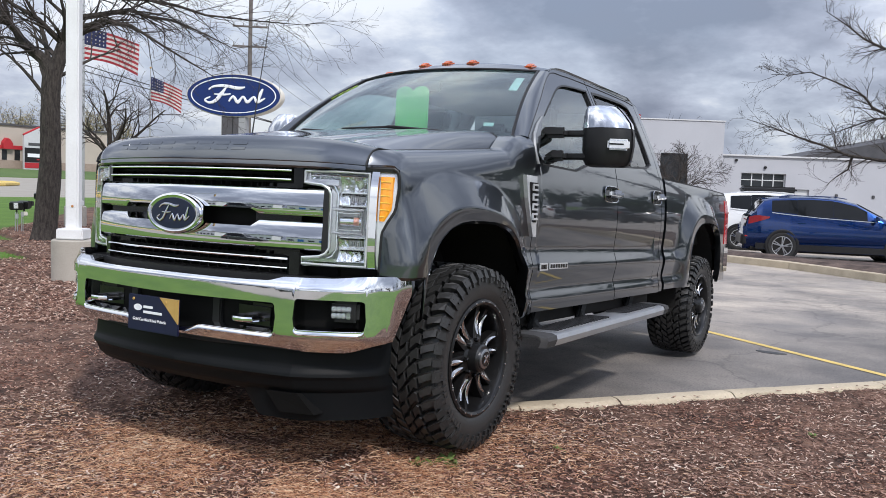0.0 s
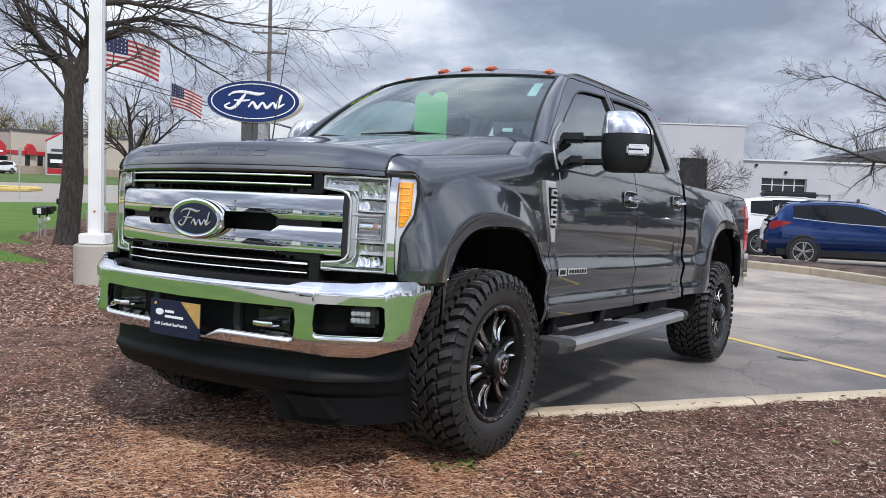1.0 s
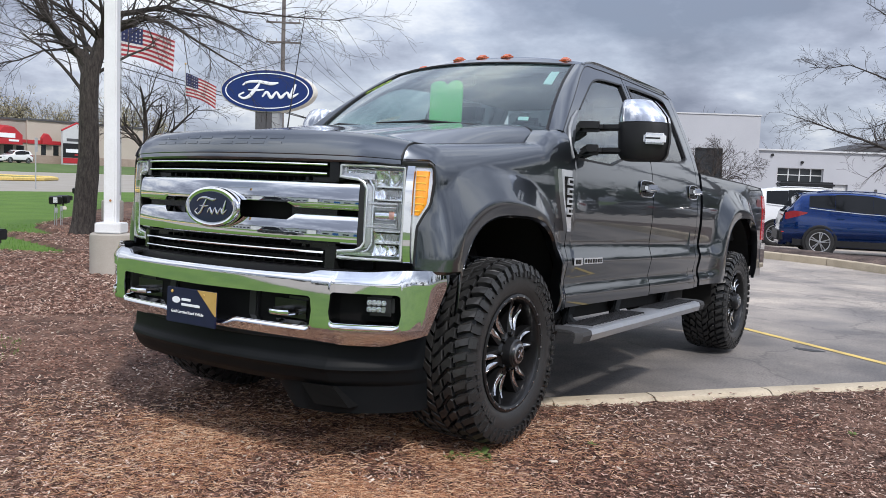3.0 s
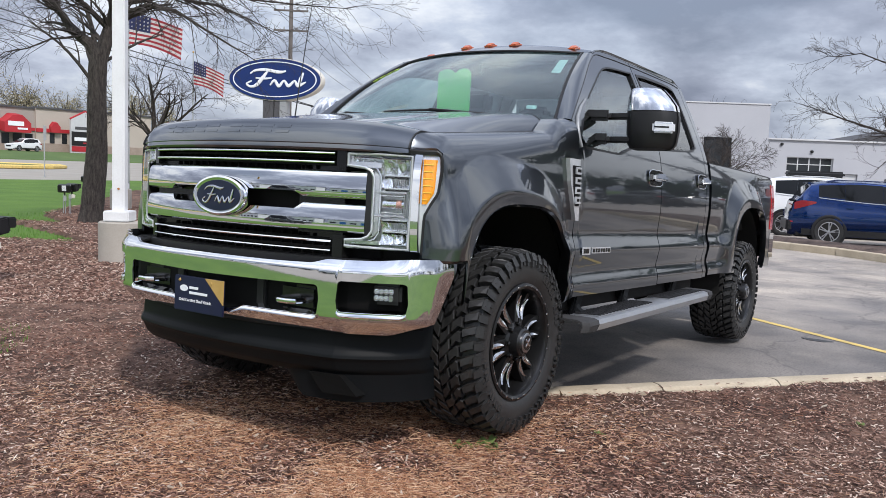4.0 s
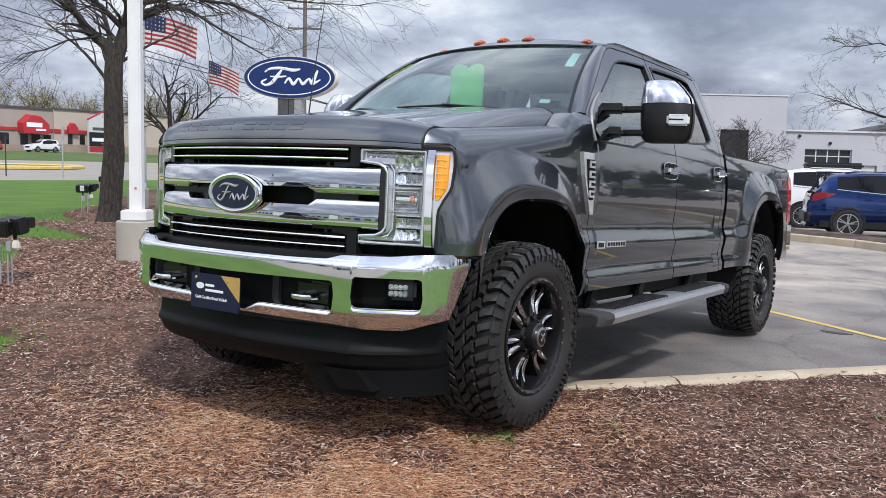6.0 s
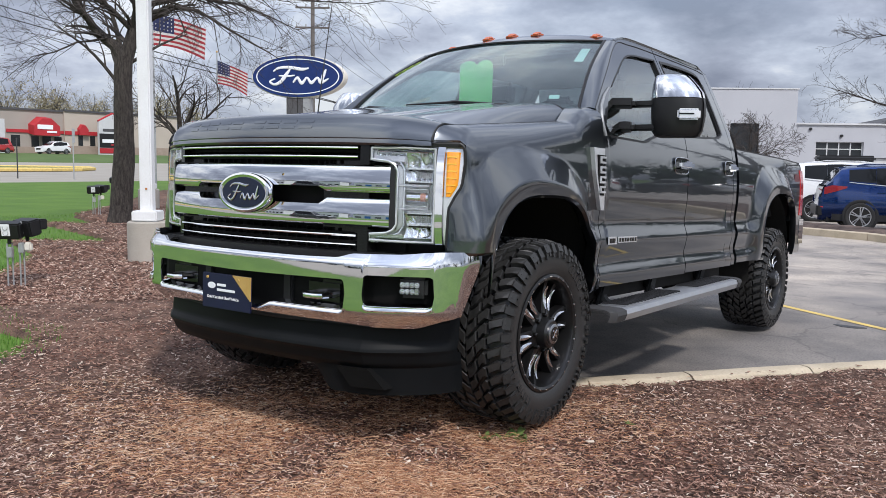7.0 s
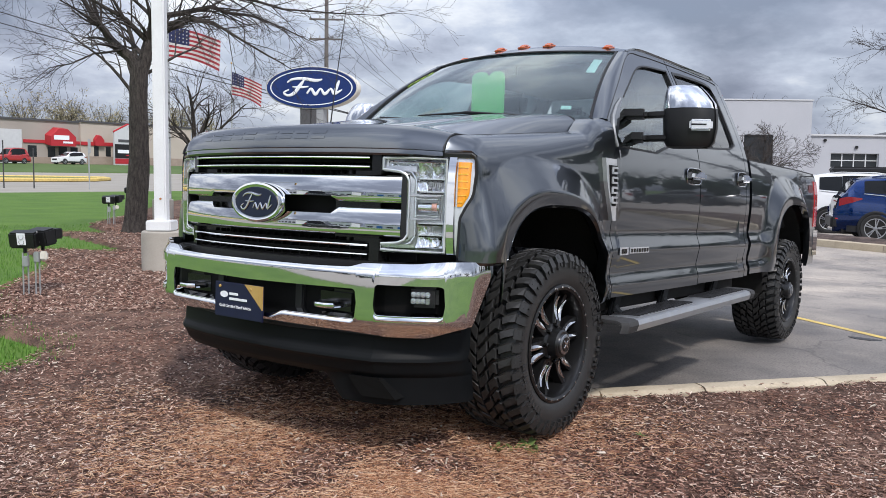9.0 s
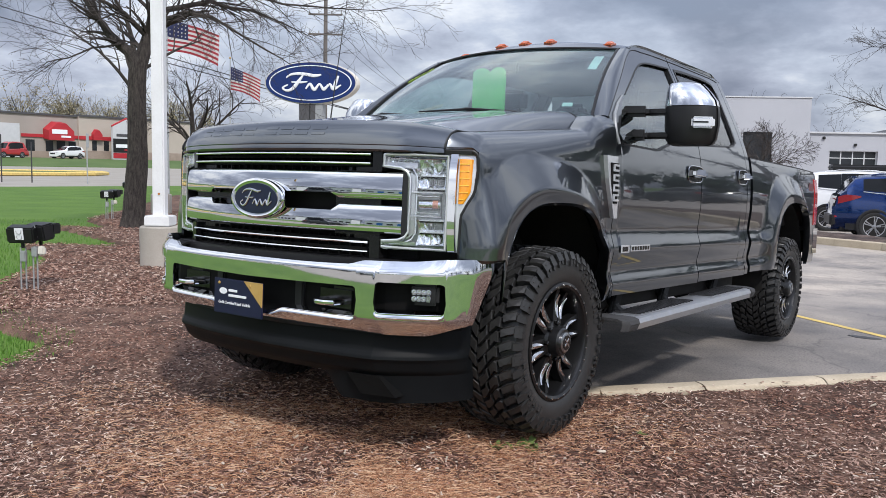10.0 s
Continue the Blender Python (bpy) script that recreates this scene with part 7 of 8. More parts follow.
def flood_light(at):
    ob = thing("flood_light", at, "black flood light on thin galvanised stakes in the mulch", "flood light", "flood lights")
    for x, y in ((-0.035, 0.0), (0.0, 0.03), (0.075, 0.02), (0.10, 0.05)):
        part("stake", tubed([(x, y, -0.1), (x * 0.98, y, 0.40)], 0.008, 8), M_GALV, ob)
    for x, y, z in ((0.0, 0.0, 0.32), (0.095, 0.03, 0.36)):
        part("junction_box", boxed((x, y - 0.015, z), (0.055, 0.05, 0.10), 0.008), M_GALV, ob)
    part("sensor", boxed((0.15, 0.03, 0.37), (0.075, 0.06, 0.085), 0.015), M_SIGNEDGE, ob)
    for x, y, z, rz in ((-0.01, 0.0, 0.53, 0), (0.115, 0.09, 0.55, -30)):
        hd = part("lamp_head", boxed((0, 0, 0), (0.255, 0.13, 0.155), 0.015, Matrix.Rotation(radians(12), 4, "X")), M_BLACK, ob, at=pose(x, y, z, 0, 0, rz))
        part("lamp_hood", boxed((0, 0.085, 0.03), (0.265, 0.09, 0.10), 0.01), M_BLACK, hd)
        part("lamp_label", boxed((0.0, -0.074, 0.004), (0.080, 0.004, 0.115), 0.001, Matrix.Rotation(radians(12), 4, "X")), M_LETTER, hd)
        for dz in (-0.024, 0.028):
            part("label_ring", lathed([(0.020, 0.0), (0.026, -0.003), (0.026, 0.003)], 16, "y", caps=False), M_GREYMETAL, hd, at=pose(0, -0.076 - dz * 0.2, dz))
        part("bracket", boxed((0.0, 0.0, -0.10), (0.03, 0.03, 0.07), 0.006), M_BLACK, hd)
    return ob


fl = flood_light(pose(-5.06, 0.58, 0.165, 0, 0, 38))
copy_thing(fl, pose(-13.35, 6.44, 0.16, 0, 0, 50))
copy_thing(fl, pose(-19.85, 11.02, 0.15, 0, 0, 50))

upole = thing("utility_pole", pose(-39.3, 38.75, 0.0, 0, 0, 37), "tall weathered wooden utility pole with two crossarms", "utility pole")
part("shaft", tubed([(0, 0, -0.1), (0.0, 0, 7), (0.0, 0, 15)], [0.17, 0.15, 0.12], 12), M_POLEWOOD, upole)
for z in (11.8, 10.45):
    arm = part("crossarm", boxed((0, -0.12, z), (2.35, 0.10, 0.12), 0.01), M_POLEWOOD, upole)
    for x in (-1.1, -0.45, 0.45, 1.1):
        part("insulator", lathed([(0.03, 0), (0.05, 0.05), (0.03, 0.12), (0.045, 0.17), (0.0, 0.2)], 10, "z", (x, -0.12, z + 0.06), caps=False), M_GREYMETAL, arm)


def wire(name, a, b, sag, label, r=0.016):
    a, b = Vector(a), Vector(b)
    pts = [a.lerp(b, t) - Vector((0, 0, sag * 4 * t * (1 - t))) for t in span(0, 1, 17)]
    return tagged(part(name, tubed(pts, r, 5), M_WIRE), label, "wire", "overhead lines")


ux, uy = math.cos(radians(37)), math.sin(radians(37))
for z in (11.95, 10.6):
    for x in (-1.1, 1.1):
        p = (-39.3 + x * ux + 0.07, 38.75 + x * uy - 0.1, z)
        wire("power_line", p, (p[0] - 35, p[1] + 56.5, z - 0.3), 1.0, "thin dark overhead power line")
for dz in (0.0, 0.75):
    wire("service_line", (-67.5, 21.0, 15.1 - dz * 1.4), (-37.6, 42.2, 5.0), 0.25, "dark cable sloping down across the sky", 0.035)
cp = thing("cable_post", pose(-37.6, 42.2, 0), "short wooden post that ends the cable", "post")
part("shaft", tubed([(0, 0, -0.1), (0, 0, 5.1)], 0.10, 8), M_POLEWOOD, cp)
cp2 = thing("street_lamp", pose(-55.4, 23.3, 0.05, 0, 0, 35), "thin grey street lamp with a curved arm", "street lamp")
part("shaft", tubed([(-1.6, 0, 0), (-1.6, 0, 9.0), (-1.2, 0, 9.8), (0.0, 0, 10.15)], [0.09, 0.06, 0.05, 0.04], 8), M_GREYMETAL, cp2)
part("lamp_head", boxed((0.35, 0, 10.17), (0.75, 0.22, 0.10), 0.04), M_GREYMETAL, cp2)
rs = thing("road_sign", pose(-39.85, 21.25, 0.09, 0, 0, 37), "back of a small grey road sign on a post", "road sign")
part("post", tubed([(0, 0, -0.05), (0, 0, 2.75)], 0.035, 8), M_GALV, rs)
part("plate", boxed((0.05, -0.04, 2.35), (0.16, 0.012, 0.75), 0.004), M_GREYMETAL, rs)
for x, y in ((-43.6, 18.45), (-42.6, 19.6)):
    po = thing("marker_post", pose(x, y, 0.09), "thin dark marker post at the street edge", "post", "marker posts")
    part("shaft", tubed([(0, 0, -0.05), (0, 0, 2.6 if x < -43 else 2.2)], 0.035, 8), M_WIRE, po)


flag(pose(-13.5, 40.2, 0.0), 6.4, 1.55, 0.95, 6.05, 5, "striped flag on a pole before the pale building", 0.30)


# ---- parked cars ----
M_CARBLUE = pbr("deep_blue_car_paint", (0.0020, 0.026, 0.130), 0.22, 0.85, (0.0030, 0.034, 0.160), 3, 600, 0.8, coat=1.0)
M_CARWHITE = pbr("white_car_paint", (0.70, 0.71, 0.72), 0.30, 0.0, (0.76, 0.77, 0.78), 3, 600, 0.8, coat=1.0)
M_CARDARK = pbr("dark_green_grey_car_paint", (0.025, 0.030, 0.030), 0.3, 0.4, (0.035, 0.04, 0.04), 3, 600, 0.8, coat=1.0)
M_CARRED = pbr("red_car_paint", (0.40, 0.02, 0.02), 0.3, 0.2, (0.48, 0.03, 0.03), 3, 600, 0.8, coat=1.0)
M_CARGLASS = pbr("dark_car_glass", (0.006, 0.007, 0.008), 0.05, 0.0, (0.010, 0.011, 0.012), 3, 60, 0.8, spec=0.25)


def car(at, paint, label, L=4.52, W=1.84, H=1.68, wb=2.69, hood=None, name="car", cargo=False):
    """A two-box car: front towards -y."""
    ob = thing(name, at, label, "car", "parked cars")
    hl = L / 2
    top = hood or [(-hl, 0.55), (-hl + 0.06, 0.80), (-hl + 0.30, 0.95), (-1.15, 1.06), (-0.95, 1.12), (-0.30, H - 0.12), (0.15, H - 0.02), (0.7, H), (1.2, H - 0.02), (1.60, H - 0.05), (1.80, H - 0.10), (1.97, H - 0.32), (2.11, 1.10), (2.17, 1.02), (hl - 0.06, 0.88), (hl - 0.04, 0.72), (hl, 0.60)]
    belt = lambda y: lerp([(-1.2, 1.0), (0.5, 1.07), (1.3, 1.13), (1.9, 1.19)], y)
    half = lambda y: W / 2 * lerp([(-hl, 0.72), (-hl + 0.15, 0.90), (-hl + 0.6, 0.985), (-0.8, 1.0), (1.2, 1.0), (hl - 0.4, 0.96), (hl - 0.08, 0.88), (hl, 0.80)], y)

    def ring(y):
        w, h = half(y), lerp(top, y)
        b = min(belt(y), h - 0.04)
        k = min(max((h - b) / 0.55, 0), 1)
        wt = w * (0.95 - 0.22 * k)
        return [(w * 0.90, 0.24), (w * 0.975, 0.36), (w, 0.58), (w * 0.985, 0.80), (w * 0.965, b), (wt, h - 0.05), (wt * 0.90, h - 0.012), (wt * 0.5, h + 0.006), (0, h + 0.01)]

    ys = sorted(set(span(-hl, hl, 46)) | {p[0] for p in top})
    bm = bmesh.new()
    rows = []
    for y in ys:
        r = ring(y)
        rows.append([Vector((x, y, z)) for x, z in r] + [Vector((-x, y, z)) for x, z in r[-2::-1]])
    vs = sheet(bm, rows)
    bm.faces.new(vs[0])
    bm.faces.new(vs[-1])
    part("body", bm, paint, ob)
    part("underside", boxed((0, 0, 0.27), (W * 0.86, L * 0.93, 0.16), 0.03), M_UNDER, ob)

    def glass(y0, y1, f0, f1, sgn, tag="side_window"):
        rows = []
        for y in span(y0, y1, 10):
            r = ring(y)
            a, b = Vector((sgn * (r[4][0] + 0.006), y, r[4][1])), Vector((sgn * (r[5][0] + 0.008), y, r[5][1]))
            rows.append([a.lerp(b, f) for f in span(f0, f1, 4)])
        part(tag, slab(rows, (-sgn * 0.004, 0, 0)), M_CARGLASS, ob)

    for sgn in (1, -1):
        glass(-0.55, 0.203, 0.06, 0.93, sgn)
        glass(0.207, 1.038, 0.05, 0.95, sgn)
        glass(1.042, 1.62, 0.10, 0.92, sgn)
        rows = [[Vector((sgn * (ring(y)[4][0] + 0.010), y, ring(y)[4][1] + dz)) for dz in (-0.005, 0.012)] for y in span(-0.7, 1.62, 12)]
        part("chrome_strip", slab(rows, (-sgn * 0.004, 0, 0)), M_LAMPRIM, ob)
        for k, yw in enumerate((-wb / 2, wb / 2)):
            part("wheel_arch", lathed([(0.385, -0.02), (0.40, 0.012), (0.375, 0.02), (0.345, 0.016), (0.335, -0.05)], 36, "x", caps=False), M_BLACK, ob, at=pose(sgn * (half(yw) - 0.012), yw, 0.36, 0, 0, 0 if sgn > 0 else 180))
            part("arch_dark", lathed([(0.375, 0.0), (0.375, 0.004), (0.0, 0.004)], 30, "x", caps=False), M_UNDER, ob, at=pose(sgn * (half(yw) - 0.004), yw, 0.36, 0, 0, 0 if sgn > 0 else 180))
            wheel = new("wheel")
            wheel.parent = ob
            wheel.matrix_basis = pose(sgn * (half(yw) - 0.10), yw, 0.345, 11 * k, 0, 0 if sgn > 0 else 180)
            part("tyre", lathed([(0.24, 0.10), (0.27, 0.115), (0.32, 0.112), (0.343, 0.085), (0.345, 0.0), (0.343, -0.085), (0.30, -0.11), (0.24, -0.10)], 36, "x", caps=False), M_RUBBER, wheel)
            rim = part("rim", lathed([(0.243, 0.110), (0.236, 0.116), (0.225, 0.108), (0.215, 0.03), (0.0, 0.02)], 30, "x", caps=False), M_GREYMETAL, wheel)
            for q in range(5):
                for dq in (-0.14, 0.14):
                    a = 2 * math.pi * q / 5 + dq
                    part("spoke", boxed((0.098, 0.125 * math.cos(a), 0.125 * math.sin(a)), (0.022, 0.21, 0.026), 0.006, Matrix.Rotation(a, 4, "X")), M_SATIN, rim)
            part("hub", lathed([(0.045, 0.08), (0.045, 0.112), (0.0, 0.116)], 16, "x", caps=False), M_SATIN, rim)
        rows = [[Vector((sgn * (half(y) * 0.985 + 0.010), y, z)) for z in (0.25, 0.33, 0.40)] for y in span(-hl + 0.3, hl - 0.3, 16)]
        part("sill_trim", slab(rows, (-sgn * 0.02, 0, 0)), M_BLACK, ob)
        rows = [[Vector((sgn * (lerp([(0.8, half(y) * 0.985), (belt(y), half(y) * 0.965)], z) + 0.012), y, z)) for z in (lerp([(1.66, 1.03), (1.85, 0.955), (2.15, 0.86)], y), lerp([(1.62, 1.03), (1.9, 1.005), (2.15, 0.95)], y), lerp([(1.66, 1.06), (1.98, 1.09), (2.15, 1.03)], y))] for y in span(1.66, 2.15, 8)]
        part("tail_lamp", slab(rows, (-sgn * 0.03, 0, 0)), M_TAIL, ob, "red tail lamp")
        part("bumper_reflector", boxed((sgn * (W * 0.425), hl - 0.11, 0.56), (0.06, 0.14, 0.06), 0.02), M_RED, ob)
        part("mirror", boxed((sgn * (W / 2 + 0.09), -0.72, 1.10), (0.20, 0.10, 0.14), 0.035), paint, ob)
        for y in (-0.02, 0.92):
            part("door_handle", boxed((sgn * (half(y) * 0.985 + 0.022), y, 0.93), (0.02, 0.18, 0.025), 0.008), paint, ob)
        part("roof_bar", tubed([(sgn * W * 0.335, -0.1, H - 0.03), (sgn * W * 0.335, 0.2, H + 0.012), (sgn * W * 0.335, 1.1, H + 0.012), (sgn * W * 0.335, 1.45, H - 0.04)], 0.011, 6), paint, ob)
    for y0, y1, tag in ((-0.93, -0.36, "windscreen"), (1.84, 2.05, "rear_window")):
        rows = [[Vector((x * ring(y)[5][0], y, lerp(top, y) + 0.012)) for x in span(-0.86, 0.86, 7)] for y in span(y0, y1, 6)]
        part(tag, slab(rows, (0, 0, -0.008)), M_CARGLASS, ob)
    # dark sheet added over the tailgate to mute its pale reflection
    rows = [[Vector((x * half(y), y, lerp(top, y) + 0.006)) for x in span(-0.86, 0.86, 9)] for y in span(2.12, hl - 0.02, 8)]
    part("tailgate_panel", slab([[v + Vector((0, 0.008, 0)) for v in row] for row in rows], (0, -0.012, -0.006)), M_CARGLASS, ob)
    part("rear_bumper", boxed((0, hl - 0.05, 0.47), (W * 0.86, 0.20, 0.34), 0.06, seg=3), M_BLACK, ob)
    part("bumper_guard", boxed((0, hl + 0.02, 0.40), (W * 0.50, 0.05, 0.10), 0.02), M_GREYMETAL, ob)
    part("spoiler", boxed((0, 1.76, H - 0.085), (W * 0.62, 0.20, 0.035), 0.012), paint, ob)
    part("number_plate", boxed((0, hl + 0.012, 0.80), (0.32, 0.015, 0.15), 0.004), M_GREYMETAL, ob)
    for sgn in (1, -1):
        part("head_lamp", boxed((sgn * W * 0.36, -hl + 0.14, 0.80), (0.34, 0.22, 0.13), 0.04), M_REFLECT, ob)
    part("grille", boxed((0, -hl + 0.02, 0.62), (W * 0.5, 0.06, 0.24), 0.03), M_BLACK, ob)
    if cargo:
        part("roof_box", boxed((0, 0.55, H + 0.085), (0.95, 1.5, 0.17), 0.06, seg=3), M_BLACK, ob, "black roof box")
    return ob


# blue one: rear wheel near the island, facing along the kerb


def placed(rear_near, heading, wb=2.69, W=1.84):
    """Car pose from the ground point under its near rear wheel (its right side)."""
    d = Vector(heading).normalized()
    right = Vector((d.y, -d.x))
    c = Vector(rear_near) + d * wb / 2 - right * (W / 2 - 0.06)
    return pose(c.x, c.y, -0.11, 0, 0, math.degrees(math.atan2(d.x, -d.y)))


car(placed((-0.77, 18.55), (0.956, 0.292)), M_CARBLUE, "parked metallic blue compact crossover with silver wheels", H=1.59)
car(placed((-2.44, 21.5), (0.956, 0.292)), M_CARWHITE, "parked white crossover with a black roof box", cargo=True)
car(placed((3.2, 31.5), (0.85, 0.52)), M_CARDARK, "parked dark pickup far across the lot", H=1.75)
car(placed((-5.5, 26.5), (0.80, 0.60)), M_CARDARK, "dark crossover parked behind the white one")
car(pose(-105.2, 56.0, 1.50, 0, 0, 10), M_CARWHITE, "white crossover parked before the shop")
car(pose(-104.6, 47.9, 1.47, 0, 0, 14), M_CARRED, "red and black van parked before the shop", H=2.0, L=5.0)

M_CARSILVER = pbr("silver_car_paint", (0.42, 0.43, 0.44), 0.3, 0.7, (0.48, 0.49, 0.50), 3, 600, 0.8, coat=1.0)
# a row along the far side of the lot, as the doors show it
for k, (x, y, paint, tone) in enumerate(((12.0, 52.5, M_CARDARK, "dark"), (15.6, 51.0, M_CARSILVER, "silver"), (19.4, 49.4, M_CARDARK, "dark"), (23.4, 47.6, M_CARWHITE, "white"))):
    car(pose(x, y, -0.11, 0, 0, 100), paint, "parked " + tone + " car in a row across the lot", H=1.46 if k % 2 else 1.62, name="car")

# across the side street, as the chrome shows it
car(pose(-7.2, -17.0, 0.11, 0, 0, 96), M_CARDARK, "dark van standing on the side street", H=2.05, L=5.2, W=1.95)
M_SIDING = pbr("white_siding", (0.62, 0.63, 0.65), 0.7, 0.0, (0.70, 0.71, 0.72), 1, 20, 0.8, 0.2, 0.005)
M_BLUEPANEL = pbr("blue_panel", (0.03, 0.14, 0.42), 0.5, 0.0, (0.04, 0.17, 0.48), 1, 20, 0.8)
for x, y, w, h, turn, blue in ((-4, -66, 16, 4.2, 0, True), (-24, -70, 14, 5.0, 8, False), (-46, -64, 18, 4.4, 20, False), (-70, -52, 15, 5.5, 35, False)):
    hb = thing("low_building", pose(x, y, 0, 0, 0, turn), "low white building with blue panels across the street" if blue else "low pale building with a dark roof across the street", "building", "buildings across the street")
    part("wall", boxed((0, 0, h / 2 - 0.2), (w, 9, h + 0.4)), M_SIDING, hb, smooth=False)
    part("roof", boxed((0, 0, h + 0.15), (w + 0.6, 9.6, 0.3), 0.03), M_DARKROOF, hb, smooth=False)
    for k in range(5):
        cx = -w / 2 + w * (k + 0.5) / 5
        part("panel" if blue and k % 2 else "window", boxed((cx, 4.52, 1.6), (w / 8, 0.08, 2.4 if blue and k % 2 else 1.4), 0.02), M_BLUEPANEL if blue and k % 2 else M_DARKGLASS, hb, smooth=False)
tl = thing("traffic_light", pose(-16.5, -23.6, 0.1), "yellow traffic light hanging from a mast arm", "traffic light")
part("mast", tubed([(-7.0, 0, -0.1), (-7.0, 0, 5.6), (-6.6, 0, 6.0), (0.4, 0, 6.2)], [0.12, 0.09, 0.08, 0.05], 8), M_GALV, tl)
tbox = part("signal_head", boxed((0, 0, 5.3), (0.34, 0.24, 1.05), 0.03), M_GOLD, tl, "yellow signal housing")
for k in range(3):
    part("signal_lens", lathed([(0.11, 0.12), (0.10, 0.16), (0.0, 0.17)], 14, "y", (0, 0, 4.97 + 0.33 * k), caps=False), M_GLOSSBLACK, tbox)


# ---- loose mulch, straw, grass, weeds ----
rng = np.random.default_rng(7)
EYE = np.array((2.85, -3.32))
KERB_TOP = 0.182


def scatter(n, r0, r1, a0, a1, keep):
    """Points on the bed, thinner with distance from a spot, that keep() accepts."""
    out = []
    while len(out) < n:
        k = n * 2
        r = r0 * (r1 / r0) ** rng.random(k)
        a = np.radians(a0 + (a1 - a0) * rng.random(k))
        for x, y in zip(EYE[0] - r * np.sin(a), EYE[1] + r * np.cos(a)):
            if keep(x, y):
                out.append((x, y))
                if len(out) == n:
                    break
    return np.array(out)


def turned(local, yaw, tilt, roll):
    """local: n x k x 3 corners; each set turned by its own angles."""
    c, s = np.cos(roll)[:, None], np.sin(roll)[:, None]
    x, y, z = local[..., 0], local[..., 1], local[..., 2]
    y, z = y * c - z * s, y * s + z * c
    c, s = np.cos(tilt)[:, None], np.sin(tilt)[:, None]
    x, z = x * c - z * s, x * s + z * c
    c, s = np.cos(yaw)[:, None], np.sin(yaw)[:, None]
    return np.stack([x * c - y * s, x * s + y * c, z], -1)


def slivers(name, pts, length, width, thick, lift, tilt, material, label, category, bend=0.0):
    """Many small flat chips lying on the bed, as one mesh."""
    n = len(pts)
    L, Wd, T = (rng.uniform(*v, n) for v in (length, width, thick))
    taper = rng.uniform(0.35, 1.0, n)
    cor = np.zeros((n, 8, 3))
    for i, (sx, sy, sz) in enumerate([(a, b, c) for a in (-1, 1) for b in (-1, 1) for c in (-1, 1)]):
        cor[:, i, 0] = sx * L / 2
        cor[:, i, 1] = sy * Wd / 2 * np.where(sx > 0, taper, 1.0) + bend * L * sx * 0.2 * rng.uniform(-1, 1, n)
        cor[:, i, 2] = sz * T / 2
    w = turned(cor, rng.uniform(0, 2 * np.pi, n), rng.normal(0, tilt, n), rng.normal(0, tilt * 1.2, n))
    base = np.array([bed_z(x, y) if inside(x, y, BED) else KERB_TOP for x, y in pts]) + rng.uniform(0.0, lift, n)
    w += np.concatenate([pts, base[:, None]], 1)[:, None, :]
    quad = np.array([(0, 1, 3, 2), (4, 6, 7, 5), (0, 4, 5, 1), (2, 3, 7, 6), (0, 2, 6, 4), (1, 5, 7, 3)])
    faces = (quad[None] + (np.arange(n) * 8)[:, None, None]).reshape(-1, 4)
    me = bpy.data.meshes.new(name)
    me.from_pydata(w.reshape(-1, 3).tolist(), [], faces.tolist())
    return tagged(mesh_part(name, me, material, smooth=False), label, category, kind="stuff")


on_bed = lambda x, y: inside(x, y, BED) and edge_dist(x, y, BED) > 0.02 and not (abs(x) < 0.75 and 0.2 < y < 1.2)
slivers("mulch_chips", scatter(135000, 1.7, 8.5, -22, 66, on_bed), (0.009, 0.034), (0.0024, 0.0078), (0.0015, 0.0032), 0.016, 0.20, M_CHIP, "loose shredded brown bark chips", "mulch", 0.1)
slivers("mulch_chips", scatter(26000, 7.6, 22.0, 35, 66, on_bed), (0.018, 0.055), (0.005, 0.013), (0.003, 0.006), 0.016, 0.25, M_CHIP, "loose shredded brown bark chips", "mulch", 0.1)


spill = np.array([(x, lerp([p for p in BED[5::-1]], x) + abs(d)) for x, d in zip(rng.uniform(0.9, 6.5, 80), rng.normal(0, 0.02, 80))])
slivers("kerb_litter", spill, (0.010, 0.035), (0.003, 0.009), (0.0015, 0.0035), 0.006, 0.15, M_CHIP, "bark chips spilled over the kerb edge", "mulch", 0.1)


def in_straw(x, y):
    if not inside(x, y, BED):
        return False
    n1 = noise.noise((x * 1.1 + 3, y * 1.1, 1.0)) + 0.6 * noise.noise((x * 3.0, y * 3.0, 4.0))
    d = 0.02
    for cx, cy, r, k in ((0.45, -0.62, 0.50, 1.3), (0.85, -0.30, 0.36, 1.2), (0.75, -0.95, 0.45, 1.3), (-0.25, -0.50, 0.40, 0.65), (-1.15, -0.95, 0.40, 0.28), (1.05, 0.35, 0.45, 0.4), (-0.05, -1.15, 0.4, 0.5)):
        d += k * math.exp(-((x - cx) ** 2 + (y - cy) ** 2) / (r * r))
    return d * max(0.55 + n1, 0.05) > rng.random()


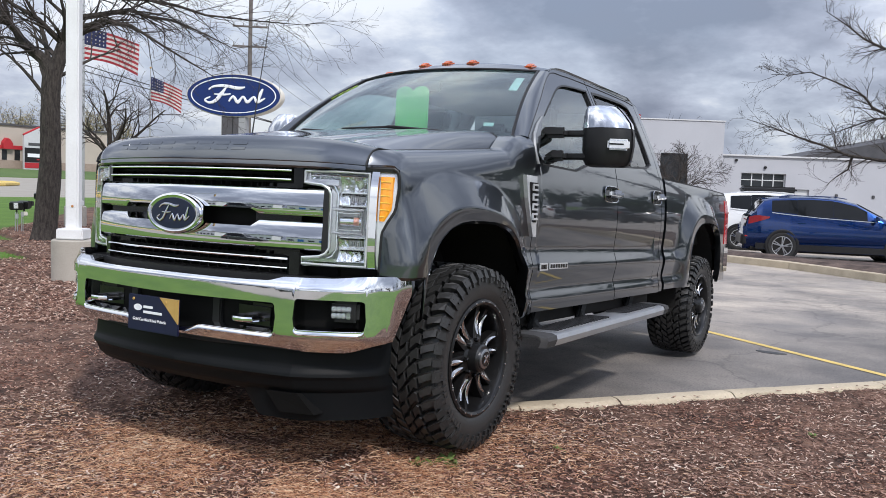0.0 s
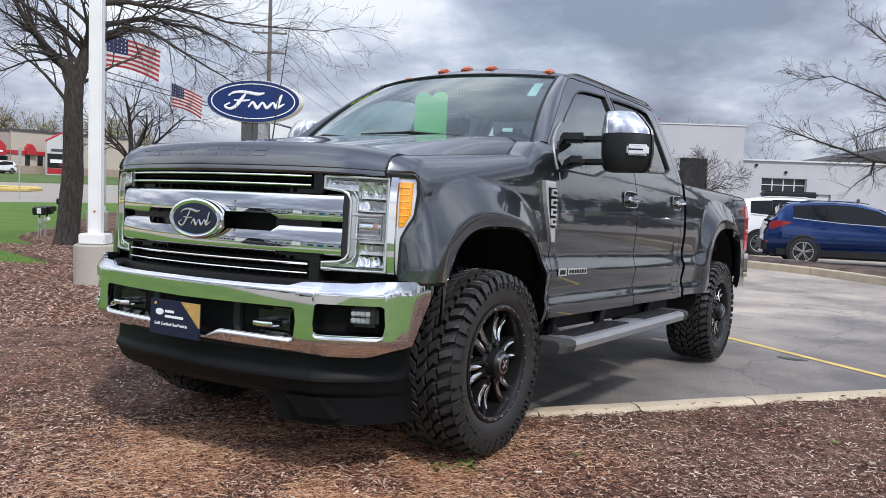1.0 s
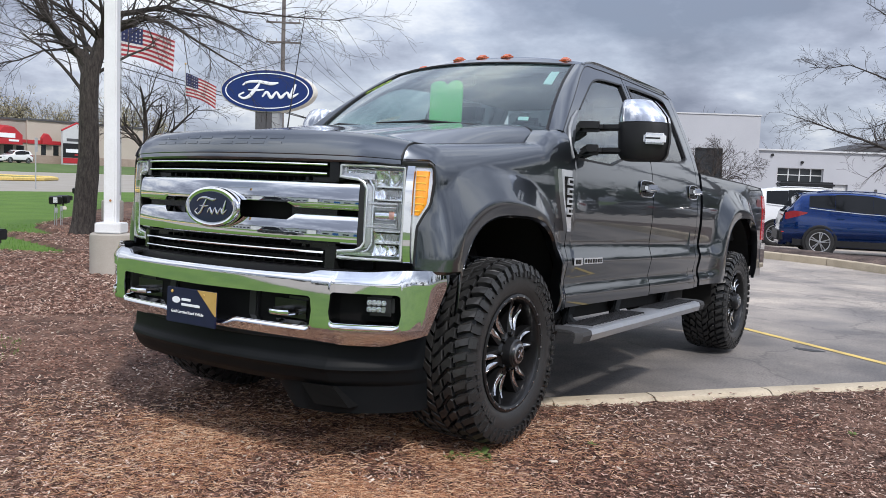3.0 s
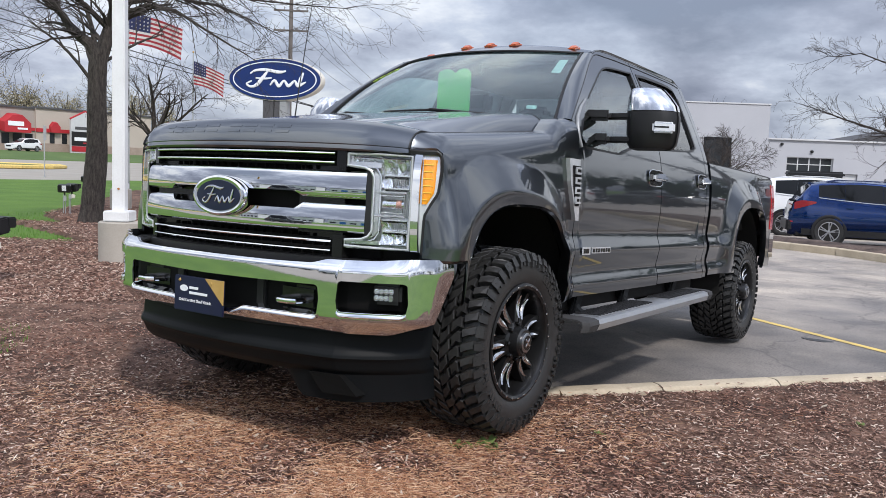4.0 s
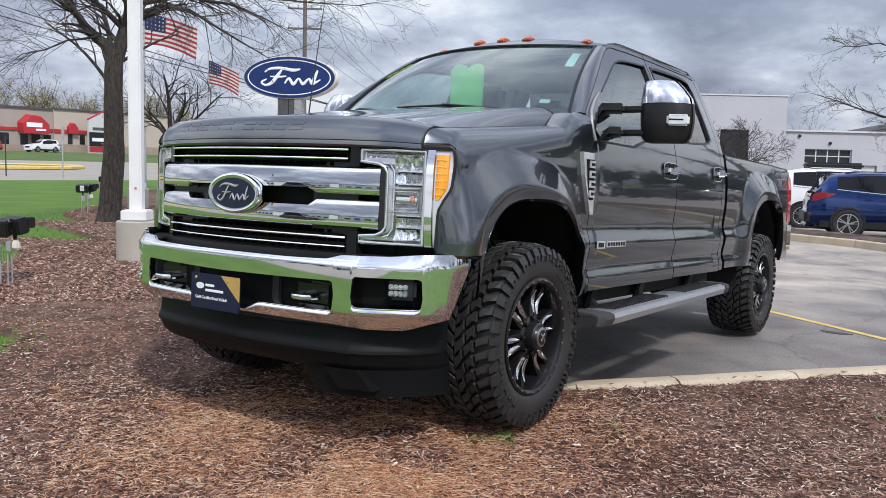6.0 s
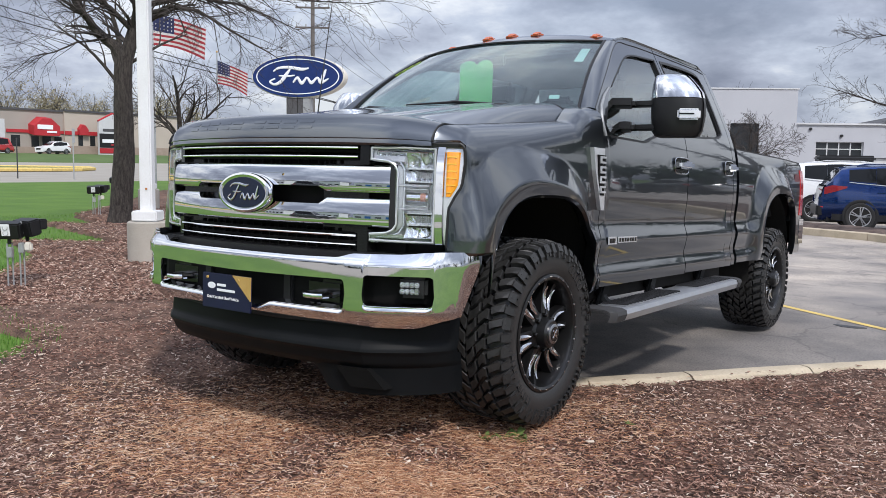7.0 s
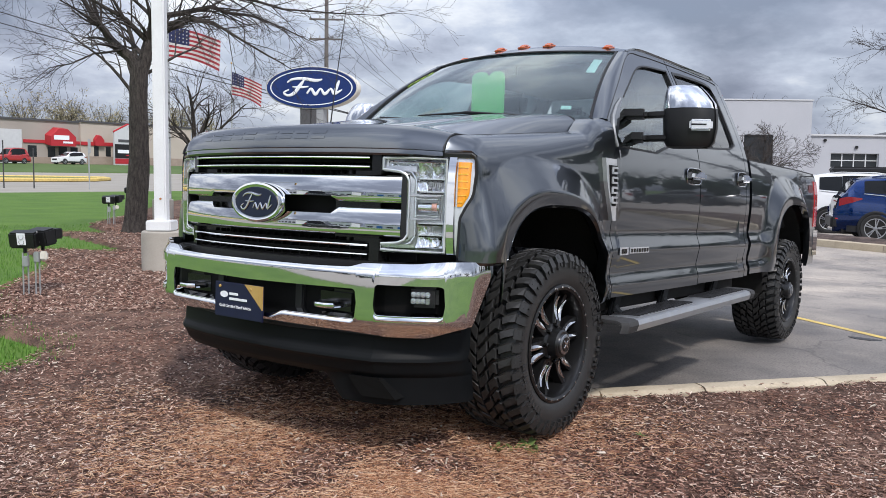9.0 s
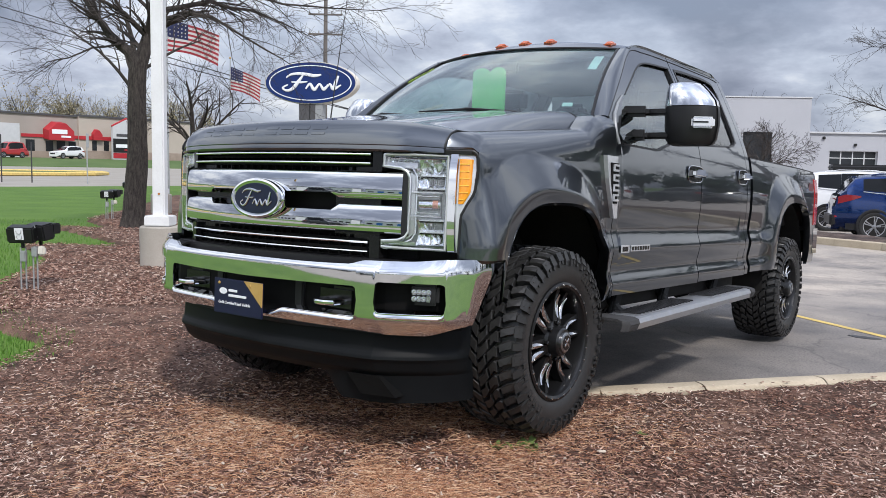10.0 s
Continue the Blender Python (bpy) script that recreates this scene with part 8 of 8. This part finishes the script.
def needles(name, pts, length, width, lift, tilt, material, label, category):
    """Thin bent needles, each a three-sided strand of three pieces, as one mesh."""
    n = len(pts)
    L, wd = rng.uniform(*length, n), rng.uniform(*width, n)
    curve, sag = rng.normal(0, 0.22, n), rng.uniform(-0.02, 0.10, n)
    cor = np.zeros((n, 12, 3))
    for i, f in enumerate((-0.5, -0.17, 0.17, 0.5)):
        for j in range(3):
            a = 2 * math.pi * j / 3
            cor[:, i * 3 + j, 0] = f * L
            cor[:, i * 3 + j, 1] = curve * L * (4 * f * f) * 0.5 + wd / 2 * math.cos(a) * (1 - 0.5 * abs(f))
            cor[:, i * 3 + j, 2] = sag * L * (0.25 - f * f) * 4 * 0.5 + wd / 2 * math.sin(a)
    w = turned(cor, rng.uniform(0, 2 * np.pi, n), rng.normal(0, tilt, n), rng.normal(0, tilt, n))
    base = np.array([bed_z(x, y) for x, y in pts]) + rng.uniform(0.0, lift, n)
    w += np.concatenate([pts, base[:, None]], 1)[:, None, :]
    quad = np.array([(i * 3 + j, i * 3 + (j + 1) % 3, i * 3 + 3 + (j + 1) % 3, i * 3 + 3 + j) for i in range(3) for j in range(3)])
    faces = (quad[None] + (np.arange(n) * 12)[:, None, None]).reshape(-1, 4)
    me = bpy.data.meshes.new(name)
    me.from_pydata(w.reshape(-1, 3).tolist(), [], faces.tolist())
    return tagged(mesh_part(name, me, material, smooth=False), label, category, kind="stuff")


needles("pine_straw", scatter(31000, 1.7, 5.0, -10, 66, in_straw), (0.016, 0.055), (0.0012, 0.0025), 0.028, 0.16, M_STRAW, "dry reddish-brown pine straw over the mulch", "straw")
slivers("light_chips", scatter(900, 1.7, 9.0, -22, 66, on_bed), (0.008, 0.030), (0.004, 0.012), (0.003, 0.006), 0.028, 0.3, M_PALECHIP, "pale dry wood chips among the mulch", "mulch", 0.1)


def blades(name, pts, height, width, label):
    n = len(pts)
    h, wd, yaw, lean = rng.uniform(*height, n), rng.uniform(*width, n), rng.uniform(0, 2 * np.pi, n), rng.uniform(0.05, 0.6, n)
    dx, dy = np.cos(yaw), np.sin(yaw)
    z0 = np.array([bed_z(x, y) if inside(x, y, BED) else 0.095 for x, y in pts])
    v = np.zeros((n, 5, 3))
    for i, (sx, f) in enumerate(((-1, 0), (1, 0), (-0.7, 0.55), (0.7, 0.55), (0, 1))):
        v[:, i, 0] = pts[:, 0] - dy * sx * wd / 2 + dx * lean * h * f * f
        v[:, i, 1] = pts[:, 1] + dx * sx * wd / 2 + dy * lean * h * f * f
        v[:, i, 2] = z0 + h * f * (1 - 0.25 * lean * f)
    base = (np.arange(n) * 5)[:, None]
    faces = np.concatenate([base + np.array([0, 1, 3, 2])], 1).tolist() + (base + np.array([2, 3, 4])).tolist()
    me = bpy.data.meshes.new(name)
    me.from_pydata(v.reshape(-1, 3).tolist(), [], faces)
    return tagged(mesh_part(name, me, M_BLADE, smooth=False), label, "grass", kind="stuff")


off_bed = lambda x, y: not inside(x, y, BED) and x < 0.5 and y < 14
blades("grass_blades", scatter(26000, 4.6, 20.0, 36, 70, off_bed), (0.03, 0.075), (0.004, 0.009), "short green lawn grass blades")
edge_pts = np.array([(x, y) for x, y in scatter(1300, 3.0, 9.0, 40, 75, lambda x, y: inside(x, y, BED) and edge_dist(x, y, BED) < 0.25)])
blades("edge_grass", edge_pts, (0.015, 0.04), (0.003, 0.007), "sparse grass creeping into the mulch edge")


M_WEED = pbr("weed_leaf", (0.075, 0.125, 0.022), 0.7, 0.0, (0.15, 0.20, 0.06), 20, 90, 1.2)


def weed(x, y, size, seed):
    r = random.Random(seed)
    ob = thing("weed", pose(x, y, bed_z(x, y)), "small green weed growing in the mulch", "weed", "weeds")
    for i in range(9):
        a, l = r.uniform(0, 6.28), size * r.uniform(0.6, 1.2)
        d = Vector((math.cos(a), math.sin(a), r.uniform(0.3, 1.2))).normalized()
        s = Vector((-d.y, d.x, 0)).normalized() * size * r.uniform(0.08, 0.16)
        rows = [[d * l * f - s * w + Vector((0, 0, -0.3 * l * f * f)), d * l * f + s * w + Vector((0, 0, -0.3 * l * f * f))] for f, w in ((0, 0.2), (0.35, 1.0), (0.7, 0.8), (1.0, 0.08))]
        part("leaf", slab(rows, (0, 0, 0.002)), M_WEED, ob)
    return ob


for i, (x, y, s) in enumerate(((0.985, -0.16, 0.085), (0.94, -0.22, 0.07), (1.30, 0.36, 0.045), (2.30, 1.42, 0.05), (0.88, -0.27, 0.075), (1.03, -0.20, 0.06))):
    weed(x, y, s, i)

# a dark oil patch near the stall line
bm = bmesh.new()
prism(bm, [(0.12 * math.cos(a) * (1 + 0.25 * math.sin(3 * a)), 0.07 * math.sin(a) * (1 + 0.2 * math.cos(2 * a))) for a in span(0, 6.1, 22)],
      lambda p: (1.50 + p[0], 4.68 + p[1] * 0.9, 0.004), lambda p: (1.50 + p[0], 4.68 + p[1] * 0.9, -0.002))
setting("asphalt_patch", bm, M_OIL, "small dark patch on the asphalt", "patch")

# ---- far trees ----
def far_tree(bm, leaf, x, y, z0, h, low, rr, leaves):
    tube(bm, [(x, y, z0), (x + rr.uniform(-0.2, 0.2), y, z0 + h * 0.45)], [h * 0.022, h * 0.013], 5, caps=False)
    for k in range(26):
        a, f = rr.uniform(0, 6.28), rr.uniform(low, 0.5)
        p = Vector((x, y, z0 + h * f))
        d = Vector((math.cos(a) * rr.uniform(0.4, 1.0), math.sin(a) * rr.uniform(0.4, 1.0), rr.uniform(0.6, 1.5))).normalized()
        l = h * rr.uniform(0.25, 0.5)
        q = p + d * l * 0.5
        e = q + (d + Vector((rr.uniform(-0.4, 0.4), rr.uniform(-0.4, 0.4), 0.2))).normalized() * l * 0.5
        tube(bm, [p, q, e], [h * 0.0045, h * 0.003, h * 0.0014], 3, caps=False)
        for j in range(7):
            b = q.lerp(e, rr.uniform(0, 1)) if j < 3 else p.lerp(q, rr.uniform(0.4, 1))
            g = b + Vector((rr.uniform(-1, 1), rr.uniform(-1, 1), rr.uniform(0.0, 1.4))) * h * 0.10
            tube(bm, [b, b.lerp(g, 0.5) + Vector((0, 0, 0.02 * h)), g], [h * 0.0018, h * 0.0014, h * 0.0009], 3, caps=False)
            for m in range(leaves):
                c = b.lerp(g, rr.uniform(0.2, 1.1)) + Vector((rr.uniform(-1, 1), rr.uniform(-1, 1), rr.uniform(-1, 1))) * h * 0.03
                s = h * rr.uniform(0.006, 0.014) * (0.55 if low > 0.1 else 2.4)
                u, w = Vector((rr.uniform(-1, 1), rr.uniform(-1, 1), rr.uniform(-1, 1))).normalized() * s, Vector((rr.uniform(-1, 1), rr.uniform(-1, 1), rr.uniform(-1, 1))).normalized() * s
                leaf.append((c - u - w, c + u - w, c + u + w, c - u + w))


def woods(places, leaves, leaf_m, label, seed, low=0.18):
    rr = random.Random(seed)
    bm, leaf = bmesh.new(), []
    for x, y, z, h in places:
        far_tree(bm, leaf, x, y, z, h, low, rr, leaves)
    ob = part("woods", bm, M_TWIG, None)
    tagged(ob, label, "trees", kind="stuff")
    if leaf:
        me = bpy.data.meshes.new("leaves")
        me.from_pydata([v for q in leaf for v in q], [], [tuple(range(4 * i, 4 * i + 4)) for i in range(len(leaf))])
        mesh_part("leaves", me, leaf_m, ob, smooth=False)
    return ob


rr = random.Random(3)
M_BUD = pbr("spring_buds", (0.24, 0.21, 0.12), 0.9, 0.0, (0.38, 0.34, 0.22), 1, 10, 1.5, island=0.7)
M_EVER = pbr("evergreen", (0.02, 0.04, 0.015), 0.9, 0.0, (0.05, 0.08, 0.03), 1, 10, 1.5, island=0.7)
woods([(-132 + rr.uniform(-8, 6), y + rr.uniform(-2, 2), 0.7, rr.uniform(11, 15)) for y in range(36, 96, 3)], 12, M_BUD, "distant trees with pale yellow spring buds", 4)
woods([(-60 + 9 * i + rr.uniform(-3, 3), 92 + rr.uniform(-6, 6) - 0.0 * i, 0, rr.uniform(8, 12)) for i in range(16)], 0, None, "distant leafless trees behind the buildings", 5)
woods([(-58, 62, 0, 8), (-50, 66, 0, 9), (-44, 70, 0, 8.5)], 0, None, "leafless trees behind the dealer sign", 6)
woods([(8 + 5 * i, 74 + rr.uniform(-3, 3), 0, rr.uniform(9, 12)) for i in range(8)] + [(-4, 66, 0, 9.0), (-1.0, 67, 0, 8.0)], 0, None, "leafless trees above the low roof", 7)
woods([(13 + 3.6 * i + rr.uniform(-1, 1), 74 - 1.2 * i + rr.uniform(-3, 3), -0.2, rr.uniform(7, 10)) for i in range(22)], 5, M_EVER, "dark row of trees past the end of the lot", 12, 0.02)
# behind the camera, as the chrome shows it
woods([(46 + 9 * (i % 2) + rr.uniform(-3, 3), -30 + 5 * i, 0, rr.uniform(6, 10)) for i in range(16)], 3, M_EVER, "dark row of trees along the side of the lot", 9)
woods([(rr.uniform(-95, 60), rr.uniform(-105, -80), 0, rr.uniform(5, 11)) for i in range(46)], 2, M_BUD, "far row of thin trees across the street", 8)
